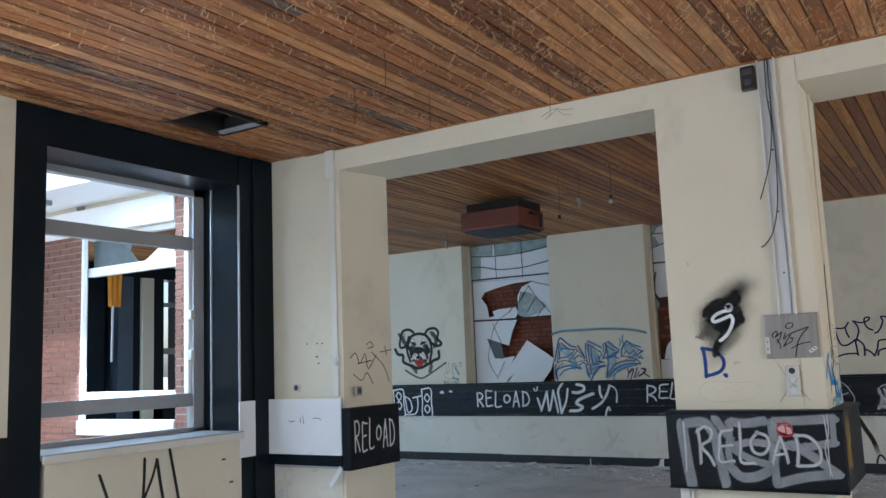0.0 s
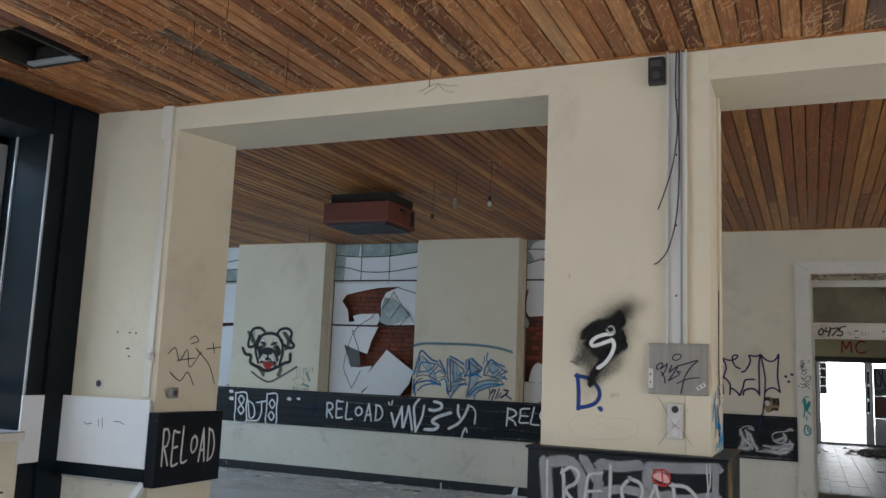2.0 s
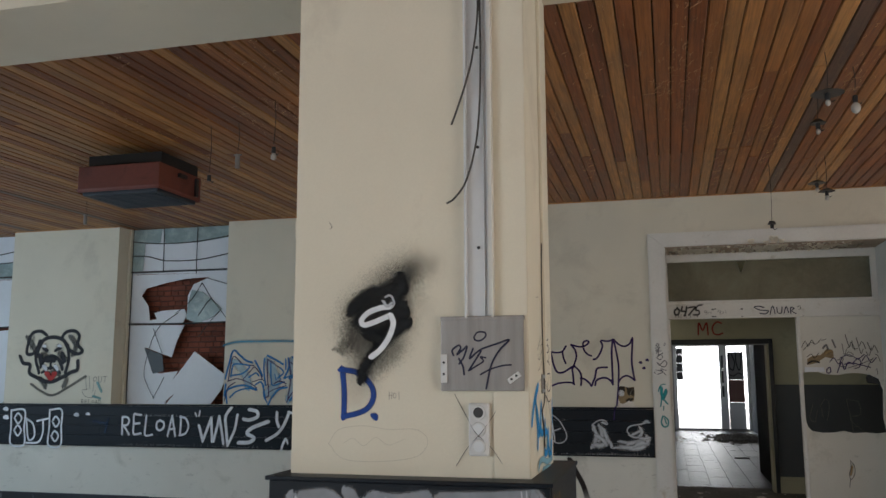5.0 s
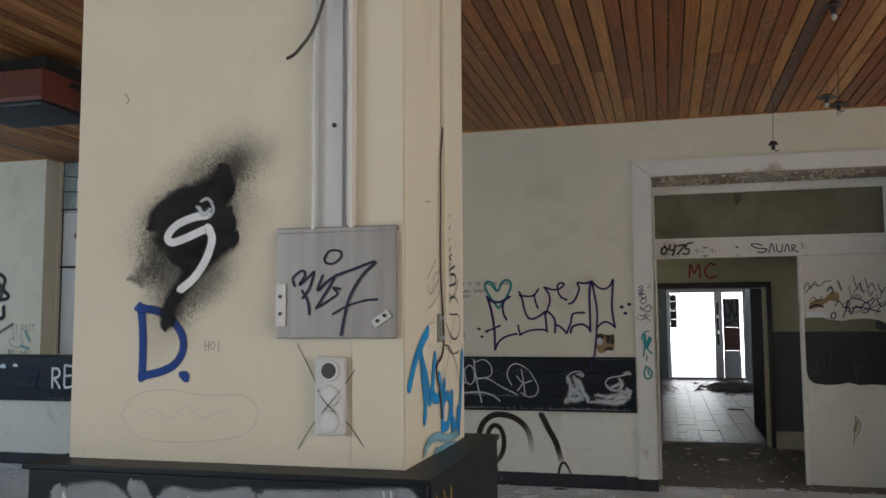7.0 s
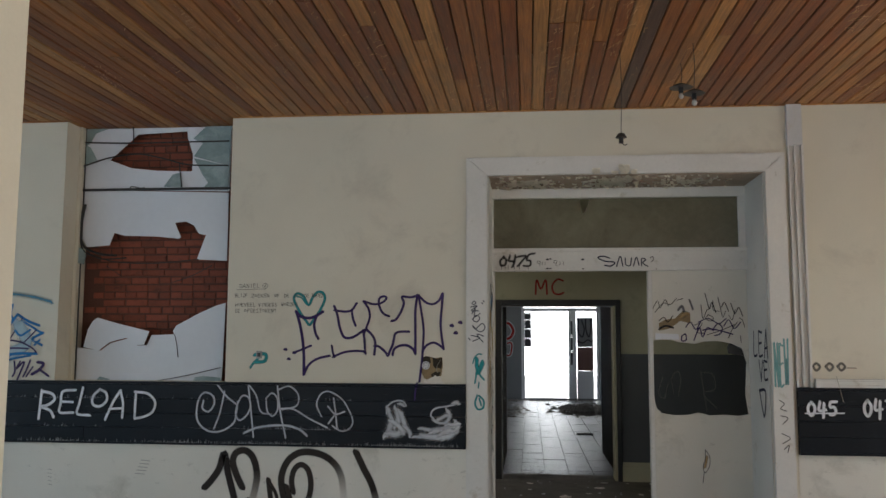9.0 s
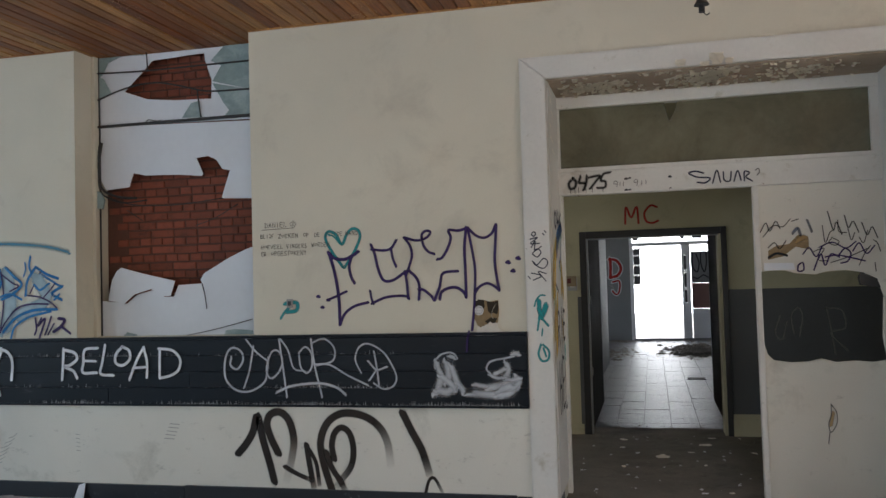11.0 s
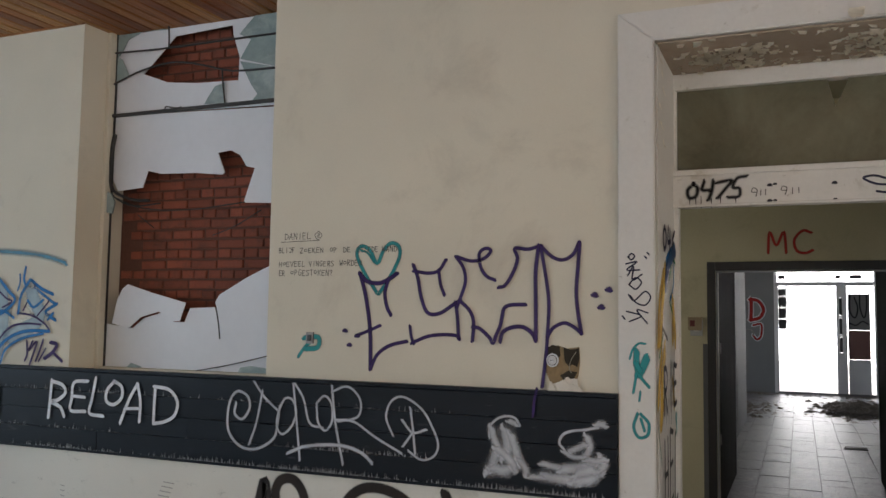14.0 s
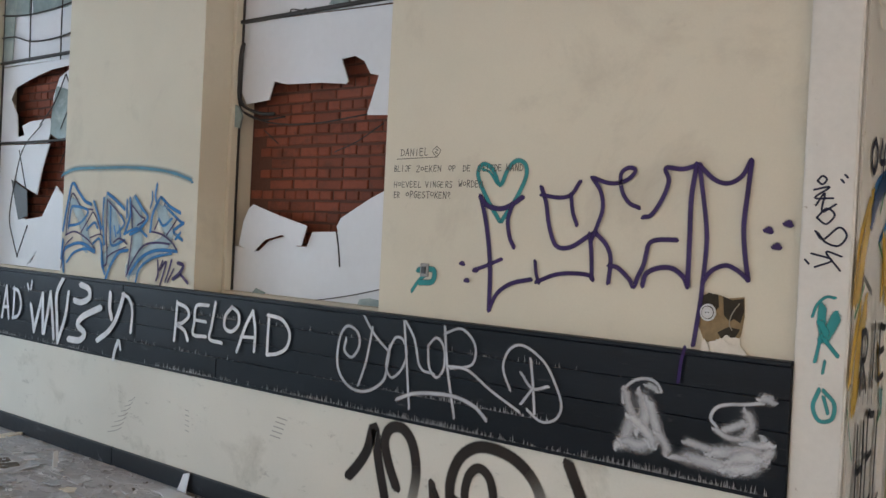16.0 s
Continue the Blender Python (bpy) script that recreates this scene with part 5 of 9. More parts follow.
part("frame", at_west(((WX - .05, 3.27, 2.945), (WX + .03, 4.998, 3.16)), ((WX - .05, 4.885, 1.0), (WX + .03, 4.998, 3.16)), ((WX - .05, 3.27, 1.0), (WX + .03, 3.30, 3.16)), ((WX - .05, 3.27, 1.0), (WX + .03, 4.998, 1.035))), ALU, wf, "grey aluminium frame")
part("mid_rail", at_west(((WX - .04, 3.27, 2.49), (WX + .02, 4.89, 2.60))), ALU, wf)
part("low_rail", at_west(((WX - .04, 3.27, 1.205), (WX + .02, 4.89, 1.31))), ALU, wf)
part("sash_edge", at_west(((WX - .05, 4.855, 1.31), (WX + .0, 4.885, 2.49)), ((WX - .05, 4.855, 2.60), (WX, 4.885, 2.945))), WHITE_OUT, wf)
for zz in (1.62, 1.95):
    part("catch", at_west(((WX + .0, 4.84, zz - .04), (WX + .05, 4.885, zz + .04)), bevel=.012), PLASTIC, wf, "white window catch")
part("sill", at_west(((WX + .02, 3.27, .965), (WEST + .035, 5.0, 1.0))), ALU, wf, "pale grey metal sill")
part("sill_nose", at_west(((WEST + .02, 3.27, .94), (WEST + .04, 5.0, .99))), WHITE_TRIM, wf)
part("apron", at_west(((-5.5, 3.30, 0), (WEST + .012, 4.99, .955))), CREAM, wf, "cream panel below the sill with black scrawl")
for y, z in ((3.40, .70), (4.80, .80), (4.88, .62)):
    part("fixing_hole", at_west(((WEST + .0115, y - .02, z - .007), (WEST + .014, y + .02, z + .007)), bevel=0), BLACK_PLASTIC, wf)
bwest = thing("wall_band_west", "black board band beside the window", "wall band", kind="structure", at=(-5.075, 1, .68))
part("board", blocks(((.001, -3.5, 0), (.03, 2.05, .45)), bevel=.004), BLACK_BOARD, bwest)

# shards of glass lying on the sill outside
rg = random.Random(9)
bm = bmesh.new()
for k in range(120):
    x, y, s = rg.uniform(-5.82, -5.6), rg.uniform(3.2, 5.0), rg.uniform(.01, .05)
    slab(bm, [(x, y), (x + s, y + rg.uniform(-.2, .6) * s), (x + rg.uniform(0, 1) * s, y + s)], lambda u, v, d: (u, v, .985 + d + .01 * rg.random()), .004)
whole("glass_shards", bm, WHITE_BOARD, "broken glass shards lying on the outer sill", "debris", kind="stuff")
whole("window_sill_outer", blocks(((-5.90, 3.0, .90), (-5.58, 5.1, .98)), bevel=.006), WHITE_OUT, "pale outer window sill", "window sill", kind="structure")

# ---- ceiling heater and hanging lamp remains ----
heat = thing("ceiling_heater", "red-brown box heater hung under the ceiling", "heater", at=(-4.375, 8.30, 2.895))
hx, hy = .36, .30
bm = bmesh.new()
block(bm, (-hx, -hy, 0), (hx, hy, .205), .006)
for f in [f for f in bm.faces if f.normal.z < -.9]:
    bmesh.ops.inset_region(bm, faces=[f], thickness=.03, depth=-.02)
part("housing", bm, RED_METAL, heat)
part("collar", blocks(((-hx + .05, -hy + .05, .206), (hx - .02, hy - .02, .30)), bevel=.004), ATTIC, heat, "sooty black collar")
bm = bmesh.new()
block(bm, (-hx + .025, -hy + .025, -.024), (hx - .025, hy - .025, .01), .012)
part("grille_pan", bm, GRILLE, heat)
for k in range(11):
    y = -hy + .08 + k * (2 * hy - .16) / 10
    part("louvre", blocks(((-hx + .07, y - .012, -.030), (hx - .07, y + .006, -.023)), bevel=.002), GRILLE, heat)
part("bracket", blocks(((hx, .2, .03), (hx + .02, .24, .18)), bevel=.003), BLACK_PLASTIC, heat)
part("bracket", blocks(((hx, -.05, .14), (hx + .03, .05, .17)), bevel=.003), BLACK_PLASTIC, heat)


def pendant(x, y, z, disc, bulb, tube_holder, label):
    p = thing("pendant_lamp", label, "lamp", group="lamp remains", at=(x, y, CEIL))
    h = CEIL - z
    bm = bmesh.new()
    tube(bm, [(0, 0, .01), (.008, .004, -h * .4), (0, 0, -h + .03)], .0022, 5)
    part("wire", bm, CABLE, p)
    if disc:
        bm = bmesh.new()
        rod(bm, (0, 0, -h + .03), (0, 0, -h + .005), .02, 16, disc)
        part("canopy", bm, CABLE, p, "dark tilted metal disc")
    if tube_holder:
        bm = bmesh.new()
        rod(bm, (0, 0, -h + .01), (0, 0, -h - .09), .017, 14)
        rod(bm, (-.03, 0, -h + .005), (.03, 0, -h + .005), .006, 8)
        part("lampholder", bm, STEEL, p)
    else:
        bm = bmesh.new()
        rod(bm, (0, 0, -h + .01), (0, 0, -h - .03), .014, 12)
        tube(bm, [(0, 0, -h - .02), (.02, .01, -h - .04), (.035, .0, -h - .035)], .003, 5)
        part("lampholder", bm, BLACK_PLASTIC, p)
    if bulb:
        bm = bmesh.new()
        bmesh.ops.create_uvsphere(bm, u_segments=14, v_segments=10, radius=bulb * .8, matrix=Matrix.Translation((0, 0, -h - .03 - bulb)) @ Matrix.Diagonal((1, 1, 1.25, 1)))
        part("bulb", bm, BULB, p, "dusty white bulb", smooth=True)
    return p


pendant(-3.43, 7.73, 2.88, 0, 0, False, "bare hanging wire with a broken lampholder")
pendant(-3.21, 7.73, 3.02, 0, 0, True, "hanging wire with a tubular metal lampholder")
pendant(-2.73, 7.32, 2.93, .0, .024, False, "hanging wire with a dusty white bulb")
pendant(-6.03, 9.78, 3.10, 0, 0, True, "hanging wire with a tubular metal lampholder")
pendant(.57, 9.907, 2.71, .035, 0, False, "long hanging wire with a small dark fitting")
pendant(.982, 10.166, 3.09, .075, .020, False, "hanging lamp remains with a dark round disc")
pendant(.989, 9.788, 2.94, .065, .020, False, "hanging lamp remains with a dark round disc")
pendant(.60, 7.36, 3.01, .09, .018, False, "hanging lamp remains with a dark round disc")
pendant(.80, 7.65, 3.07, 0, .034, False, "hanging wire with a dusty white bulb")
pendant(.65, 8.0, 3.02, .05, .018, False, "hanging lamp remains with a dark round disc")
for x, y in ((-2.71, 3.80), (-3.24, 4.20), (-2.96, 4.65), (-2.2, 4.9)):
    w_ = thing("hanging_wire", "thin loose wire hanging from the boards", "wire", group="loose wires", at=(x, y, CEIL))
    bm = bmesh.new()
    tube(bm, [(0, 0, .01), (.004, .004, -.11), (0, .002, -.23)], .0020, 5)
    part("wire", bm, RUSTY_WIRE, w_)

# open hatch in the ceiling
hat = thing("ceiling_hatch", "open square hatch in the board ceiling", "hatch", kind="structure", at=(-4.52, 4.24, CEIL))
part("frame", blocks(((-.225, -.275, .005), (-.205, .275, .14)), ((.205, -.275, .005), (.225, .275, .14)), ((-.225, .255, .005), (.225, .275, .14)), ((-.225, -.275, .005), (.225, -.255, .14)), bevel=.002), ATTIC, hat)
part("rail", blocks(((-.21, .20, .01), (.21, .25, .03)), bevel=.003), ALU, hat, "pale metal rail across the hatch")

# cracked paint on the beam
bm = bmesh.new()
for pts in ([(-.12, 0), (-.05, .03), (0, .04), (.06, .02), (.13, .015)], [(-.09, -.02), (-.02, .015), (.0, .04)], [(0, .04), (.05, -.01), (.11, -.025)]):
    tube(bm, [(u, -.002, v) for u, v in pts], .002, 5)
bmesh.ops.translate(bm, verts=bm.verts, vec=(-2.36, PF, 3.175))
whole("wall_crack", bm, CABLE_CREAM, "old stuck wires and cracked paint on the beam", "wall damage")

# ---- east of the door: trunking ----
te = thing("cable_trunking_east", "white two-channel trunking with a cover piece at the top", "cable trunking", at=(1.985, NW, 1.14))
part("cover", blocks(((-.055, -.04, 1.80), (.055, 0, 2.11)), bevel=.004), PLASTIC, te)
part("channel", blocks(((-.05, -.008, .0), (.06, 0, 1.80)), ((-.05, -.035, 0), (-.035, 0, 1.8)), ((-.006, -.03, 0), (.010, 0, 1.8)), ((.045, -.035, 0), (.06, 0, 1.8)), bevel=.002), WHITE_TRIM, te)
td = thing("dado_trunking", "white horizontal trunking along the band", "cable trunking", at=(2.06, NW, 1.14))
part("channel", blocks(((0, -.05, 0), (2.5, 0, .07)), ((0, -.058, .022), (2.5, -.049, .028)), ((0, -.058, .05), (2.5, -.049, .056)), bevel=.003), WHITE_TRIM, td)
bm = bmesh.new()
tube(bm, [(.14, -.06, .09), (.16, -.065, .0), (.18, -.065, -.09)], .002, 5)
part("loose_wire", bm, CABLE_CREAM, td)

# fire-alarm box in the hall
fb = thing("alarm_box", "scratched metal wall box with a dark opening", "wall box", at=(-.45, HN, 1.45))
part("body", blocks(((-.05, -.03, -.05), (.05, 0, .05)), bevel=.004), surface("dull_brass", (.30, .24, .16), .5, .4), fb)
part("opening", blocks(((-.035, -.034, -.02), (.0, -.029, .025)), bevel=.002), surface("dark_red_plastic", (.12, .02, .02), .5), fb)

# ---- courtyard side of the north room, seen through the west window ----
fac = thing("courtyard_front", "brick courtyard front with white fascia", "facade", kind="structure", at=(-8.0, PF, 0))


GREY_GLASS = surface("dark_grey_glass", (0.12, 0.14, 0.145), 0.1, tone=0.3, grain=20, bump=0.02)


def at_front(*boxes, bevel=.003):
    bm = blocks(*boxes, bevel=bevel)
    bmesh.ops.translate(bm, verts=bm.verts, vec=(8.0, -PF, 0))
    return bm


part("mortar", at_front(((-11.9, PF - .03, -.22), (CW[0][0], PF - .001, 2.9)), ((CW[0][1], PF - .03, -.22), (CW[1][0], PF - .001, 2.9)), ((CW[1][1], PF - .03, -.22), (-5.63, PF - .001, 3.2)), ((CW[0][0], PF - .03, -.22), (CW[0][1], PF - .001, .9)), ((CW[1][0], PF - .03, -.22), (CW[1][1], PF - .001, .9)), bevel=0), MORTAR_OUT, fac)
part("fascia", at_front(((-11.9, PF - .06, 2.90), (-6.25, PF - .001, 3.16))), WHITE_OUT, fac, "white painted fascia board")
part("canopy", at_front(((-11.9, 4.7, 3.22), (-6.0, PF - .001, 3.46)), ((-11.9, 4.72, 3.5), (-5.65, PF - .001, 3.9))), WHITE_OUT, fac, "white painted canopy edge")
part("flashing", at_front(((-11.9, 4.68, 3.46), (-6.0, PF, 3.495)), ((-7.75, 4.9, 3.17), (-7.65, 5.0, 3.9))), ALU, fac)
for a_, b_ in CW:
    w_ = part("window", at_front(((a_, PF - .03, .93), (a_ + .04, PF + .015, 2.9)), ((b_ - .05, PF + .05, .93), (b_, PF + .12, 2.9)), ((a_, PF + .05, 2.48), (b_, PF + .12, 2.57)), ((a_, PF + .05, 1.23), (b_, PF + .12, 1.32)), ((a_, PF + .05, 2.85), (b_, PF + .12, 2.9)), ((a_, PF - .06, .91), (b_, PF + .12, 1.05))), WHITE_OUT, fac, "white window frame, glass broken out")
    bm = bmesh.new()
    slab(bm, [(a_ + .05, 2.57), (a_ + .75, 2.57), (a_ + .62, 2.70), (a_ + .70, 2.85), (a_ + .05, 2.85)], lambda u, v, d: (u + 8.0, .08 + d, v), .005)
    part("broken_pane", bm, GREY_GLASS, w_, "broken dark pane")
    bm = bmesh.new()
    slab(bm, [(b_ - .55, 2.57), (b_ - .38, 2.66), (b_ - .28, 2.76), (b_ - .12, 2.62), (b_ - .05, 2.57)], lambda u, v, d: (u + 8.0, .06 + d, v), .005)
    part("torn_sheet", bm, WHITE_OUT, w_, "torn white sheet")
rb = random.Random(14)
vs, fs = [], []
for (x0, x1, z0, z1) in ((-11.9, CW[0][0], -.2, 2.9), (CW[0][1], CW[1][0], -.2, 2.9), (CW[1][1], -5.63, -.2, 3.2), (CW[0][0], CW[0][1], -.2, .9), (CW[1][0], CW[1][1], -.2, .9)):
    z, k = z0, 0
    while z < z1 - .03:
        x = x0 - (.1 if k % 2 else 0)
        while x < x1:
            a_, b_ = max(x, x0), min(x + .188, x1)
            if b_ - a_ > .03:
                o, yf = len(vs), PF - .04 + rb.uniform(-.003, .004)
                vs += [(xx, yy, zz) for yy in (PF - .02, yf) for xx in (a_, b_) for zz in (z, z + .050)]
                fs += [(o + 4, o + 6, o + 7, o + 5), (o, o + 2, o + 6, o + 4), (o + 1, o + 5, o + 7, o + 3), (o, o + 4, o + 5, o + 1), (o + 2, o + 3, o + 7, o + 6)]
            x += .20
        z += .0625
        k += 1
me = bpy.data.meshes.new("brickwork")
me.from_pydata([(x + 8.0, y - PF, z) for x, y, z in vs], [], fs)
me.materials.append(BRICK_OUT)
bw = tagged(new("brickwork", me), "red brick courses", kind="stuff")
bw.parent = fac

# far window of the north room, black timber posts
wf5 = thing("window_5", "black timber window posts standing open", "window", kind="structure", at=(FAR_WEST, 9.0, .95))
part("post", blocks(((-.25, -.95, -.94), (.05, -.52, 2.1)), bevel=.004), BLACK_FRAME, wf5)
# This post's blue colour stands for daylight on a dark post.
part("post", blocks(((-.25, -.26, -.94), (.04, .02, 2.1)), bevel=.004), surface("blue_lit_post", (.06, .085, .12), .4), wf5)
part("post", blocks(((-.25, .02, -.94), (.0, .18, 2.1)), ((-.25, .42, -.94), (.0, .66, 2.1)), bevel=.004), BLACK_FRAME, wf5)
part("post", blocks(((-.25, .19, -.94), (.06, .41, 2.1)), bevel=.004), CREAM, wf5, "cream post")
part("backboard", blocks(((-.28, -.95, -.9), (-.26, .66, 2.1))), BLACK_FRAME, wf5)
part("rail", blocks(((-.2, .66, .85), (-.12, 1.0, .95)), ((-.2, .66, 1.65), (-.12, 1.0, 1.72)), bevel=.004), ALU, wf5)
drape = thing("hanging_fabric", "orange fabric strip hanging by the far window", "curtain", at=(FAR_WEST + .12, 8.6, 2.54))
bm = bmesh.new()
cols = [-.13 + k * .0185 for k in range(15)]
sheet = [[[bm.verts.new((.012 * math.sin(u * 60) + d, u * (.8 + .35 * v), v)) for v in (0, .28, .56)] for u in cols] for d in (0, .004)]
for d, side in enumerate(sheet):
    for k in range(14):
        for j in range(2):
            q = [side[k][j], side[k + 1][j], side[k + 1][j + 1], side[k][j + 1]]
            bm.faces.new(q if d else q[::-1])
part("fabric", bm, SHADE, drape)
bm = bmesh.new()
rod(bm, (0, -.04, -.85), (0, -.03, .02), .02, 10)
part("pole", bm, PLASTIC, drape)
bm = bmesh.new()
rod(bm, (0, 0, .5), (0, 0, CEIL - 2.54), .004, 6)
part("cord", bm, CABLE, drape)

# ---- debris on the floors ----
DEB = {}


def chip_mesh(k):
    if k not in DEB:
        r = random.Random(50 + k)
        bm = bmesh.new()
        n = r.randint(4, 6)
        slab(bm, [(math.cos(i * math.tau / n + r.uniform(-.3, .3)) * r.uniform(.5, 1), math.sin(i * math.tau / n + r.uniform(-.3, .3)) * r.uniform(.3, .8)) for i in range(n)], lambda u, v, d: (u, v, d), .10)
        DEB[k] = mesh_of("plaster_chip", bm, (CHIP, CHIP, WHITE_BOARD, FLAKE, DIRT)[k % 5])
    return DEB[k]


rd = random.Random(77)
count = 0
while count < 260:
    x = rd.uniform(-8.5, -.6) if count < 228 else rd.uniform(-.2, 1.6)
    y = (NW - .05 - abs(rd.gauss(0, .45))) if count < 170 else rd.uniform(8.2, NW - .1)
    if count >= 228:
        y = rd.uniform(10.6, 14.0)
    if count >= 250:
        x, y = rd.uniform(-.1, 1.4), rd.uniform(22, 25.9)
    s = rd.choice((.02, .03, .04, .06, .10)) * rd.uniform(.7, 1.2)
    o = new("plaster_chip", chip_mesh(rd.randint(0, 9)))
    o.location, o.rotation_euler, o.scale = (x, min(y, 26), .001), (rd.uniform(-.02, .02), rd.uniform(-.02, .02), rd.uniform(0, 6.3)), (s, s, s * rd.uniform(.5, 1.4))
    tagged(o, "loose broken plaster chip lying on the floor", "debris", "plaster chips on the floor")
    count += 1
rc = random.Random(91)
for k in range(30):
    s = rc.choice((.03, .04, .05, .08)) * rc.uniform(.8, 1.2)
    o = new("plaster_chip", chip_mesh(rc.choice((3, 4, 8, 9, 9))))
    o.location, o.rotation_euler, o.scale = (rc.uniform(-.15, 1.6), rc.uniform(11.45, 14.2), .0045), (rc.uniform(-.02, .02), rc.uniform(-.02, .02), rc.uniform(0, 6.3)), (s, s, s * .5)
    tagged(o, "loose broken plaster chip lying on the floor", "debris", "plaster chips on the floor")
# finer grit as one sheet of small crumbs
vs, fs = [], []
for k in range(4560):
    if k < 3600:
        x, y = rd.uniform(-10.5, -.5), NW - .03 - abs(rd.gauss(0, .7))
    elif k < 4400:
        x, y = rd.uniform(-5, 3), rd.uniform(6, NW)
    else:
        x, y = rd.uniform(-.3, 1.7), rd.uniform(11.2, 14)
    s, a = rd.choice((.006, .009, .014, .022)), rd.uniform(0, 6.3)
    o = len(vs)
    for j in range(3):
        vs.append((x + s * math.cos(a + j * 2.1), y + s * math.sin(a + j * 2.1), 0.001))
    vs.append((x, y, s * rd.uniform(.3, .8)))
    fs += [(o, o + 1, o + 3), (o + 1, o + 2, o + 3), (o + 2, o, o + 3)]
me = bpy.data.meshes.new("floor_grit")
me.from_pydata(vs, [], fs)
me.materials.append(CHIP)
tagged(new("floor_grit", me), "fine plaster grit over the floor", "debris", kind="stuff")
vs, fs = [], []
for k in range(2600):
    x, y = rd.gauss(.35, .6), rd.uniform(11.4, 14.6) if k < 2200 else rd.uniform(21, 25.8)
    if not -.6 < x < 1.6:
        continue
    s, a = rd.choice((.005, .008, .012, .02)), rd.uniform(0, 6.3)
    o = len(vs)
    for j in range(3):
        vs.append((x + s * math.cos(a + j * 2.1), y + s * math.sin(a + j * 2.1), 0.001))
    vs.append((x, y, s * rd.uniform(.2, .5)))
    fs += [(o, o + 1, o + 3), (o + 1, o + 2, o + 3), (o + 2, o, o + 3)]
whole("floor_hall", blocks(((-2.6, 11.5, -.05), (3.4, 14.42, .0035))), DIRT, "dirt-covered hall floor", "floor", kind="structure")
me = bpy.data.meshes.new("doorway_dirt")
me.from_pydata(vs, [], fs)
me.materials.append(DIRT)
tagged(new("doorway_dirt", me), "heaped dirt and crumbs in the doorway", "debris", kind="stuff")
# broken flakes of plaster swept along the north wall
vs, fs = [], []
for k in range(2600):
    x, y = rd.uniform(-9.0, -1.0), NW - .06 - abs(rd.gauss(0, .55))
    s, a, n = rd.choice((.012, .02, .03, .045, .09)), rd.uniform(0, 6.3), rd.randint(4, 5)
    tilt, dirx = rd.uniform(0, .25), rd.uniform(0, 6.3)
    o, h = len(vs), rd.uniform(.002, .006)
    rad = [s * rd.uniform(.5, 1.0) for _ in range(n)]
    for lift in (0, h):
        for j in range(n):
            px, py = rad[j] * 1.2 * math.cos(a + j * math.tau / n), rad[j] * .55 * math.sin(a + j * math.tau / n)
            vs.append((x + px, y + py, .001 + lift + max(0, tilt * (px * math.cos(dirx) + py * math.sin(dirx)))))
    fs.append(tuple(o + n + j for j in range(n)))
    fs += [(o + j, o + (j + 1) % n, o + n + (j + 1) % n, o + n + j) for j in range(n)]
me = bpy.data.meshes.new("plaster_flakes")
me.from_pydata(vs, [], fs)
me.materials.append(CHIP)
tagged(new("plaster_flakes", me), "pale plaster flakes strewn along the wall", "debris", kind="stuff")
# rubble at the corridor's end
vs, fs = [], []
for k in range(2600):
    if k < 500:
        x, y, s0 = rd.uniform(-.9, 1.6), CEND - .06 - abs(rd.gauss(0, .35)), 1.0
    elif k < 1000:
        x, y, s0 = rd.gauss(-.62, .25), rd.gauss(22.6, .8), 1.0
    else:
        x, y, s0 = rd.gauss(1.15, .28), rd.gauss(23.3, .65), 1.5
    if not (-1.4 < x < 1.65 and 21.05 < y < CEND - .05):
        continue
    s, a = s0 * rd.choice((.015, .025, .04, .06)), rd.uniform(0, 6.3)
    o = len(vs)
    for j in range(3):
        vs.append((x + s * math.cos(a + j * 2.1), y + s * math.sin(a + j * 2.1), 0.003))
    vs.append((x, y, s * rd.uniform(.15, .5)))
    fs += [(o, o + 1, o + 3), (o + 1, o + 2, o + 3), (o + 2, o, o + 3)]
me = bpy.data.meshes.new("corridor_rubble")
me.from_pydata(vs, [], fs)
me.materials.append(RUBBLE)
tagged(new("corridor_rubble", me), "rubble and leaves blown in at the exit", "debris", kind="stuff")
drain = thing("floor_drain", "dark slotted drain cover set in the tiles", "drain", at=(.86, 18.5, .004))
part("cover", blocks(((-.13, -.11, 0), (.13, .11, .008)), bevel=.003), BLACK_PLASTIC, drain)
for k in range(5):
    part("bar", blocks(((-.12, -.09 + .04 * k, .008), (.12, -.075 + .04 * k, .014)), bevel=.002), STEEL, drain)
# larger broken sheets lying near the wall
for x, y, s in ((-4.75, 10.75, .16), (-4.3, 10.9, .12), (-5.4, 10.6, .14), (-3.95, 10.98, .09), (-3.4, 11.0, .13), (-5.9, 10.8, .15), (-4.9, 10.2, .1)):
    o = new("plaster_sheet", chip_mesh(rd.randint(0, 1)))
    o.location, o.rotation_euler, o.scale = (x, y, .004), (.03, rd.uniform(-.04, .04), rd.uniform(0, 6.3)), (s, s, .07)
    tagged(o, "larger broken sheet of pale plaster on the floor", "debris", "plaster chips on the floor")
br = thing("metal_bracket", "bent pale metal bracket lying on the floor", "bracket", at=(-4.56, 10.91, 0))
part("plate", blocks(((-.04, -.015, .001), (.04, .015, .02)), bevel=.003), PLASTIC, br)
part("flange", blocks(((-.04, -.015, .02), (-.03, .015, .12)), bevel=.003), PLASTIC, br)

bm = bmesh.new()
slab(bm, [(-.035, 0), (.04, .004), (.045, .115), (-.005, .10)], lambda u, v, d: (u, -.025 + .18 * v + d, v), .006)
tagged(part("plaster_shard", bm, WHITE_BOARD, None), "pale pointed shard leaning on the skirting", "debris").location = (-3.725, NW - .028, .002)
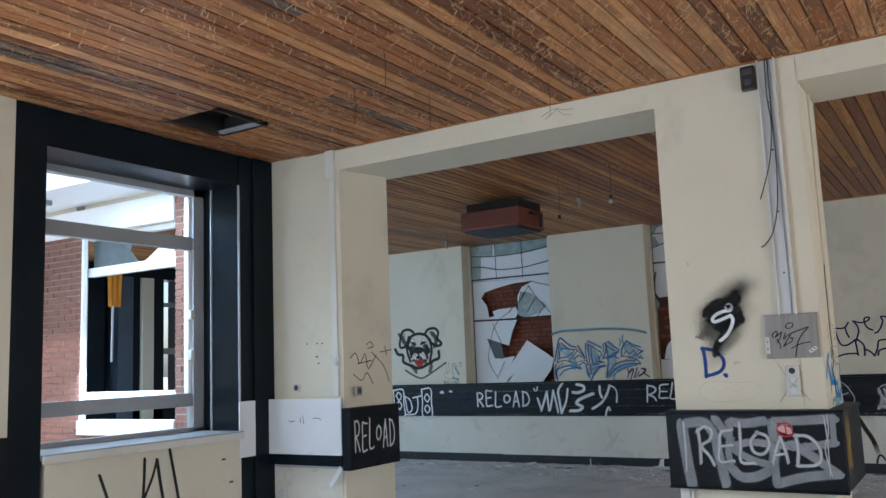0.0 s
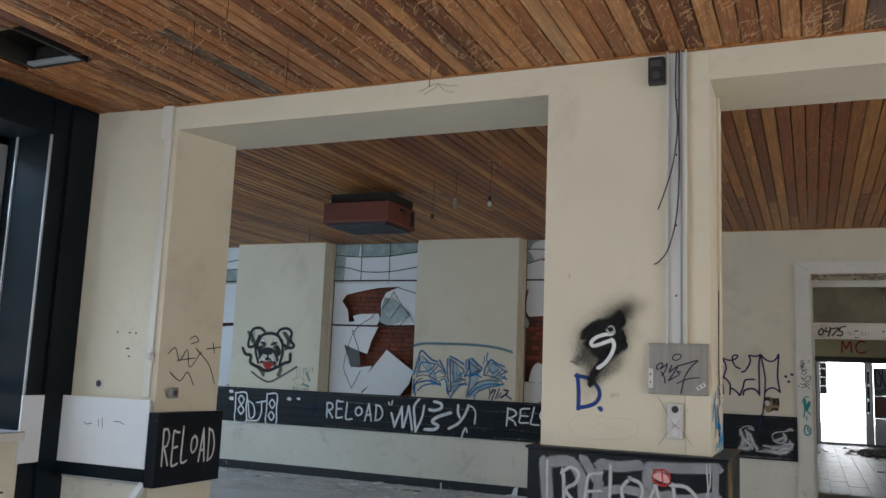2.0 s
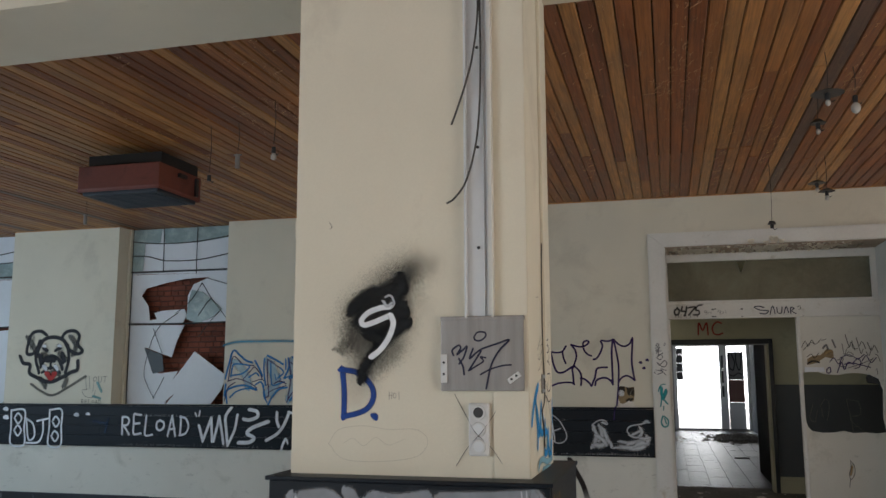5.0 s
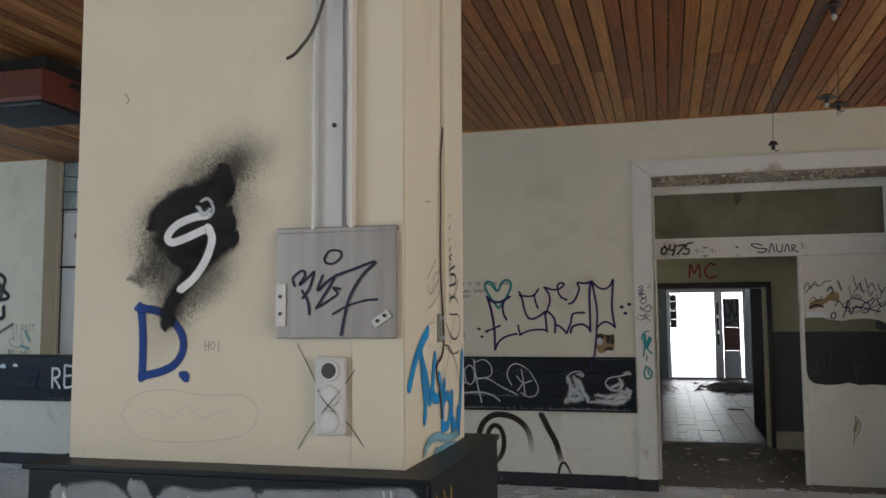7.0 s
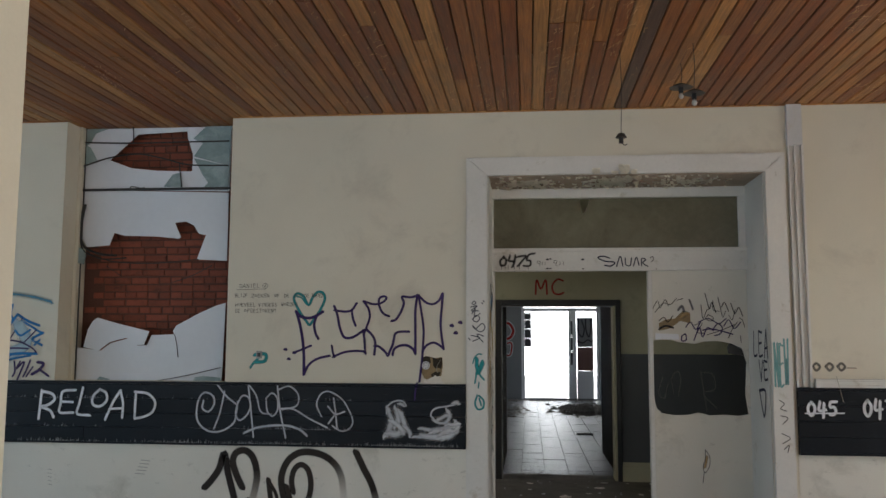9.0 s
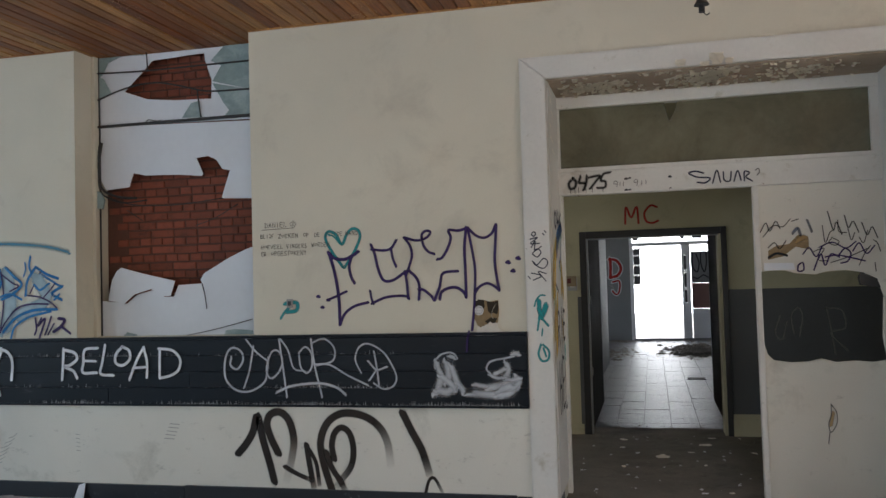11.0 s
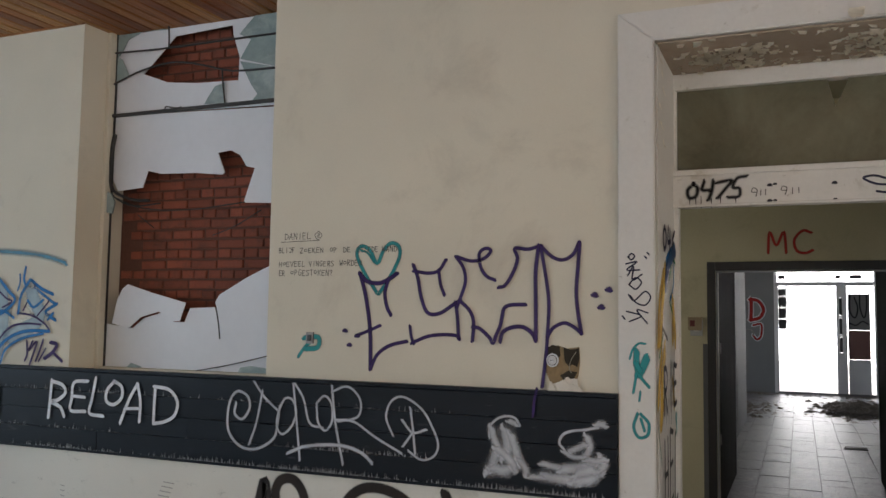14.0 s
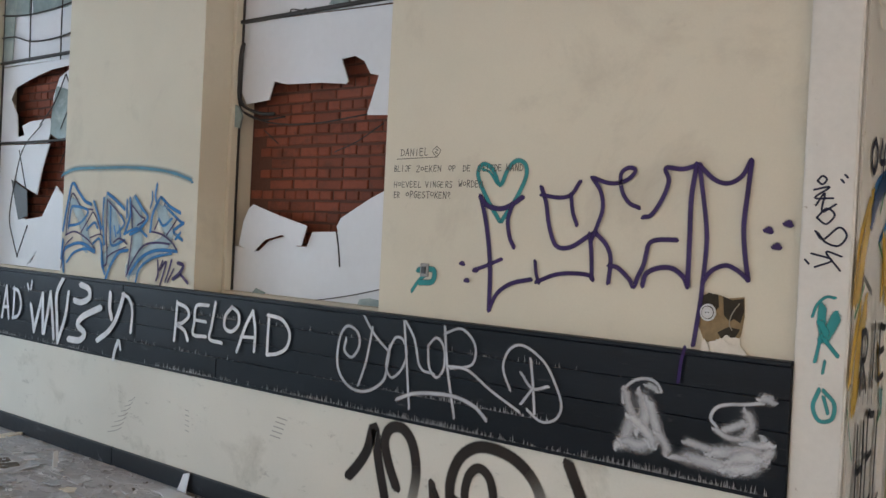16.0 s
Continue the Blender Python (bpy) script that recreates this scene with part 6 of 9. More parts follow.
for x, y, turn, wide in ((-3.65, 11.10, .12, .15), (-3.58, 11.03, -.35, .16)):
    bm = bmesh.new()
    slab(bm, [(-wide, -.035), (wide * .7, -.045), (wide, .02), (-wide * .8, .035)], lambda u, v, d: (u, v, d), .009)
    o = tagged(part("board_offcut", bm, WHITE_BOARD, None), "pale broken board strip lying by the skirting", "debris", "plaster chips on the floor")
    o.location, o.rotation_euler = (x, y, .012), (.06, .03, turn)
bm = bmesh.new()
tube(bm, [(-3.75, 11.19, .004), (-3.55, 11.175, .012), (-3.35, 11.185, .004), (-3.15, 11.17, .010), (-3.02, 11.18, .004)], .0035, 6)
tagged(part("floor_cable", bm, CABLE, None, smooth=True), "thin dark cable lying along the skirting", "cable")
bm = bmesh.new()
tube(bm, [(-.05, 0, .012), (-.01, .012, .03), (.03, -.008, .024), (.06, .01, .012)], .011, 7)
tagged(part("plastic_scrap", bm, surface("faded_red_plastic", (.55, .10, .06), .5), None, smooth=True), "crumpled faded red plastic scrap on the floor", "debris").location = (-3.0, 11.12, 0)
bm = bmesh.new()
block(bm, (-.055, -.03, .001), (.05, .03, .028), .010)
block(bm, (-.02, -.028, .026), (.06, .02, .046), .008)
tagged(part("crushed_can", bm, surface("green_enamel", (.03, .26, .10), .35, tone=.3, stain=(.45, .47, .45), stain_amount=(.55, .62), stain_scale=22), None), "crushed green drink can on the floor", "can").location = (-2.24, 11.1, 0)

# ---- graffiti: strokes of paint lying on the surfaces ----
WHITE_SPRAY = spray("white_spray_paint", (.72, .74, .77), .35, .3, .95)
WHITE_THIN = spray("thin_white_spray", (.60, .62, .66), .8, .5, .72)
WHITE_SOFT = spray("soft_white_spray", (.66, .68, .71), 1.0, .9, .62)
GREY_SOFT = spray("grey_wash_paint", (.30, .32, .35), .4, .5, .75)
GREY_SPRAY = spray("grey_spray_paint", (.12, .115, .10), .6, .4, .75)
GREY_HAZE = spray("grey_haze_paint", (.10, .10, .10), 1.0, .6, .5)
BLACK_SPRAY = spray("black_spray_paint", (.020, .021, .026), .5, .3, .97)
BLACK_SOFT = spray("soft_black_spray", (.012, .012, .012), .9, .4, .95)
BLOT_SPRAY = spray("black_blot_paint", (.006, .006, .008), .65, .5, 1.0)
MIST_SPRAY = spray("black_overspray_mist", (.02, .02, .02), 1.0, 1.3, .55, fade=.5)
BROWN_SPRAY = spray("brown_black_spray", (.024, .018, .016), .35, .25, .96)
FADE_SPRAY = spray("fading_brown_spray", (.030, .022, .018), .35, .3, .95, fade=.35)
BLUE_SPRAY = spray("blue_spray_paint", (.012, .16, .40), .45, .3, .92)
BLUE_DULL = spray("dull_blue_spray", (.03, .07, .16), .6, .4, .7)
BLUE_HAZE = spray("blue_haze_paint", (.06, .27, .40), .9, .5, .65)
COBALT_SPRAY = spray("cobalt_spray_paint", (.012, .055, .26), .4, .3, .96)
CYAN_SPRAY = spray("bright_blue_spray", (.010, .24, .56), .45, .3, .95)
CYAN_PALE = spray("pale_blue_spray", (.20, .45, .58), .6, .4, .8)
VIOLET_SPRAY = spray("violet_spray_paint", (.040, .020, .10), .45, .25, .95)
TEAL_SPRAY = spray("teal_spray_paint", (.02, .25, .26), .5, .35, .88)
TEAL_PALE = spray("pale_teal_marker", (.18, .42, .42), .5, .4, .7)
PALE_FILL = spray("pale_blue_filling", (.42, .60, .70), .7, .5, .6)
RED_SPRAY = spray("red_spray_paint", (.42, .035, .03), .4, .3, .9)
RED_PALE = spray("pale_red_smear", (.5, .15, .12), .9, .5, .5)
PINK_SPRAY = spray("pink_spray_paint", (.62, .36, .36), .4, .3, .9)
YELLOW_SPRAY = spray("yellow_spray_paint", (.68, .44, .07), .8, .6, .75)
GREEN_SPRAY = spray("green_marker", (.04, .25, .12), .4, .3, .85)
OCHRE = spray("ochre_stain", (.45, .30, .14), .7, .4, .8)
HALL_CHALK = spray("pale_chalk", (.34, .34, .33), .7, .5, .55)
CHALK = spray("grey_chalk", (.22, .22, .22), .7, .5, .45)
MARKER = spray("blue_black_marker", (.020, .022, .050), .3, .2, .92)
MARKER_THIN = spray("thin_dark_marker", (.035, .035, .05), .5, .3, .85)
PENCIL = spray("grey_pencil", (.16, .15, .14), .6, .6, .6)
NOTE_PENCIL = spray("dark_note_pencil", (.10, .095, .09), .5, .5, .8)
PENCIL_FAINT = spray("faint_pencil", (.34, .32, .27), .6, .6, .22)

# surfaces: a name's first letter says which axis it faces; each maps (across, up, lift) to a place
NORTH = lambda u, v, d: (u, NW - .004 - d, v)
BANDF = lambda u, v, d: (u, NW - .0535 - d, v)
PIER = lambda u, v, d: (u, PF - .002 - d, v)
PIERSIDE = lambda u, v, d: (-.778 + d, u, v)
BOXF = lambda u, v, d: (u, 5.275 - d, v)
BOXSIDE = lambda u, v, d: (-.698 + d, u, v)
BOXW = lambda u, v, d: (-4.188 + d, u, v)
APRON = lambda u, v, d: (WEST + .0145 + d, u, v)
CASING = lambda u, v, d: (u, NW - .032 - d, v)
REVEAL = lambda u, v, d: (DL + .010 + d, u, v)
REVEALE = lambda u, v, d: (DR - .010 - d, u, v)
TBAR = lambda u, v, d: (u, TY - .047 - d, v)
PANEL = lambda u, v, d: (u, TY - .008 - d, v)
HALL = lambda u, v, d: (u, HN - .009 - d, v)
PLATE = lambda u, v, d: (u, PF - .024 - d, v)
PIERW = lambda u, v, d: (-4.318 + .115 * (u - PF) / (5.87 - PF) + .002 + d, u, v)
CORNERB = lambda u, v, d: (u, PF - .0765 - d, v)
CORREND = lambda u, v, d: (u, CEND - .004 - d, v)
EXITPANEL = lambda u, v, d: (u, CEND + .017 - d, v)

TAGS = []
SQUARES = [(0.155, 2.142, 0.02), (0.179, 2.146, 0.014), (0.154, 2.065, 0.02), (0.178, 2.066, 0.014), (0.442, 2.14, 0.02), (0.444, 2.061, 0.014)]   # small black squares on the transom bar


def graffiti(name, label):
    TAGS.append({"name": name, "label": label, "pieces": [], "count": 0})
    return TAGS[-1]


def stroke(g, place, material, width, *pts, sheet=None, name="stroke"):
    """One pull of the can or pen along a smooth line, with round ends."""
    bm = sheet
    if bm is None:
        bm = bmesh.new()
        g["pieces"].append((name, material, bm))
    uvl = bm.loops.layers.uv.verify()
    line = [Vector((u, v, 0)) for u, v in pts]
    line = smooth_path(line, 5) if len(line) > 2 else [line[0].lerp(line[1], k / 4) for k in range(5)]
    lift = .00025 * (g["count"] % 40)
    g["count"] += 1
    r = width / 2
    rows = []
    a, b = (line[0] - line[1]).normalized(), (line[-1] - line[-2]).normalized()
    ends = [(1.0, 0.12), (0.85, 0.53), (0.5, 0.87)]
    full = [(line[0] + a * r * c, s) for c, s in ends] + [(q, 1.0) for q in line] + [(line[-1] + b * r * c, s) for c, s in reversed(ends)]
    n = len(full)
    for i, (q, s) in enumerate(full):
        d = full[min(i + 1, n - 1)][0] - full[max(i - 1, 0)][0]
        side = Vector((-d.y, d.x, 0)).normalized() * r
        rows.append([bm.verts.new(place(q.x + e * s * side.x, q.y + e * s * side.y, lift)) for e in (-1, 0, 1)])
    for i in range(n - 1):
        for k in range(2):
            f = bm.faces.new((rows[i][k], rows[i][k + 1], rows[i + 1][k + 1], rows[i + 1][k]))
            # across the stroke u runs -1 to 1; at the round ends it grows again
            e0, e1 = (0 if full[i][1] == 1 else ends_u(full[i][1])), (0 if full[i + 1][1] == 1 else ends_u(full[i + 1][1]))
            us = [(-1 if k == 0 else 0), (0 if k == 0 else 1)]
            vals = [(us[0], e0), (us[1], e0), (us[1], e1), (us[0], e1)]
            for loop, (u, e), v in zip(f.loops, vals, (i, i, i + 1, i + 1)):
                loop[uvl].uv = (math.copysign(max(abs(u), e), u if u else 1) if u else e, v / (n - 1))


def ends_u(s):
    return {0.12: 1.0, 0.53: 0.85, 0.87: 0.5}[s]


GLYPH = {}
GLYPH["R"] = [[(.1, 0), (.08, .5), (.05, 1)], [(.05, .97), (.5, 1), (.8, .8), (.6, .55), (.12, .5)], [(.2, .5), (.5, .3), (.85, 0)]]
GLYPH["E"] = [[(.85, .97), (.5, .98), (.1, 1), (.08, .55), (.1, .05), (.5, .02), (.85, .06)], [(.1, .52), (.7, .56)]]
GLYPH["L"] = [[(.18, 1.0), (.12, .5), (.1, .05), (.5, .0), (.85, .05)]]
GLYPH["O"] = [[(.5, .92), (.15, .75), (.12, .35), (.45, .18), (.85, .4), (.85, .75), (.5, .92)]]
GLYPH["A"] = [[(.05, 0), (.3, .55), (.52, 1)], [(.52, 1), (.68, .5), (.85, 0)], [(.2, .33), (.78, .36)]]
GLYPH["D"] = [[(.12, 1), (.14, .5), (.12, .02)], [(.05, .98), (.6, .9), (.95, .5), (.7, .12), (.1, .0)]]
GLYPH["M"] = [[(.05, 0), (.12, 1), (.45, .35), (.8, 1), (.92, 0)]]
GLYPH["C"] = [[(.9, .9), (.5, 1), (.1, .6), (.2, .12), (.6, 0), (.95, .12)]]
GLYPH["0"] = [[(.5, 1), (.15, .7), (.15, .3), (.5, 0), (.85, .3), (.85, .7), (.5, 1)]]
GLYPH["4"] = [[(.25, 1), (.12, .4), (.85, .45)], [(.7, .9), (.65, .5), (.6, -.1)]]
GLYPH["7"] = [[(.1, .95), (.5, .93), (.9, 1), (.6, .5), (.4, 0)]]
GLYPH["5"] = [[(.9, 1), (.25, .95), (.2, .6), (.6, .6), (.8, .3), (.5, .02), (.12, .05)]]
GLYPH["6"] = [[(.8, 1), (.3, .7), (.15, .3), (.5, 0), (.8, .25), (.5, .48), (.2, .3)]]
GLYPH["9"] = [[(.8, .7), (.5, .55), (.2, .75), (.5, 1), (.8, .8), (.75, .4), (.6, 0)]]
GLYPH["1"] = [[(.45, 1), (.5, .5), (.48, 0)]]
GLYPH["J"] = [[(.2, .95), (.9, 1), (.85, .3), (.5, .05), (.15, .3)]]
GLYPH["U"] = [[(.1, 1), (.12, .3), (.5, 0), (.88, .3), (.9, 1)]]
GLYPH["T"] = [[(.05, .97), (.95, 1)], [(.5, .98), (.48, .5), (.5, 0)]]
GLYPH["H"] = [[(.12, 1), (.12, .5), (.1, 0)], [(.85, 1), (.85, .5), (.82, 0)], [(.12, .5), (.85, .52)]]
GLYPH["I"] = [[(.5, 1), (.48, .5), (.5, 0)]]
GLYPH["S"] = [[(.85, .92), (.4, 1), (.15, .75), (.5, .52), (.85, .28), (.5, 0), (.12, .08)]]
GLYPH["V"] = [[(.05, 1), (.25, .5), (.48, 0)], [(.48, 0), (.7, .5), (.92, 1)]]
GLYPH["N"] = [[(.1, 0), (.12, .5), (.12, 1)], [(.12, 1), (.5, .5), (.85, 0)], [(.85, 0), (.87, .5), (.88, 1)]]
GLYPH["W"] = [[(.05, 1), (.25, .05), (.5, .6), (.72, .05), (.95, 1)]]
GLYPH["P"] = [[(.12, 0), (.12, .5), (.1, 1)], [(.1, .97), (.6, .98), (.82, .76), (.5, .52), (.12, .5)]]

GLYPH["B"] = [[(.12, 1), (.12, .5), (.12, 0)], [(.12, .98), (.7, .95), (.65, .6), (.15, .52)], [(.15, .52), (.85, .4), (.8, .08), (.12, .0)]]
GLYPH["F"] = [[(.85, .98), (.4, 1), (.12, .98), (.12, .5), (.12, 0)], [(.12, .52), (.65, .54)]]
GLYPH["Z"] = [[(.1, .95), (.5, 1), (.9, .97), (.5, .5), (.1, .03), (.5, .0), (.9, .05)]]
GLYPH["K"] = [[(.12, 1), (.12, .5), (.1, 0)], [(.85, 1), (.45, .6), (.15, .48)], [(.3, .5), (.6, .25), (.9, 0)]]
GLYPH["G"] = [[(.85, .9), (.45, 1), (.12, .6), (.2, .12), (.6, 0), (.88, .2), (.88, .45), (.55, .45)]]
GLYPH["?"] = [[(.15, .8), (.45, 1), (.8, .8), (.5, .5), (.45, .28)], [(.44, .05), (.46, .02)]]


def lettering(g, place, material, width, text, corner, wide, high):
    """Hand-drawn capitals along a line from the lower corner."""
    rnd = random.Random(len(text) * 7 + int(abs(corner[0]) * 100))
    step = wide / len(text)
    for i, ch in enumerate(text):
        lean, dz, sc = rnd.uniform(-.06, .06), rnd.uniform(-.04, .04) * high, rnd.uniform(.92, 1.06)
        small = .72 if ch == "O" and len(text) > 3 else 1.0
        sheet = bmesh.new()
        g["pieces"].append(("letter", material, sheet))
        for path in GLYPH[ch]:
            stroke(g, place, material, width, *[(corner[0] + step * (i + .06 + .82 * (u + lean * v)), corner[1] + dz + high * (sc * v * small + (1 - small) * .6)) for u, v in path], sheet=sheet)


g = graffiti("outline_graffiti", "violet outline lettering sprayed on the cream wall")
stroke(g, NORTH, VIOLET_SPRAY, 0.0294, (-1.802, 1.697), (-1.765, 1.57), (-1.738, 1.401), (-1.732, 1.213))
stroke(g, NORTH, VIOLET_SPRAY, 0.0245, (-1.732, 1.213), (-1.696, 1.283), (-1.628, 1.331), (-1.533, 1.355))
stroke(g, NORTH, VIOLET_SPRAY, 0.0294, (-1.802, 1.692), (-1.762, 1.656), (-1.695, 1.645), (-1.639, 1.665), (-1.593, 1.694))
stroke(g, NORTH, VIOLET_SPRAY, 0.0264, (-1.639, 1.665), (-1.658, 1.597), (-1.645, 1.526), (-1.623, 1.487))
stroke(g, NORTH, VIOLET_SPRAY, 0.0220, (-1.819, 1.377), (-1.755, 1.4), (-1.682, 1.431))
stroke(g, NORTH, VIOLET_SPRAY, 0.0212, (-1.515, 1.431), (-1.507, 1.38), (-1.492, 1.346))
stroke(g, NORTH, VIOLET_SPRAY, 0.0230, (-1.505, 1.347), (-1.414, 1.383), (-1.325, 1.393), (-1.262, 1.388), (-1.249, 1.374))
stroke(g, NORTH, VIOLET_SPRAY, 0.0253, (-1.501, 1.736), (-1.476, 1.672), (-1.457, 1.579), (-1.421, 1.5), (-1.356, 1.496), (-1.283, 1.54), (-1.247, 1.559))
stroke(g, NORTH, VIOLET_SPRAY, 0.0230, (-1.499, 1.706), (-1.419, 1.695), (-1.363, 1.707), (-1.326, 1.759))
stroke(g, NORTH, VIOLET_SPRAY, 0.0225, (-1.363, 1.707), (-1.352, 1.639), (-1.331, 1.588))
stroke(g, NORTH, VIOLET_SPRAY, 0.0242, (-1.271, 1.551), (-1.26, 1.474), (-1.254, 1.38))
stroke(g, NORTH, VIOLET_SPRAY, 0.0225, (-1.272, 1.775), (-1.232, 1.719), (-1.221, 1.653), (-1.241, 1.586), (-1.263, 1.529))
stroke(g, NORTH, VIOLET_SPRAY, 0.0225, (-1.267, 1.775), (-1.197, 1.753), (-1.138, 1.759), (-1.1, 1.785), (-1.094, 1.807), (-1.125, 1.811), (-1.151, 1.785), (-1.141, 1.72), (-1.11, 1.677), (-1.07, 1.66))
stroke(g, NORTH, VIOLET_SPRAY, 0.0242, (-1.239, 1.552), (-1.196, 1.51), (-1.176, 1.456), (-1.181, 1.367))
stroke(g, NORTH, VIOLET_SPRAY, 0.0242, (-1.18, 1.433), (-1.143, 1.425), (-1.094, 1.384), (-1.076, 1.357), (-1.06, 1.397), (-1.04, 1.441), (-1.031, 1.485), (-1.021, 1.524), (-0.989, 1.54), (-0.916, 1.543))
stroke(g, NORTH, VIOLET_SPRAY, 0.0258, (-1.04, 1.366), (-1.027, 1.41), (-0.983, 1.434), (-0.928, 1.437), (-0.883, 1.409), (-0.864, 1.375))
stroke(g, NORTH, VIOLET_SPRAY, 0.0237, (-1.05, 1.624), (-1.016, 1.635), (-0.975, 1.7), (-0.956, 1.763), (-0.97, 1.81), (-0.904, 1.805), (-0.841, 1.821))
stroke(g, NORTH, VIOLET_SPRAY, 0.0252, (-0.852, 1.821), (-0.866, 1.701), (-0.865, 1.555), (-0.864, 1.379))
stroke(g, NORTH, VIOLET_SPRAY, 0.0226, (-0.841, 1.814), (-0.811, 1.64), (-0.801, 1.537), (-0.808, 1.393), (-0.814, 1.31), (-0.831, 1.164))
stroke(g, NORTH, VIOLET_SPRAY, 0.0226, (-0.837, 1.814), (-0.786, 1.767), (-0.734, 1.752), (-0.686, 1.778), (-0.659, 1.832))
stroke(g, NORTH, VIOLET_SPRAY, 0.0240, (-0.655, 1.832), (-0.663, 1.722), (-0.671, 1.603), (-0.662, 1.503), (-0.647, 1.414))
stroke(g, NORTH, VIOLET_SPRAY, 0.0225, (-0.808, 1.393), (-0.779, 1.436), (-0.729, 1.459), (-0.688, 1.445), (-0.647, 1.414))
stroke(g, NORTH, VIOLET_SPRAY, 0.0275, (-1.885, 1.403), (-1.876, 1.402))
stroke(g, NORTH, VIOLET_SPRAY, 0.0269, (-1.814, 1.377), (-1.805, 1.377))
stroke(g, NORTH, VIOLET_SPRAY, 0.0270, (-1.857, 1.33), (-1.848, 1.33))
stroke(g, NORTH, VIOLET_SPRAY, 0.0351, (-0.588, 1.591), (-0.582, 1.59))
stroke(g, NORTH, VIOLET_SPRAY, 0.0351, (-0.523, 1.615), (-0.517, 1.614))
stroke(g, NORTH, VIOLET_SPRAY, 0.0351, (-0.558, 1.535), (-0.552, 1.535))
stroke(g, BANDF, VIOLET_SPRAY, 0.0184, (-0.842, 1.156), (-0.854, 1.103), (-0.86, 1.03))

g = graffiti("heart_graffiti", "teal heart outline sprayed on the wall")
stroke(g, NORTH, TEAL_SPRAY, 0.0270, (-1.7, 1.592), (-1.773, 1.692), (-1.823, 1.79), (-1.799, 1.836), (-1.748, 1.814), (-1.706, 1.746), (-1.67, 1.813), (-1.63, 1.848), (-1.588, 1.835), (-1.579, 1.783), (-1.621, 1.693), (-1.691, 1.592))
stroke(g, NORTH, TEAL_SPRAY, 0.0144, (-1.724, 1.753), (-1.762, 1.801), (-1.8, 1.814))
stroke(g, NORTH, TEAL_SPRAY, 0.0234, (-2.159, 1.261), (-2.122, 1.31), (-2.091, 1.335))
stroke(g, NORTH, TEAL_SPRAY, 0.0364, (-2.125, 1.359), (-2.041, 1.364), (-2.044, 1.312), (-2.115, 1.302))

g = graffiti("number_graffiti", "fading dark brown looping lettering on the lower wall")
stroke(g, NORTH, BROWN_SPRAY, 0.0646, (-2.231, 0.161), (-2.262, 0.281), (-2.312, 0.452), (-2.347, 0.604), (-2.383, 0.489), (-2.435, 0.408), (-2.491, 0.345))
stroke(g, NORTH, FADE_SPRAY, 0.0646, (-2.198, 0.351), (-2.25, 0.453), (-2.277, 0.548), (-2.246, 0.613), (-2.175, 0.625), (-2.115, 0.569), (-2.084, 0.455), (-2.095, 0.342), (-2.14, 0.171))
stroke(g, NORTH, FADE_SPRAY, 0.0380, (-2.15, 0.261), (-2.069, 0.218), (-1.96, 0.175))
stroke(g, NORTH, FADE_SPRAY, 0.0494, (-1.991, 0.408), (-1.974, 0.288), (-1.945, 0.131))
stroke(g, NORTH, FADE_SPRAY, 0.0338, (-1.972, 0.378), (-1.925, 0.289), (-1.905, 0.147))
stroke(g, NORTH, FADE_SPRAY, 0.0629, (-1.817, 0.112), (-1.876, 0.309), (-1.889, 0.44), (-1.838, 0.56), (-1.736, 0.621), (-1.598, 0.611), (-1.489, 0.549), (-1.426, 0.447), (-1.403, 0.293))
stroke(g, NORTH, FADE_SPRAY, 0.0525, (-1.796, 0.322), (-1.81, 0.411), (-1.788, 0.493), (-1.739, 0.528), (-1.684, 0.491), (-1.659, 0.388), (-1.678, 0.276), (-1.751, 0.181), (-1.789, 0.135))
stroke(g, NORTH, FADE_SPRAY, 0.0488, (-1.851, 0.365), (-1.813, 0.261), (-1.759, 0.181), (-1.721, 0.115))
stroke(g, NORTH, FADE_SPRAY, 0.0620, (-1.313, 0.628), (-1.251, 0.505), (-1.189, 0.389), (-1.144, 0.241))
stroke(g, NORTH, FADE_SPRAY, 0.0252, (-1.171, 0.117), (-1.146, 0.197), (-1.108, 0.209), (-1.058, 0.121))

g = graffiti("tag_reload", "white hand-sprayed RELOAD on the black band")
stroke(g, BANDF, WHITE_SPRAY, 0.0256, (-3.831, 1.071), (-3.838, 0.957), (-3.846, 0.852))
stroke(g, BANDF, WHITE_SPRAY, 0.0264, (-3.830, 1.065), (-3.745, 1.046), (-3.721, 1.000), (-3.780, 0.956), (-3.832, 0.945), (-3.756, 0.917), (-3.722, 0.866))
stroke(g, BANDF, WHITE_SPRAY, 0.0248, (-3.551, 1.076), (-3.655, 1.064), (-3.668, 0.974), (-3.673, 0.903), (-3.563, 0.902))
stroke(g, BANDF, WHITE_SPRAY, 0.0217, (-3.669, 0.986), (-3.569, 0.983))
stroke(g, BANDF, WHITE_SPRAY, 0.0240, (-3.489, 1.096), (-3.514, 0.973), (-3.528, 0.894), (-3.426, 0.883))
stroke(g, BANDF, WHITE_SPRAY, 0.0248, (-3.350, 1.084), (-3.403, 1.030), (-3.403, 0.969), (-3.346, 0.953), (-3.293, 0.995), (-3.297, 1.055), (-3.350, 1.084))
stroke(g, BANDF, WHITE_SPRAY, 0.0240, (-3.297, 0.852), (-3.238, 0.985), (-3.181, 1.077))
stroke(g, BANDF, WHITE_SPRAY, 0.0232, (-3.181, 1.077), (-3.156, 0.979), (-3.158, 0.869))
stroke(g, BANDF, WHITE_SPRAY, 0.0210, (-3.266, 0.934), (-3.163, 0.940))
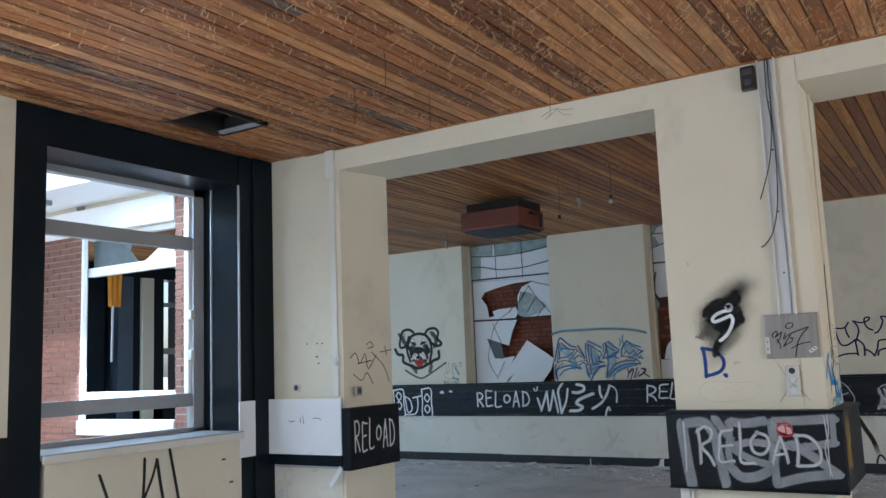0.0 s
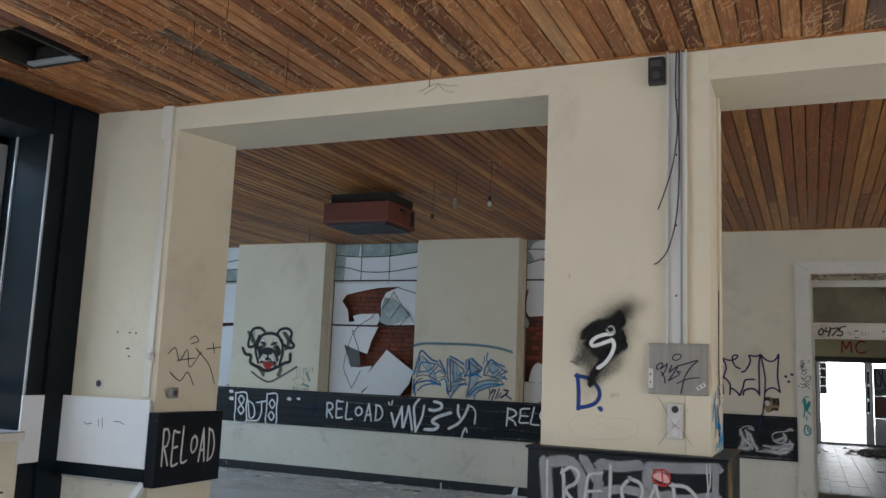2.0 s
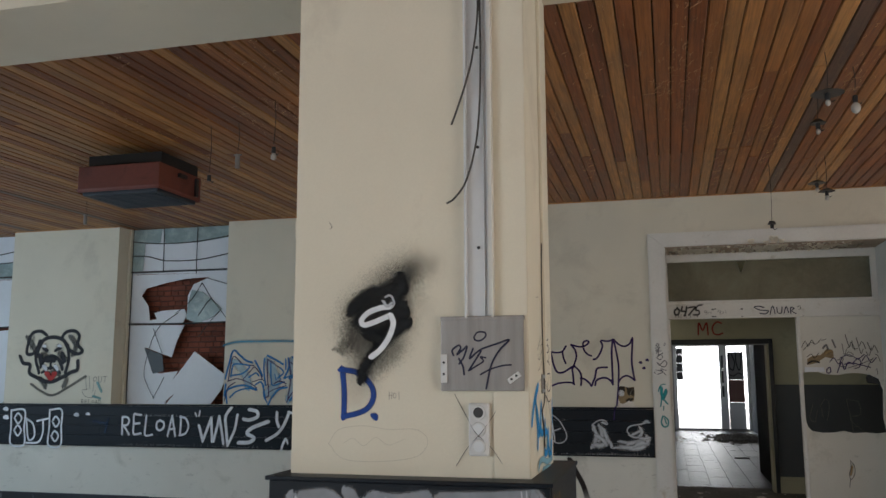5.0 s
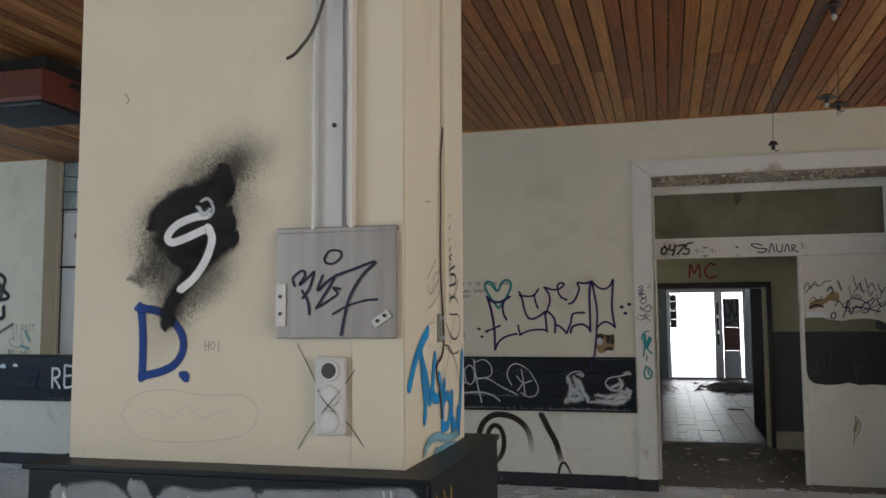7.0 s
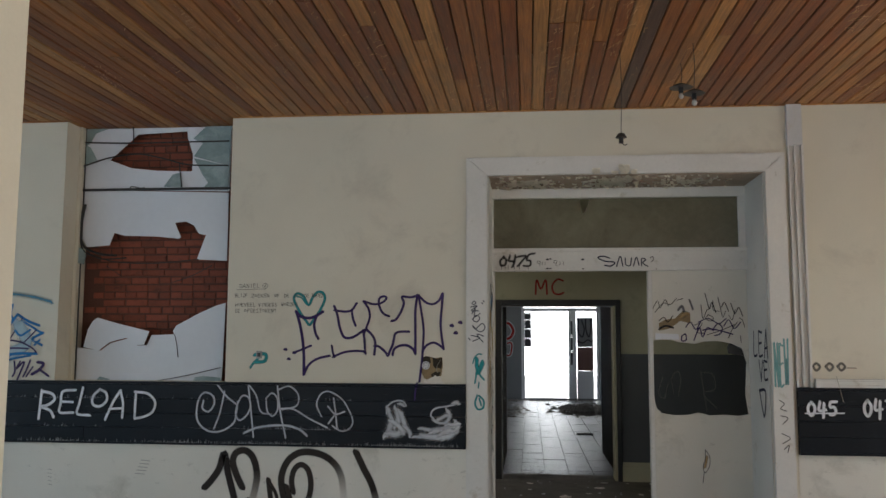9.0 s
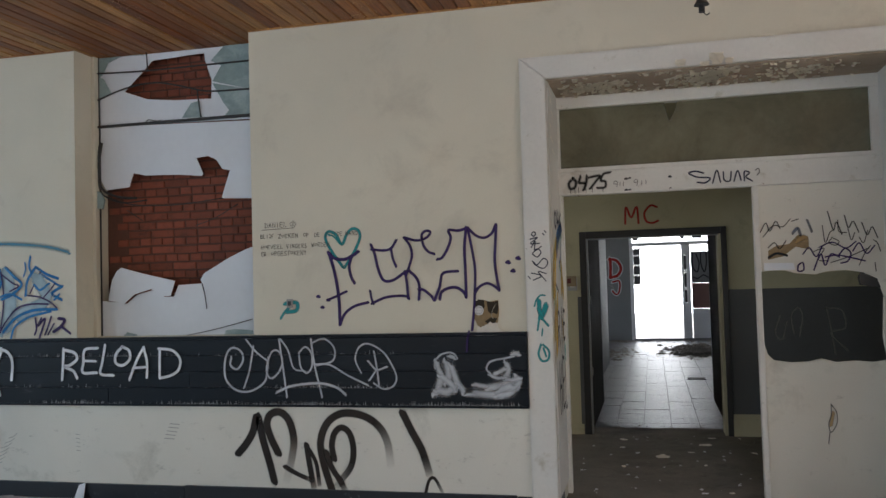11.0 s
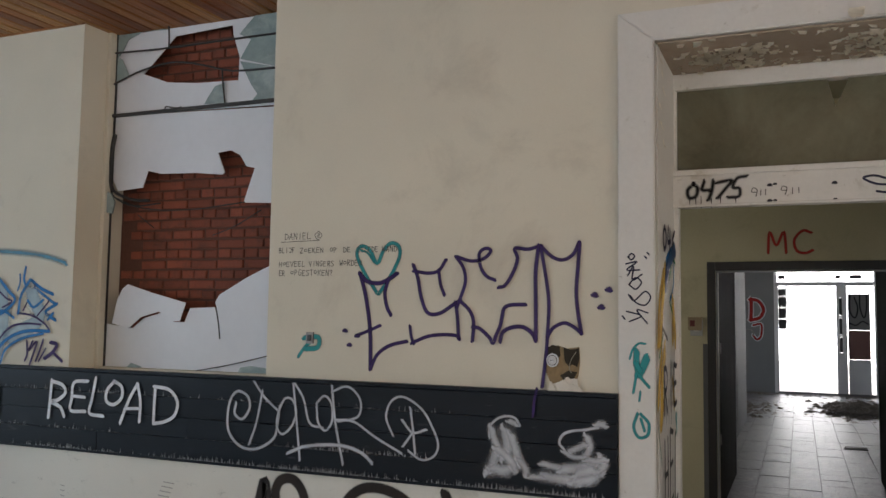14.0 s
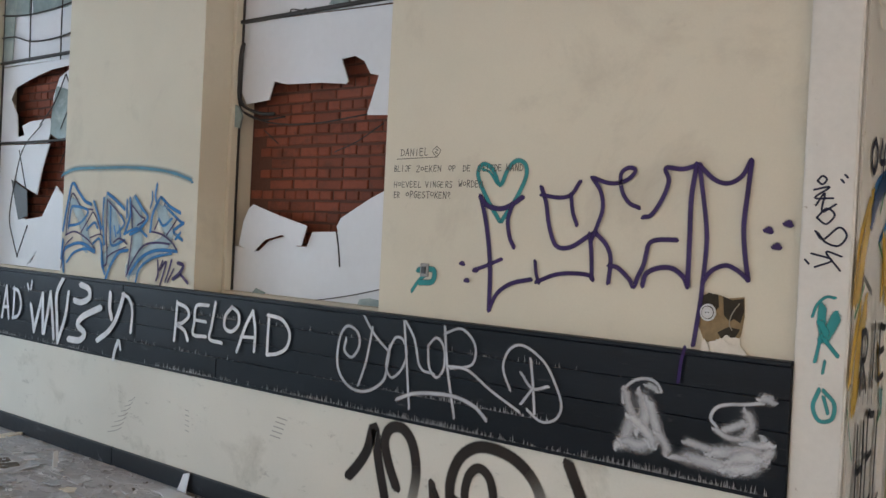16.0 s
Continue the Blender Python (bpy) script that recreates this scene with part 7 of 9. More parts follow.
stroke(g, BANDF, WHITE_SPRAY, 0.0232, (-3.053, 1.068), (-3.056, 0.975), (-3.057, 0.866))
stroke(g, BANDF, WHITE_SPRAY, 0.0232, (-3.062, 1.068), (-2.955, 1.054), (-2.896, 0.991), (-2.912, 0.918), (-2.976, 0.879), (-3.056, 0.863))

g = graffiti("tag_reload", "white hand-sprayed RELOAD on the black band")
lettering(g, BANDF, WHITE_SPRAY, 0.0300, "RELOAD", (-6.47, 0.80), 0.900, 0.215)

g = graffiti("throw_up", "thick white sprayed scrawl on the black band")
stroke(g, BANDF, WHITE_SPRAY, 0.0385, (-5.46, 0.916), (-5.429, 0.821), (-5.408, 0.746))
stroke(g, BANDF, WHITE_SPRAY, 0.0385, (-5.408, 0.746), (-5.346, 0.906), (-5.31, 1.005))
stroke(g, BANDF, WHITE_SPRAY, 0.0380, (-5.31, 1.005), (-5.298, 0.853), (-5.289, 0.747))
stroke(g, BANDF, WHITE_SPRAY, 0.0375, (-5.274, 0.748), (-5.23, 0.916), (-5.21, 1.021))
stroke(g, BANDF, WHITE_SPRAY, 0.0375, (-5.209, 1.013), (-5.175, 0.865), (-5.149, 0.724))
stroke(g, BANDF, WHITE_SPRAY, 0.0407, (-5.055, 1.129), (-5.131, 1.019), (-5.118, 0.87), (-5.097, 0.703))
stroke(g, BANDF, WHITE_SPRAY, 0.0370, (-5.097, 0.703), (-5.014, 0.88), (-4.986, 1.038))
stroke(g, BANDF, WHITE_SPRAY, 0.0475, (-4.842, 1.1), (-4.748, 1.077), (-4.743, 1.02), (-4.833, 0.987), (-4.907, 0.992))
stroke(g, BANDF, WHITE_SPRAY, 0.0511, (-4.961, 0.737), (-4.833, 0.743), (-4.777, 0.793), (-4.861, 0.839), (-4.799, 0.9), (-4.61, 0.97))
stroke(g, BANDF, WHITE_SPRAY, 0.0414, (-4.505, 1.067), (-4.505, 0.98), (-4.481, 0.919))
stroke(g, BANDF, WHITE_SPRAY, 0.0414, (-4.36, 1.072), (-4.421, 0.935), (-4.5, 0.84), (-4.626, 0.766))
stroke(g, BANDF, WHITE_SPRAY, 0.0276, (-4.372, 1.078), (-4.299, 1.049), (-4.264, 0.977), (-4.272, 0.853))
stroke(g, BANDF, WHITE_SPRAY, 0.0340, (-4.398, 0.784), (-4.429, 0.725), (-4.443, 0.671))
stroke(g, BANDF, WHITE_SPRAY, 0.0242, (-4.386, 0.786), (-4.37, 0.739))
stroke(g, BANDF, WHITE_SPRAY, 0.0231, (-5.51, 1.056), (-5.492, 1.022))
stroke(g, BANDF, WHITE_SPRAY, 0.0231, (-5.451, 1.08), (-5.462, 1.025))

g = graffiti("tag_looping", "thin white looping tag on the black band")
stroke(g, BANDF, WHITE_THIN, 0.0243, (-2.507, 1.005), (-2.514, 0.949), (-2.465, 0.923), (-2.421, 0.982), (-2.436, 1.045), (-2.504, 1.067), (-2.551, 1), (-2.554, 0.863), (-2.474, 0.781), (-2.365, 0.775), (-2.264, 0.837), (-2.242, 0.929), (-2.233, 1.003))
stroke(g, BANDF, WHITE_THIN, 0.0212, (-2.406, 1.136), (-2.329, 1.045), (-2.239, 0.977))
stroke(g, BANDF, WHITE_THIN, 0.0212, (-2.342, 1.076), (-2.374, 0.913), (-2.417, 0.795))
stroke(g, BANDF, WHITE_THIN, 0.0208, (-2.239, 0.977), (-2.202, 1.043), (-2.155, 1.038), (-2.131, 0.974), (-2.16, 0.901), (-2.214, 0.86), (-2.248, 0.902), (-2.239, 0.977))
stroke(g, BANDF, WHITE_THIN, 0.0204, (-2.155, 1.138), (-2.129, 0.943), (-2.103, 0.737))
stroke(g, BANDF, WHITE_THIN, 0.0204, (-2.155, 1.138), (-2.09, 1.05), (-2.05, 0.928), (-1.972, 0.908))
stroke(g, BANDF, WHITE_THIN, 0.0200, (-2.011, 1.029), (-1.966, 1.069), (-1.924, 1.031), (-1.918, 0.945), (-1.956, 0.895), (-1.999, 0.934), (-2.011, 1.029))
stroke(g, BANDF, WHITE_THIN, 0.0220, (-1.923, 1.123), (-1.9, 0.947), (-1.851, 0.737))
stroke(g, BANDF, WHITE_THIN, 0.0196, (-1.921, 1.093), (-1.832, 1.122), (-1.76, 1.062), (-1.77, 0.976), (-1.882, 0.945))
stroke(g, BANDF, WHITE_THIN, 0.0200, (-1.897, 0.953), (-1.792, 0.949), (-1.671, 0.881), (-1.528, 0.814))
stroke(g, BANDF, WHITE_THIN, 0.0281, (-2.175, 0.767), (-2.062, 0.81), (-1.874, 0.827), (-1.753, 0.802), (-1.687, 0.755))
stroke(g, BANDF, WHITE_THIN, 0.0188, (-1.574, 0.896), (-1.613, 0.984), (-1.584, 1.063), (-1.517, 1.085), (-1.421, 1.032), (-1.364, 0.949), (-1.332, 0.868), (-1.356, 0.81), (-1.42, 0.79), (-1.488, 0.827))
stroke(g, BANDF, WHITE_THIN, 0.0207, (-1.482, 1.034), (-1.464, 0.916), (-1.453, 0.817))
stroke(g, BANDF, WHITE_THIN, 0.0211, (-1.524, 0.973), (-1.467, 0.916), (-1.397, 0.935))
stroke(g, BANDF, WHITE_THIN, 0.0207, (-1.467, 0.916), (-1.517, 0.848))

g = graffiti("white_blot_figure", "soft white sprayed blots on the black band")
stroke(g, BANDF, WHITE_THIN, 0.0189, (-1.074, 0.922), (-1.072, 0.969), (-1.033, 1.009), (-0.982, 1.024), (-0.944, 1.013), (-0.925, 0.986))
stroke(g, BANDF, WHITE_SOFT, 0.0462, (-0.974, 1.000), (-0.948, 0.992))
stroke(g, BANDF, WHITE_SOFT, 0.0630, (-1.062, 0.960), (-1.051, 0.919), (-1.031, 0.880))
stroke(g, BANDF, WHITE_SOFT, 0.0924, (-0.994, 0.949), (-0.982, 0.898), (-0.993, 0.844))
stroke(g, BANDF, WHITE_SOFT, 0.0714, (-0.966, 0.932), (-0.945, 0.873), (-0.927, 0.824))
stroke(g, BANDF, WHITE_SOFT, 0.0840, (-1.040, 0.846), (-1.054, 0.801), (-1.070, 0.766))
stroke(g, BANDF, WHITE_SOFT, 0.0924, (-1.048, 0.781), (-1.002, 0.772), (-0.969, 0.785))
stroke(g, BANDF, WHITE_SOFT, 0.0630, (-0.927, 0.824), (-0.902, 0.797), (-0.892, 0.776))
stroke(g, BANDF, WHITE_SOFT, 0.0714, (-1.030, 0.869), (-0.983, 0.835), (-0.948, 0.799))
stroke(g, BANDF, WHITE_THIN, 0.0200, (-0.715, 0.891), (-0.737, 0.918), (-0.719, 0.957), (-0.676, 0.975), (-0.618, 0.984), (-0.562, 0.997))
stroke(g, BANDF, WHITE_SOFT, 0.0570, (-0.559, 1.013), (-0.536, 1.012))
stroke(g, BANDF, WHITE_SOFT, 0.0646, (-0.607, 0.949), (-0.595, 0.912), (-0.609, 0.876))
stroke(g, BANDF, WHITE_SOFT, 0.0520, (-0.691, 0.882), (-0.652, 0.900), (-0.624, 0.917))
stroke(g, BANDF, WHITE_SOFT, 0.0380, (-0.715, 0.881), (-0.670, 0.859), (-0.612, 0.864))
stroke(g, BANDF, WHITE_SOFT, 0.0520, (-0.814, 0.819), (-0.758, 0.809), (-0.707, 0.803))
stroke(g, BANDF, WHITE_SOFT, 0.0840, (-0.817, 0.766), (-0.745, 0.760), (-0.665, 0.755))
stroke(g, BANDF, WHITE_SOFT, 0.0800, (-0.717, 0.801), (-0.648, 0.814), (-0.582, 0.836))
stroke(g, BANDF, WHITE_SOFT, 0.0836, (-0.665, 0.755), (-0.597, 0.765), (-0.561, 0.796))
stroke(g, BANDF, WHITE_SOFT, 0.0646, (-0.561, 0.801), (-0.531, 0.836), (-0.551, 0.861))
stroke(g, BANDF, WHITE_SOFT, 0.0494, (-0.611, 0.850), (-0.563, 0.849), (-0.532, 0.859))
stroke(g, BANDF, WHITE_SOFT, 0.0378, (-0.870, 0.756), (-0.817, 0.758))
stroke(g, BANDF, WHITE_SOFT, 0.0920, (-0.647, 0.791), (-0.590, 0.809))

g = graffiti("speaker_graffiti", "white sprayed outline of two loudspeakers on the black band")
stroke(g, BANDF, WHITE_SPRAY, 0.0286, (-7.99, 1.068), (-7.979, 0.868), (-7.969, 0.67), (-7.782, 0.667), (-7.793, 0.872), (-7.802, 1.071), (-7.99, 1.068))
stroke(g, BANDF, WHITE_SPRAY, 0.0282, (-7.449, 1.076), (-7.44, 0.879), (-7.439, 0.669), (-7.273, 0.666), (-7.275, 0.883), (-7.283, 1.079), (-7.441, 1.077))
stroke(g, BANDF, WHITE_SPRAY, 0.0284, (-7.938, 0.976), (-7.893, 1.034), (-7.836, 0.978), (-7.881, 0.913), (-7.938, 0.976))
stroke(g, BANDF, WHITE_SPRAY, 0.0282, (-7.933, 0.833), (-7.888, 0.891), (-7.832, 0.836), (-7.876, 0.771), (-7.933, 0.833))
stroke(g, BANDF, WHITE_SPRAY, 0.0280, (-7.404, 0.943), (-7.359, 1), (-7.305, 0.945), (-7.349, 0.881), (-7.404, 0.943))
stroke(g, BANDF, WHITE_SPRAY, 0.0280, (-7.406, 0.775), (-7.362, 0.832), (-7.307, 0.777), (-7.351, 0.713), (-7.406, 0.775))
stroke(g, BANDF, WHITE_SPRAY, 0.0284, (-7.768, 0.972), (-7.721, 0.732), (-7.64, 0.769), (-7.669, 0.91), (-7.768, 0.972))
stroke(g, BANDF, WHITE_SPRAY, 0.0282, (-7.614, 0.946), (-7.449, 0.978))
stroke(g, BANDF, WHITE_SPRAY, 0.0282, (-7.53, 0.948), (-7.526, 0.807), (-7.583, 0.7), (-7.75, 0.689))
stroke(g, BANDF, WHITE_SPRAY, 0.0644, (-8.072, 0.988), (-8.046, 0.985))
stroke(g, BANDF, WHITE_SPRAY, 0.0572, (-8.082, 1.088), (-8.056, 1.085))
stroke(g, BANDF, WHITE_SPRAY, 0.0556, (-7.085, 1.026), (-7.06, 1.023))
stroke(g, BANDF, WHITE_SPRAY, 0.0417, (-6.93, 1.036), (-6.905, 1.033))
stroke(g, BANDF, WHITE_SPRAY, 0.0798, (-8.974, 0.935), (-8.726, 0.94))
stroke(g, BANDF, WHITE_SPRAY, 0.0725, (-8.965, 0.848), (-8.737, 0.881))
stroke(g, BANDF, WHITE_SPRAY, 0.0725, (-8.922, 0.791), (-8.801, 0.822))
stroke(g, BANDF, BLUE_DULL, 0.0278, (-6.847, 0.961), (-6.651, 0.923))
stroke(g, BANDF, BLUE_DULL, 0.0274, (-6.639, 0.978), (-6.676, 0.826))

g = graffiti("animal_face_graffiti", "black sprayed cartoon dog face with red tongue")
stroke(g, NORTH, GREY_HAZE, 0.1595, (-7.595, 1.793), (-7.602, 1.677))
stroke(g, NORTH, GREY_HAZE, 0.1595, (-7.4, 1.793), (-7.365, 1.677))
stroke(g, NORTH, GREY_HAZE, 0.0735, (-7.779, 1.94), (-7.803, 1.823))
stroke(g, NORTH, GREY_HAZE, 0.0725, (-7.235, 1.938), (-7.175, 1.822))
stroke(g, NORTH, BLACK_SPRAY, 0.0559, (-7.602, 1.969), (-7.683, 2.013), (-7.801, 1.992), (-7.851, 1.881), (-7.865, 1.749), (-7.779, 1.742), (-7.724, 1.808), (-7.689, 1.896))
stroke(g, NORTH, BLACK_SPRAY, 0.0551, (-7.385, 1.924), (-7.324, 1.996), (-7.207, 2.01), (-7.135, 1.952), (-7.153, 1.851), (-7.08, 1.771), (-7.152, 1.735), (-7.256, 1.779), (-7.312, 1.851))
stroke(g, NORTH, BLACK_SPRAY, 0.0612, (-7.713, 1.771), (-7.639, 1.903), (-7.505, 1.939), (-7.367, 1.909), (-7.293, 1.822))
stroke(g, NORTH, BLACK_SPRAY, 0.0555, (-7.707, 1.808), (-7.73, 1.677), (-7.673, 1.517))
stroke(g, NORTH, BLACK_SPRAY, 0.0551, (-7.294, 1.844), (-7.264, 1.678), (-7.301, 1.519))
stroke(g, NORTH, BLACK_SPRAY, 0.0612, (-7.654, 1.59), (-7.602, 1.677), (-7.503, 1.713), (-7.397, 1.663), (-7.347, 1.562))
stroke(g, NORTH, BLACK_SPRAY, 0.0980, (-7.559, 1.67), (-7.482, 1.67))
stroke(g, NORTH, BLACK_SPRAY, 0.0426, (-7.514, 1.648), (-7.515, 1.561))
stroke(g, NORTH, BLACK_SPRAY, 0.0426, (-7.63, 1.517), (-7.508, 1.576), (-7.377, 1.519))
stroke(g, NORTH, BLACK_SPRAY, 0.0618, (-7.957, 1.713), (-7.906, 1.632), (-7.81, 1.611), (-7.81, 1.516), (-7.72, 1.466), (-7.519, 1.403), (-7.355, 1.454), (-7.218, 1.52), (-7.137, 1.549), (-7.137, 1.649))
stroke(g, NORTH, BLACK_SPRAY, 0.0494, (-7.63, 1.808), (-7.577, 1.779))
stroke(g, NORTH, BLACK_SPRAY, 0.0490, (-7.458, 1.779), (-7.393, 1.808))
stroke(g, NORTH, BLACK_SPRAY, 0.0858, (-7.674, 1.72), (-7.65, 1.648))
stroke(g, NORTH, BLACK_SPRAY, 0.0731, (-7.353, 1.735), (-7.329, 1.649))
stroke(g, NORTH, BLACK_SPRAY, 0.0234, (-7.608, 1.604), (-7.582, 1.601))
stroke(g, NORTH, BLACK_SPRAY, 0.0234, (-7.572, 1.575), (-7.546, 1.572))
stroke(g, NORTH, BLACK_SPRAY, 0.0234, (-7.456, 1.605), (-7.43, 1.601))
stroke(g, NORTH, BLACK_SPRAY, 0.0234, (-7.428, 1.576), (-7.402, 1.573))
stroke(g, NORTH, GREY_SPRAY, 0.0432, (-7.771, 1.379), (-7.637, 1.301), (-7.463, 1.246), (-7.261, 1.334), (-7.015, 1.471))
stroke(g, NORTH, RED_SPRAY, 0.0929, (-7.553, 1.503), (-7.498, 1.453), (-7.459, 1.497))
stroke(g, NORTH, WHITE_SPRAY, 0.0438, (-7.629, 1.837), (-7.603, 1.833))
stroke(g, NORTH, WHITE_SPRAY, 0.0435, (-7.416, 1.837), (-7.39, 1.833))
stroke(g, NORTH, WHITE_SPRAY, 0.0580, (-7.603, 1.59), (-7.575, 1.561))
stroke(g, NORTH, WHITE_SPRAY, 0.0572, (-7.442, 1.59), (-7.414, 1.562))

g = graffiti("tag_small", "thin pencilled hand and words OUT RELOAD")
lettering(g, NORTH, PENCIL, 0.0106, "OUT", (-6.916, 1.402), 0.201, 0.070)
lettering(g, NORTH, PENCIL, 0.0106, "RELOAD", (-7.059, 1.149), 0.281, 0.045)
stroke(g, NORTH, PENCIL, 0.0099, (-7.016, 1.485), (-6.994, 1.308))
stroke(g, NORTH, PENCIL, 0.0099, (-6.965, 1.471), (-6.946, 1.323))
stroke(g, NORTH, PENCIL, 0.0099, (-6.895, 1.415), (-6.903, 1.295))
stroke(g, NORTH, PENCIL, 0.0099, (-7.051, 1.293), (-7.005, 1.237), (-6.897, 1.224), (-6.871, 1.309))
stroke(g, NORTH, PENCIL, 0.0099, (-7.052, 1.307), (-6.97, 1.322))
stroke(g, NORTH, TEAL_PALE, 0.0423, (-6.845, 1.394), (-6.788, 1.296))
stroke(g, NORTH, TEAL_PALE, 0.0350, (-6.898, 1.238), (-6.798, 1.212))

g = graffiti("wildstyle_graffiti", "blue and violet wildstyle lettering with pale filling")
stroke(g, NORTH, PALE_FILL, 0.1411, (-5.05, 1.625), (-4.939, 1.497), (-4.886, 1.371))
stroke(g, NORTH, PALE_FILL, 0.1804, (-4.634, 1.61), (-4.558, 1.404), (-4.625, 1.284))
stroke(g, NORTH, PALE_FILL, 0.1840, (-4.343, 1.599), (-4.321, 1.399), (-4.361, 1.24))
stroke(g, NORTH, PALE_FILL, 0.1580, (-4.086, 1.59), (-4.015, 1.43), (-4.246, 1.317))
stroke(g, NORTH, BLUE_SPRAY, 0.0284, (-5.179, 1.44), (-5.142, 1.587), (-5.087, 1.753), (-5.003, 1.699), (-4.925, 1.641), (-4.848, 1.618))
stroke(g, NORTH, VIOLET_SPRAY, 0.0145, (-5.139, 1.418), (-5.119, 1.565), (-5.077, 1.689), (-4.965, 1.601), (-4.826, 1.584))
stroke(g, NORTH, BLUE_SPRAY, 0.0227, (-5.11, 1.46), (-5.09, 1.576), (-5.05, 1.604), (-4.882, 1.578), (-4.967, 1.497), (-5.11, 1.472))
stroke(g, NORTH, VIOLET_SPRAY, 0.0147, (-5.145, 1.41), (-5.025, 1.437), (-4.874, 1.391), (-4.787, 1.336))
stroke(g, NORTH, BLUE_SPRAY, 0.0279, (-5.149, 1.167), (-5.159, 1.293), (-5.083, 1.342), (-4.942, 1.364), (-4.787, 1.32))
stroke(g, NORTH, VIOLET_SPRAY, 0.0147, (-5.183, 1.189), (-5.141, 1.335), (-5.054, 1.396))
stroke(g, NORTH, BLUE_SPRAY, 0.0227, (-5.114, 1.23), (-5.027, 1.299), (-4.887, 1.33), (-4.787, 1.311))
stroke(g, NORTH, BLUE_SPRAY, 0.0284, (-5.169, 1.377), (-5.182, 1.252))
stroke(g, NORTH, BLUE_SPRAY, 0.0277, (-4.814, 1.637), (-4.761, 1.553), (-4.719, 1.47))
stroke(g, NORTH, VIOLET_SPRAY, 0.0145, (-4.952, 1.435), (-4.855, 1.535), (-4.815, 1.567), (-4.745, 1.491), (-4.719, 1.429))
stroke(g, NORTH, BLUE_SPRAY, 0.0224, (-4.884, 1.454), (-4.8, 1.501), (-4.762, 1.471))
stroke(g, NORTH, VIOLET_SPRAY, 0.0123, (-4.841, 1.403), (-4.719, 1.429), (-4.666, 1.366))
stroke(g, NORTH, BLUE_SPRAY, 0.0221, (-4.803, 1.369), (-4.731, 1.4), (-4.695, 1.306), (-4.67, 1.204))
stroke(g, NORTH, BLUE_SPRAY, 0.0277, (-4.66, 1.693), (-4.563, 1.648), (-4.469, 1.596))
stroke(g, NORTH, BLUE_SPRAY, 0.0221, (-4.698, 1.661), (-4.701, 1.53), (-4.677, 1.366))
stroke(g, NORTH, VIOLET_SPRAY, 0.0164, (-4.66, 1.652), (-4.654, 1.447), (-4.636, 1.264), (-4.68, 1.224))
stroke(g, NORTH, VIOLET_SPRAY, 0.0143, (-4.66, 1.652), (-4.554, 1.587), (-4.475, 1.531))
stroke(g, NORTH, BLUE_SPRAY, 0.0219, (-4.618, 1.609), (-4.611, 1.446), (-4.586, 1.364), (-4.452, 1.402))
stroke(g, NORTH, BLUE_SPRAY, 0.0216, (-4.501, 1.556), (-4.46, 1.503), (-4.53, 1.444))
stroke(g, NORTH, VIOLET_SPRAY, 0.0160, (-4.426, 1.381), (-4.505, 1.411), (-4.569, 1.384))
stroke(g, NORTH, BLUE_SPRAY, 0.0270, (-4.416, 1.341), (-4.507, 1.322), (-4.588, 1.243), (-4.638, 1.155))
stroke(g, NORTH, BLUE_SPRAY, 0.0221, (-4.699, 1.367), (-4.691, 1.245), (-4.654, 1.183))
stroke(g, NORTH, BLUE_SPRAY, 0.0163, (-4.567, 1.486), (-4.547, 1.424))
stroke(g, NORTH, BLUE_SPRAY, 0.0163, (-4.513, 1.492), (-4.494, 1.423))
stroke(g, NORTH, VIOLET_SPRAY, 0.0121, (-4.641, 1.284), (-4.56, 1.323), (-4.426, 1.361))
stroke(g, NORTH, BLUE_SPRAY, 0.0273, (-4.404, 1.662), (-4.396, 1.561), (-4.451, 1.442))
stroke(g, NORTH, VIOLET_SPRAY, 0.0160, (-4.394, 1.641), (-4.372, 1.44), (-4.404, 1.2))
stroke(g, NORTH, BLUE_SPRAY, 0.0273, (-4.351, 1.672), (-4.28, 1.605), (-4.215, 1.547), (-4.293, 1.478), (-4.388, 1.44))
stroke(g, NORTH, VIOLET_SPRAY, 0.0142, (-4.384, 1.621), (-4.292, 1.557), (-4.241, 1.536), (-4.319, 1.498))
stroke(g, NORTH, BLUE_SPRAY, 0.0219, (-4.436, 1.651), (-4.433, 1.542))
stroke(g, NORTH, BLUE_SPRAY, 0.0216, (-4.451, 1.442), (-4.319, 1.478), (-4.217, 1.436))
stroke(g, NORTH, VIOLET_SPRAY, 0.0160, (-4.415, 1.181), (-4.35, 1.28), (-4.244, 1.377), (-4.116, 1.401), (-3.991, 1.398))
stroke(g, NORTH, BLUE_SPRAY, 0.0270, (-4.378, 1.2), (-4.272, 1.298), (-4.117, 1.354), (-3.918, 1.358))
stroke(g, NORTH, BLUE_SPRAY, 0.0216, (-4.311, 1.152), (-4.273, 1.239), (-4.144, 1.308), (-3.968, 1.343))
stroke(g, NORTH, VIOLET_SPRAY, 0.0154, (-3.918, 1.369), (-3.966, 1.409), (-4.065, 1.451), (-4.181, 1.466))
stroke(g, NORTH, BLUE_SPRAY, 0.0266, (-4.095, 1.669), (-4.163, 1.573), (-4.181, 1.466))
stroke(g, NORTH, BLUE_SPRAY, 0.0266, (-4.095, 1.669), (-4.01, 1.618), (-3.912, 1.583))
stroke(g, NORTH, VIOLET_SPRAY, 0.0138, (-4.06, 1.636), (-4.113, 1.543), (-4.15, 1.481))
stroke(g, NORTH, BLUE_SPRAY, 0.0213, (-4.061, 1.62), (-3.962, 1.565), (-3.913, 1.536), (-3.879, 1.524))
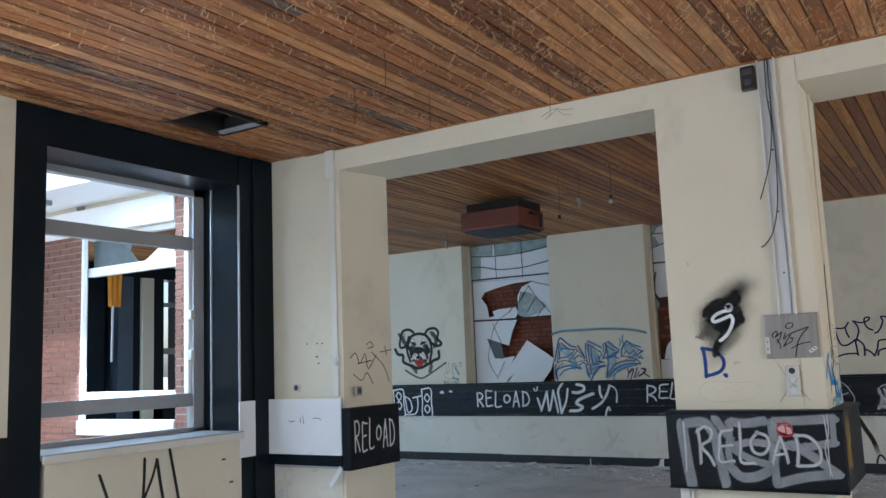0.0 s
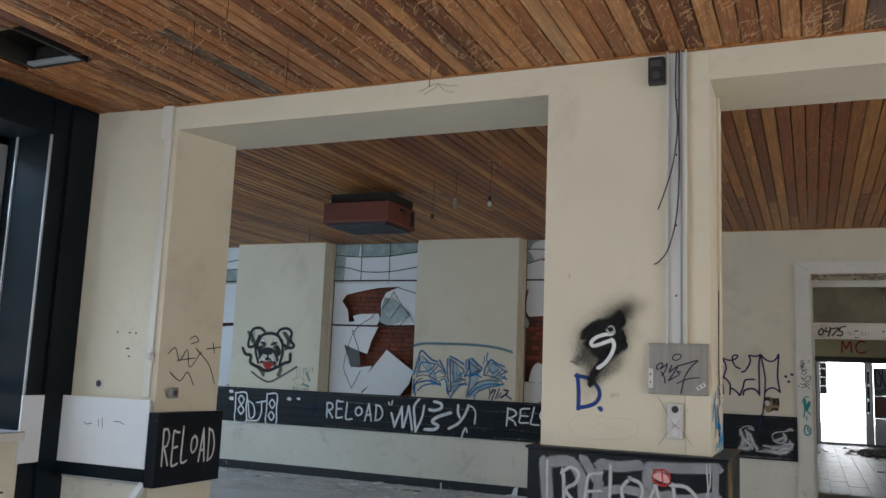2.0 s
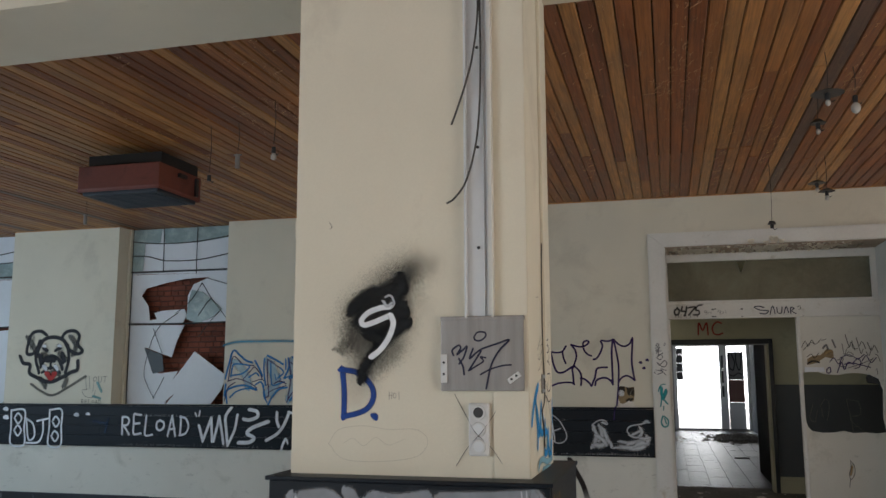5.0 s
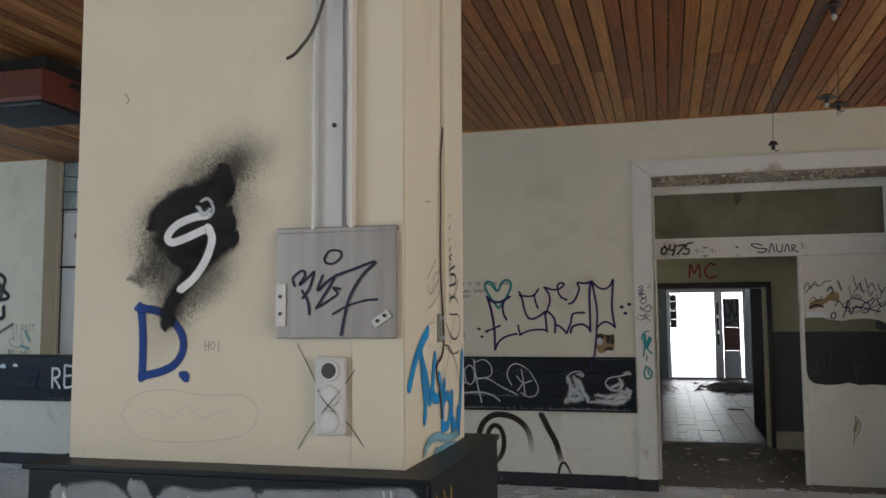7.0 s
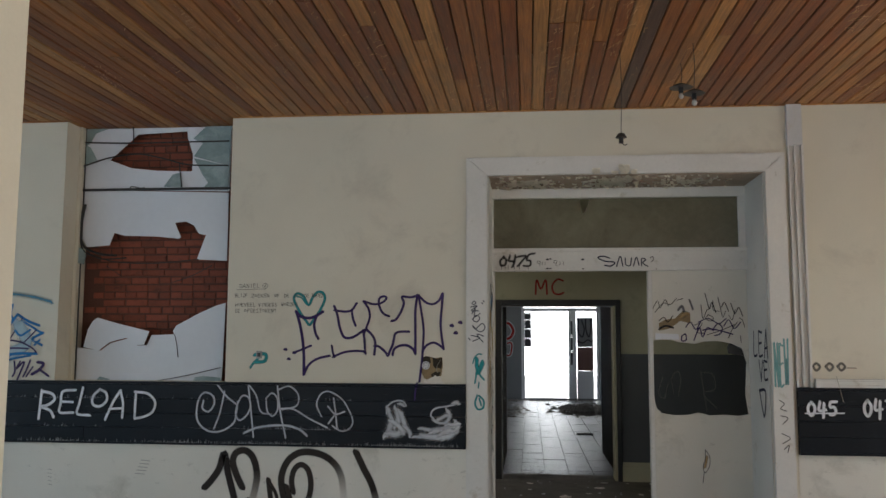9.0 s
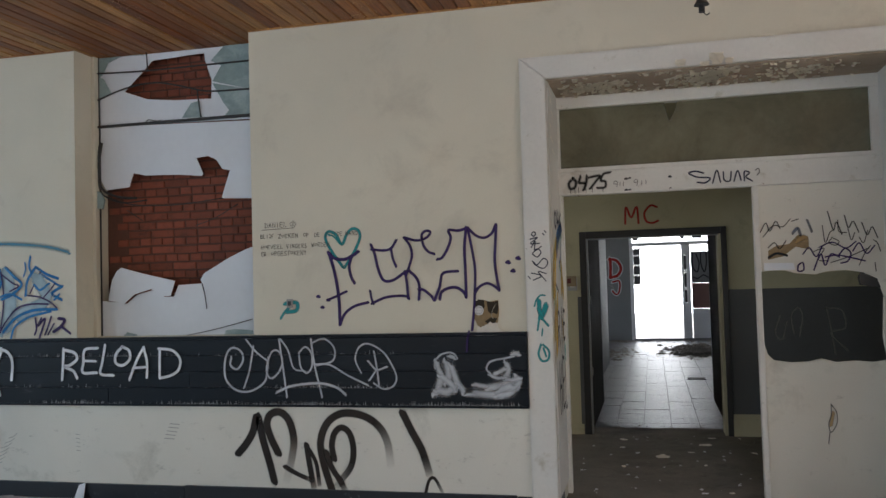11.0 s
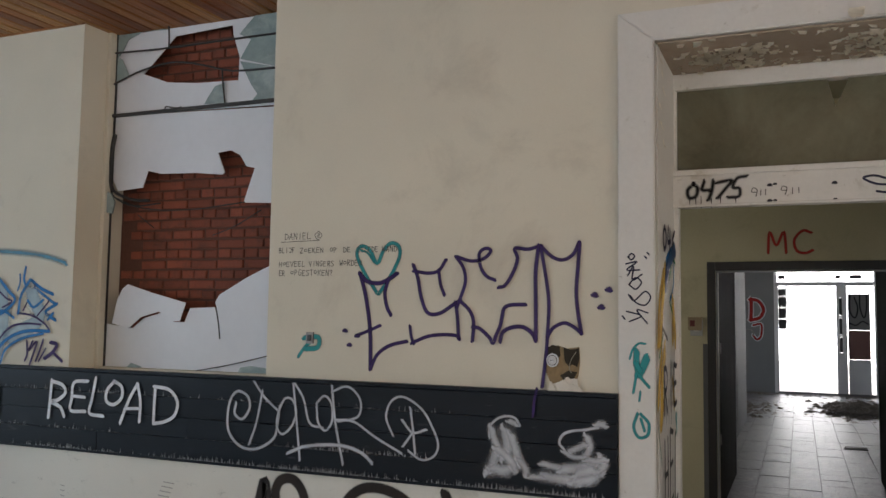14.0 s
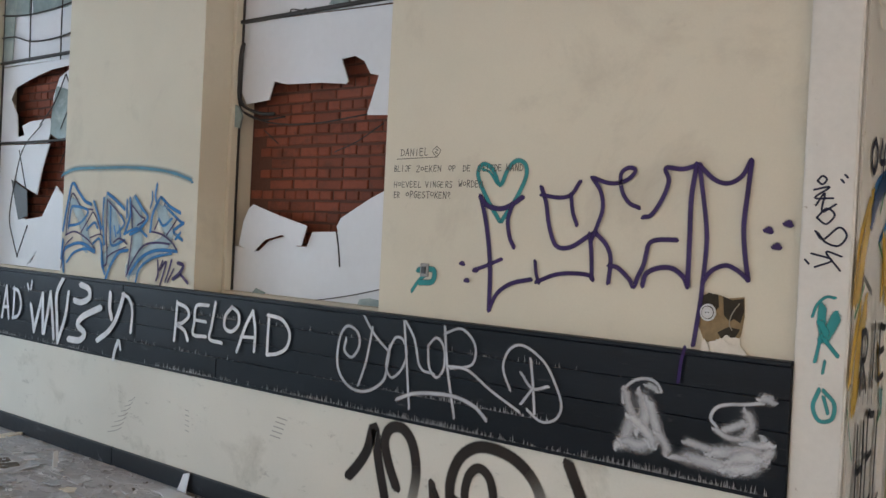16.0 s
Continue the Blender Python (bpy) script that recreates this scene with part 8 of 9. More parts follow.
stroke(g, NORTH, BLUE_SPRAY, 0.0259, (-3.874, 1.523), (-3.929, 1.498), (-3.964, 1.468), (-3.882, 1.427))
stroke(g, NORTH, VIOLET_SPRAY, 0.0136, (-4.03, 1.45), (-3.963, 1.515), (-3.938, 1.545))
stroke(g, NORTH, BLUE_SPRAY, 0.0213, (-4.113, 1.543), (-4.063, 1.502), (-3.987, 1.547))
stroke(g, NORTH, BLUE_SPRAY, 0.0211, (-3.9, 1.466), (-3.941, 1.428))
stroke(g, NORTH, BLUE_SPRAY, 0.0162, (-4.19, 1.705), (-4.186, 1.653), (-4.203, 1.606))
stroke(g, NORTH, BLUE_SPRAY, 0.0213, (-4.143, 1.75), (-4.155, 1.679), (-4.136, 1.631))
stroke(g, NORTH, VIOLET_SPRAY, 0.0195, (-4.104, 1.295), (-4.096, 1.216), (-4.112, 1.177))
stroke(g, NORTH, VIOLET_SPRAY, 0.0195, (-4.054, 1.294), (-4.085, 1.236), (-4.019, 1.293), (-4.072, 1.15))
stroke(g, NORTH, VIOLET_SPRAY, 0.0195, (-3.969, 1.304), (-3.995, 1.235), (-4.022, 1.176))
stroke(g, NORTH, VIOLET_SPRAY, 0.0308, (-3.905, 1.291), (-3.856, 1.279), (-3.887, 1.233), (-3.947, 1.195))
stroke(g, NORTH, VIOLET_SPRAY, 0.0231, (-3.887, 1.233), (-3.81, 1.182))
stroke(g, NORTH, VIOLET_SPRAY, 0.0156, (-3.997, 1.176), (-3.945, 1.253))

g = graffiti("blue_haze_line", "faint blue sprayed line above the lettering")
stroke(g, NORTH, BLUE_HAZE, 0.0588, (-5.207, 1.817), (-5.046, 1.851), (-4.766, 1.854), (-4.442, 1.853), (-4.182, 1.839), (-3.981, 1.813), (-3.824, 1.774))

g = graffiti("spray_blot", "black sprayed blot with a white curl on the pier")
stroke(g, PIER, BLOT_SPRAY, 0.0980, (-1.386, 1.711), (-1.324, 1.766), (-1.262, 1.791))
stroke(g, PIER, BLOT_SPRAY, 0.0868, (-1.393, 1.690), (-1.318, 1.709), (-1.262, 1.734))
stroke(g, PIER, BLOT_SPRAY, 0.0700, (-1.434, 1.723), (-1.395, 1.754), (-1.348, 1.781))
stroke(g, PIER, BLOT_SPRAY, 0.1125, (-1.345, 1.647), (-1.296, 1.666), (-1.262, 1.694))
stroke(g, PIER, BLOT_SPRAY, 0.0840, (-1.328, 1.597), (-1.286, 1.629), (-1.240, 1.664))
stroke(g, PIER, BLOT_SPRAY, 0.0672, (-1.262, 1.777), (-1.242, 1.804), (-1.249, 1.823))
stroke(g, PIER, BLOT_SPRAY, 0.0560, (-1.327, 1.576), (-1.361, 1.542), (-1.388, 1.500), (-1.391, 1.468))
stroke(g, PIER, BLOT_SPRAY, 0.0560, (-1.393, 1.676), (-1.363, 1.633), (-1.320, 1.604))
stroke(g, PIER, MIST_SPRAY, 0.2700, (-1.420, 1.670), (-1.301, 1.786), (-1.190, 1.880))
stroke(g, PIER, MIST_SPRAY, 0.1400, (-1.262, 1.812), (-1.215, 1.848), (-1.165, 1.884))
stroke(g, PIER, MIST_SPRAY, 0.2000, (-1.376, 1.700), (-1.391, 1.591), (-1.388, 1.440))
stroke(g, PIER, MIST_SPRAY, 0.1680, (-1.342, 1.535), (-1.281, 1.575), (-1.236, 1.644))
stroke(g, PIER, MIST_SPRAY, 0.2000, (-1.346, 1.703), (-1.253, 1.728), (-1.195, 1.745))
stroke(g, PIER, WHITE_SPRAY, 0.0238, (-1.287, 1.726), (-1.323, 1.723), (-1.370, 1.706), (-1.396, 1.679), (-1.384, 1.662), (-1.345, 1.672), (-1.306, 1.687), (-1.283, 1.695))
stroke(g, PIER, WHITE_SPRAY, 0.0252, (-1.283, 1.695), (-1.273, 1.665), (-1.289, 1.617), (-1.320, 1.573), (-1.355, 1.546))
stroke(g, PIER, WHITE_THIN, 0.0168, (-1.312, 1.747), (-1.296, 1.729), (-1.281, 1.740))
stroke(g, PIER, WHITE_THIN, 0.0126, (-1.303, 1.763), (-1.288, 1.768), (-1.275, 1.759))
stroke(g, PIER, WHITE_THIN, 0.0112, (-1.275, 1.754), (-1.269, 1.739), (-1.278, 1.723))

g = graffiti("letter_graffiti", "blue sprayed letter D with a dot")
stroke(g, PIER, COBALT_SPRAY, 0.0266, (-1.469, 1.504), (-1.461, 1.424), (-1.461, 1.329))
stroke(g, PIER, COBALT_SPRAY, 0.0252, (-1.476, 1.501), (-1.413, 1.49), (-1.365, 1.454), (-1.347, 1.41), (-1.363, 1.369), (-1.401, 1.346), (-1.461, 1.332))
stroke(g, PIER, COBALT_SPRAY, 0.0297, (-1.345, 1.336), (-1.34, 1.332))

g = graffiti("pencil_note", "faint pencilled word and outlines on the pier")
lettering(g, PIER, PENCIL, 0.0028, "HOI", (-1.291, 1.394), 0.049, 0.026)
stroke(g, PIER, PENCIL_FAINT, 0.0027, (-1.518, 1.235), (-1.479, 1.285), (-1.385, 1.3), (-1.292, 1.288), (-1.186, 1.289), (-1.144, 1.25), (-1.184, 1.196), (-1.32, 1.176), (-1.46, 1.182), (-1.518, 1.235))
stroke(g, PIER, PENCIL, 0.0045, (-1.528, 2.049), (-1.518, 2.033), (-1.524, 2.025))
stroke(g, PIER, PENCIL_FAINT, 0.0022, (-1.462, 1.237), (-1.423, 1.255), (-1.383, 1.229), (-1.337, 1.26), (-1.29, 1.234), (-1.23, 1.255))

g = graffiti("plate_scrawl", "dark blue marker scrawl on the steel plate")
stroke(g, PLATE, MARKER, 0.0067, (-0.97, 1.611), (-0.956, 1.628), (-0.931, 1.627), (-0.928, 1.614), (-0.945, 1.599), (-0.964, 1.6), (-0.97, 1.611))
stroke(g, PLATE, MARKER, 0.0078, (-1.044, 1.548), (-1.048, 1.567), (-1.025, 1.583), (-1.018, 1.572), (-1.032, 1.55), (-1.007, 1.569), (-0.995, 1.579), (-1.006, 1.543), (-1.023, 1.519))
stroke(g, PLATE, MARKER, 0.0078, (-1.024, 1.536), (-1.01, 1.51), (-1.006, 1.482))
stroke(g, PLATE, MARKER, 0.0078, (-0.973, 1.571), (-0.986, 1.536), (-0.964, 1.555), (-0.944, 1.565), (-0.975, 1.516), (-0.989, 1.495))
stroke(g, PLATE, MARKER, 0.0065, (-0.986, 1.496), (-0.954, 1.515), (-0.936, 1.528), (-0.947, 1.542), (-0.929, 1.539))
stroke(g, PLATE, MARKER, 0.0078, (-0.942, 1.57), (-0.891, 1.586), (-0.844, 1.6), (-0.877, 1.567), (-0.908, 1.515), (-0.927, 1.434))
stroke(g, PLATE, MARKER, 0.0065, (-0.947, 1.481), (-0.912, 1.499), (-0.87, 1.511), (-0.839, 1.514))

g = graffiti("box_lettering", "big white sprayed RELOAD over grey outlines")
stroke(g, BOXF, GREY_SOFT, 0.0832, (-1.609, 1.042), (-1.590, 0.837), (-1.570, 0.688))
stroke(g, BOXF, GREY_SOFT, 0.0744, (-1.583, 1.052), (-1.472, 1.056), (-1.413, 0.971), (-1.401, 0.879), (-1.368, 0.703))
stroke(g, BOXF, GREY_SOFT, 0.0620, (-1.403, 1.077), (-1.365, 1.020), (-1.322, 0.960))
stroke(g, BOXF, GREY_SOFT, 0.0682, (-1.318, 1.062), (-1.229, 1.053), (-1.125, 1.068))
stroke(g, BOXF, GREY_SOFT, 0.0720, (-1.329, 0.791), (-1.271, 0.741), (-1.167, 0.757), (-1.086, 0.837), (-1.077, 1.046))
stroke(g, BOXF, GREY_SOFT, 0.0660, (-1.076, 1.064), (-0.913, 1.070), (-0.749, 1.082))
stroke(g, BOXF, GREY_SOFT, 0.0580, (-1.059, 0.933), (-0.919, 0.920), (-0.755, 0.949))
stroke(g, BOXF, GREY_SOFT, 0.0660, (-0.974, 0.938), (-0.867, 0.864), (-0.763, 0.784))
stroke(g, BOXF, GREY_SOFT, 0.0696, (-1.069, 0.713), (-0.927, 0.753), (-0.750, 0.777))
stroke(g, BOXF, GREY_SOFT, 0.0600, (-1.071, 1.046), (-1.085, 0.866), (-1.080, 0.718))
stroke(g, BOXF, GREY_SOFT, 0.0558, (-1.324, 0.920), (-1.203, 0.944), (-1.088, 0.932))
stroke(g, BOXF, GREY_SOFT, 0.0540, (-1.309, 0.899), (-1.208, 0.844), (-1.121, 0.820))
stroke(g, BOXF, GREY_SOFT, 0.0496, (-1.319, 1.037), (-1.340, 0.882), (-1.327, 0.822))
stroke(g, BOXF, GREY_SOFT, 0.0406, (-0.754, 1.087), (-0.756, 0.943))
stroke(g, BOXF, WHITE_THIN, 0.0310, (-1.511, 1.014), (-1.505, 0.920), (-1.506, 0.820))
stroke(g, BOXF, WHITE_THIN, 0.0310, (-1.518, 1.004), (-1.473, 1.031), (-1.430, 1.008), (-1.445, 0.954), (-1.496, 0.918), (-1.454, 0.861), (-1.428, 0.810))
stroke(g, BOXF, WHITE_THIN, 0.0310, (-1.314, 1.013), (-1.375, 0.998), (-1.391, 0.911), (-1.394, 0.830), (-1.315, 0.835))
stroke(g, BOXF, WHITE_THIN, 0.0279, (-1.384, 0.917), (-1.317, 0.927))
stroke(g, BOXF, WHITE_THIN, 0.0300, (-1.264, 1.054), (-1.266, 0.932), (-1.270, 0.831), (-1.194, 0.824))
stroke(g, BOXF, WHITE_THIN, 0.0300, (-1.166, 1.000), (-1.206, 0.950), (-1.194, 0.890), (-1.142, 0.878), (-1.105, 0.925), (-1.115, 0.979), (-1.166, 1.000))
stroke(g, BOXF, WHITE_THIN, 0.0300, (-1.092, 0.827), (-1.066, 0.912), (-1.040, 0.973))
stroke(g, BOXF, WHITE_THIN, 0.0300, (-1.040, 0.973), (-1.018, 0.900), (-1.007, 0.835))
stroke(g, BOXF, WHITE_THIN, 0.0240, (-1.079, 0.873), (-1.016, 0.882))
stroke(g, BOXF, WHITE_THIN, 0.0300, (-0.955, 0.986), (-0.948, 0.904), (-0.957, 0.824))
stroke(g, BOXF, WHITE_THIN, 0.0290, (-0.961, 0.985), (-0.889, 0.980), (-0.837, 0.924), (-0.832, 0.852), (-0.869, 0.821), (-0.957, 0.815))
stroke(g, BOXF, WHITE_THIN, 0.0116, (-0.797, 1.097), (-0.790, 0.999), (-0.789, 0.912), (-0.791, 0.762))
stroke(g, BOXF, WHITE_THIN, 0.0116, (-0.780, 1.098), (-0.780, 0.999), (-0.805, 0.911), (-0.780, 0.763))
stroke(g, BOXF, WHITE_THIN, 0.0256, (-1.596, 1.052), (-1.594, 0.900), (-1.596, 0.774))
stroke(g, BOXF, RED_SPRAY, 0.0116, (-1.043, 1.050), (-1.053, 1.011), (-1.023, 0.983), (-0.983, 0.984), (-0.970, 1.026), (-0.997, 1.055), (-1.043, 1.050))
stroke(g, BOXF, PINK_SPRAY, 0.0510, (-1.027, 1.024), (-0.993, 1.014))
stroke(g, BOXF, RED_SPRAY, 0.0090, (-1.009, 1.049), (-1.003, 0.990))

g = graffiti("yellow_scrawl", "yellow scribble on the pier box side")
for k in range(7):
    stroke(g, BOXSIDE, YELLOW_SPRAY, .012, (5.34 + .02 * k, 1.08 - .02 * (k % 3)), (5.345 + .022 * k, .95), (5.335 + .02 * k, .80 + .015 * (k % 2)))

g = graffiti("tag_reload", "white hand-sprayed RELOAD on the end pier board")
lettering(g, BOXW, WHITE_SPRAY, 0.0184, "RELOAD", (5.318, 0.815), 0.548, 0.224)

g = graffiti("pier_scribble", "thin black marker scribble on the end pier")
stroke(g, PIERW, MARKER_THIN, 0.0092, (5.435, 1.539), (5.489, 1.581), (5.531, 1.496), (5.586, 1.574), (5.615, 1.453), (5.701, 1.561))
stroke(g, PIERW, MARKER_THIN, 0.0096, (5.657, 1.583), (5.774, 1.474), (5.833, 1.341))
stroke(g, PIERW, MARKER_THIN, 0.0092, (5.463, 1.412), (5.546, 1.36), (5.601, 1.419), (5.658, 1.332))
stroke(g, PIERW, MARKER_THIN, 0.0095, (5.6, 1.647), (5.643, 1.67), (5.671, 1.635), (5.614, 1.617))
stroke(g, PIERW, MARKER_THIN, 0.0097, (5.744, 1.584), (5.863, 1.602))
stroke(g, PIERW, MARKER_THIN, 0.0097, (5.796, 1.628), (5.811, 1.558))
stroke(g, PIERW, MARKER_THIN, 0.0092, (5.51, 1.496), (5.65, 1.518))

g = graffiti("plug_holes", "small dark plug holes in the end pier")
stroke(g, PIER, BLACK_SPRAY, .014, (-4.698, 1.673), (-4.692, 1.673))
stroke(g, PIER, BLACK_SPRAY, .014, (-4.590, 1.671), (-4.584, 1.671))
stroke(g, PIER, BLACK_SPRAY, .014, (-4.535, 1.670), (-4.529, 1.670))
stroke(g, PIER, BLACK_SPRAY, .014, (-4.600, 1.564), (-4.594, 1.564))
stroke(g, PIER, BLACK_SPRAY, .014, (-4.578, 1.512), (-4.572, 1.512))
stroke(g, PIER, BLACK_SPRAY, .014, (-4.589, 1.564), (-4.583, 1.564))

g = graffiti("board_scribbles", "small grey pen marks on the white corner board")
stroke(g, CORNERB, MARKER_THIN, .0070, (-4.843, 1.060), (-4.820, 1.048), (-4.774, 1.057))
stroke(g, CORNERB, MARKER_THIN, .0070, (-4.718, 1.084), (-4.712, 1.042))
stroke(g, CORNERB, MARKER_THIN, .0070, (-4.690, 1.097), (-4.678, 1.035))
stroke(g, CORNERB, MARKER_THIN, .0070, (-4.584, 1.075), (-4.540, 1.080), (-4.496, 1.065))
stroke(g, CORNERB, MARKER_THIN, .0070, (-5.274, 1.181), (-5.212, 1.173), (-5.152, 1.179))
stroke(g, CORNERB, MARKER_THIN, .0070, (-5.261, 1.155), (-5.188, 1.148), (-5.127, 1.153))
stroke(g, CORNERB, MARKER_THIN, .0070, (-5.223, 1.116), (-5.175, 1.108))
stroke(g, CORNERB, MARKER_THIN, .0070, (-5.186, 1.086), (-5.186, 1.055))

g = graffiti("apron_scrawl", "black sprayed scrawl on the panel below the window")
stroke(g, APRON, BLACK_SPRAY, 0.0310, (3.694, 0.82), (3.758, 0.658), (3.836, 0.45))
stroke(g, APRON, BLACK_SPRAY, 0.0280, (3.876, 0.444), (3.93, 0.623), (4.007, 0.421))
stroke(g, APRON, BLACK_SPRAY, 0.0324, (4.058, 0.886), (4.049, 0.671), (4.028, 0.418))
stroke(g, APRON, BLACK_SPRAY, 0.0319, (4.042, 0.607), (4.122, 0.524), (4.179, 0.392))
stroke(g, APRON, BLACK_SPRAY, 0.0288, (4.063, 0.633), (4.123, 0.752), (4.163, 0.868))
stroke(g, APRON, BLACK_SPRAY, 0.0365, (4.163, 0.868), (4.205, 0.65), (4.268, 0.376))
stroke(g, APRON, BLACK_SPRAY, 0.0256, (4.111, 0.454), (4.175, 0.516), (4.294, 0.542))
stroke(g, APRON, BLACK_SPRAY, 0.0337, (4.273, 0.94), (4.326, 0.709), (4.364, 0.536))
stroke(g, APRON, BLACK_SPRAY, 0.0338, (4.337, 0.365), (4.367, 0.434), (4.432, 0.45), (4.51, 0.411), (4.551, 0.328))

g = graffiti("side_lettering", "bright blue sprayed lettering on the pier side")
stroke(g, PIERSIDE, CYAN_SPRAY, 0.0399, (5.555, 1.437), (5.509, 1.414), (5.446, 1.369), (5.399, 1.313))
stroke(g, PIERSIDE, CYAN_SPRAY, 0.0367, (5.494, 1.394), (5.508, 1.339), (5.532, 1.262), (5.527, 1.225))
stroke(g, PIERSIDE, CYAN_SPRAY, 0.0338, (5.508, 1.366), (5.548, 1.316), (5.568, 1.263), (5.590, 1.292))
stroke(g, PIERSIDE, CYAN_SPRAY, 0.0338, (5.624, 1.372), (5.607, 1.333), (5.601, 1.291), (5.611, 1.269))
stroke(g, PIERSIDE, CYAN_SPRAY, 0.0338, (5.600, 1.277), (5.644, 1.264), (5.679, 1.282), (5.662, 1.318))
stroke(g, PIERSIDE, CYAN_SPRAY, 0.0361, (5.714, 1.297), (5.695, 1.247), (5.694, 1.185))
stroke(g, PIERSIDE, CYAN_SPRAY, 0.0328, (5.701, 1.251), (5.744, 1.265), (5.780, 1.239), (5.754, 1.189), (5.706, 1.184))
stroke(g, PIERSIDE, CYAN_SPRAY, 0.0328, (5.794, 1.265), (5.792, 1.207), (5.804, 1.172))
stroke(g, PIERSIDE, CYAN_SPRAY, 0.0315, (5.804, 1.191), (5.849, 1.170), (5.864, 1.215))
stroke(g, PIERSIDE, CYAN_SPRAY, 0.0280, (5.917, 1.372), (5.900, 1.268), (5.869, 1.152))
stroke(g, PIERSIDE, CYAN_PALE, 0.0319, (5.521, 1.148), (5.556, 1.167), (5.631, 1.170), (5.735, 1.152), (5.836, 1.151))
stroke(g, PIERSIDE, CYAN_PALE, 0.0245, (5.620, 1.133), (5.734, 1.131), (5.835, 1.124))

g = graffiti("side_marker_tag", "looping black marker tag on the pier side")
stroke(g, PIERSIDE, MARKER_THIN, 0.0065, (5.786, 1.758), (5.764, 1.744), (5.755, 1.722), (5.771, 1.715), (5.793, 1.730))
stroke(g, PIERSIDE, MARKER, 0.0059, (5.783, 1.691), (5.746, 1.673))
stroke(g, PIERSIDE, MARKER, 0.0065, (5.791, 1.669), (5.756, 1.645), (5.749, 1.623), (5.767, 1.612), (5.790, 1.627))
stroke(g, PIERSIDE, MARKER, 0.0072, (5.759, 1.650), (5.779, 1.638), (5.799, 1.635))
stroke(g, PIERSIDE, MARKER, 0.0065, (5.775, 1.640), (5.801, 1.651))
stroke(g, PIERSIDE, MARKER, 0.0078, (5.836, 1.619), (5.782, 1.606), (5.747, 1.592))
stroke(g, PIERSIDE, MARKER_THIN, 0.0059, (5.773, 1.605), (5.789, 1.584), (5.793, 1.576))
stroke(g, PIERSIDE, MARKER, 0.0078, (5.754, 1.559), (5.806, 1.565), (5.841, 1.571), (5.843, 1.589), (5.815, 1.595), (5.784, 1.591))
stroke(g, PIERSIDE, MARKER_THIN, 0.0059, (5.756, 1.562), (5.771, 1.537), (5.800, 1.530), (5.838, 1.542), (5.871, 1.584))
stroke(g, PIERSIDE, MARKER_THIN, 0.0065, (5.863, 1.517), (5.829, 1.531), (5.782, 1.524), (5.760, 1.502), (5.764, 1.486), (5.805, 1.482), (5.865, 1.482), (5.890, 1.458), (5.877, 1.429), (5.832, 1.414), (5.783, 1.424), (5.726, 1.459))
stroke(g, PIERSIDE, MARKER_THIN, 0.0059, (5.719, 1.400), (5.750, 1.397), (5.787, 1.383), (5.828, 1.354), (5.873, 1.301), (5.899, 1.258))
stroke(g, PIERSIDE, MARKER_THIN, 0.0052, (5.742, 1.393), (5.788, 1.378), (5.836, 1.374), (5.869, 1.380))
stroke(g, PIERSIDE, PENCIL, 0.0052, (5.829, 1.474), (5.783, 1.427), (5.760, 1.387), (5.716, 1.311))
stroke(g, PIERSIDE, PENCIL, 0.0059, (5.621, 1.623), (5.587, 1.598), (5.542, 1.570))
stroke(g, PIERSIDE, PENCIL, 0.0052, (5.541, 1.554), (5.563, 1.535), (5.587, 1.536), (5.613, 1.554), (5.646, 1.572))
stroke(g, PIERSIDE, PENCIL, 0.0042, (5.617, 1.584), (5.647, 1.593), (5.668, 1.575), (5.660, 1.544), (5.597, 1.508), (5.550, 1.495))
stroke(g, PIERSIDE, PENCIL, 0.0042, (5.605, 1.587), (5.591, 1.557), (5.579, 1.538))
stroke(g, PIERSIDE, PENCIL, 0.0042, (5.635, 1.564), (5.608, 1.537))
stroke(g, PIERSIDE, PENCIL, 0.0046, (5.827, 1.686), (5.841, 1.667))
stroke(g, PIERSIDE, PENCIL, 0.0046, (5.874, 1.697), (5.886, 1.683))
stroke(g, PIERSIDE, PENCIL, 0.0031, (5.520, 1.760), (5.569, 1.767))
stroke(g, PIERSIDE, PENCIL, 0.0031, (5.554, 1.455), (5.608, 1.463))

g = graffiti("scuff_marks", "grey hatched scuffs rubbed into the lower wall")
stroke(g, NORTH, CHALK, 0.0071, (-4.547, 0.196), (-4.467, 0.217), (-4.402, 0.245))
stroke(g, NORTH, CHALK, 0.0070, (-4.512, 0.234), (-4.439, 0.253), (-4.381, 0.281))
stroke(g, NORTH, CHALK, 0.0069, (-4.478, 0.271), (-4.412, 0.289), (-4.359, 0.316))
stroke(g, NORTH, CHALK, 0.0070, (-4.444, 0.309), (-4.384, 0.325), (-4.338, 0.35))
stroke(g, NORTH, CHALK, 0.0069, (-4.41, 0.346), (-4.357, 0.361), (-4.317, 0.385))
stroke(g, NORTH, CHALK, 0.0069, (-4.376, 0.383), (-4.329, 0.397), (-4.295, 0.419))
stroke(g, NORTH, CHALK, 0.0069, (-4.343, 0.419), (-4.302, 0.432), (-4.274, 0.454))
stroke(g, NORTH, CHALK, 0.0087, (-3.057, 0.438), (-2.984, 0.434))
stroke(g, NORTH, CHALK, 0.0089, (-3.046, 0.464), (-2.972, 0.459))
stroke(g, NORTH, CHALK, 0.0087, (-3.035, 0.489), (-2.961, 0.484))
stroke(g, NORTH, CHALK, 0.0087, (-3.023, 0.515), (-2.95, 0.51))
stroke(g, NORTH, CHALK, 0.0087, (-3.012, 0.54), (-2.94, 0.535))
stroke(g, NORTH, CHALK, 0.0064, (-3.775, 0.457), (-3.743, 0.453))
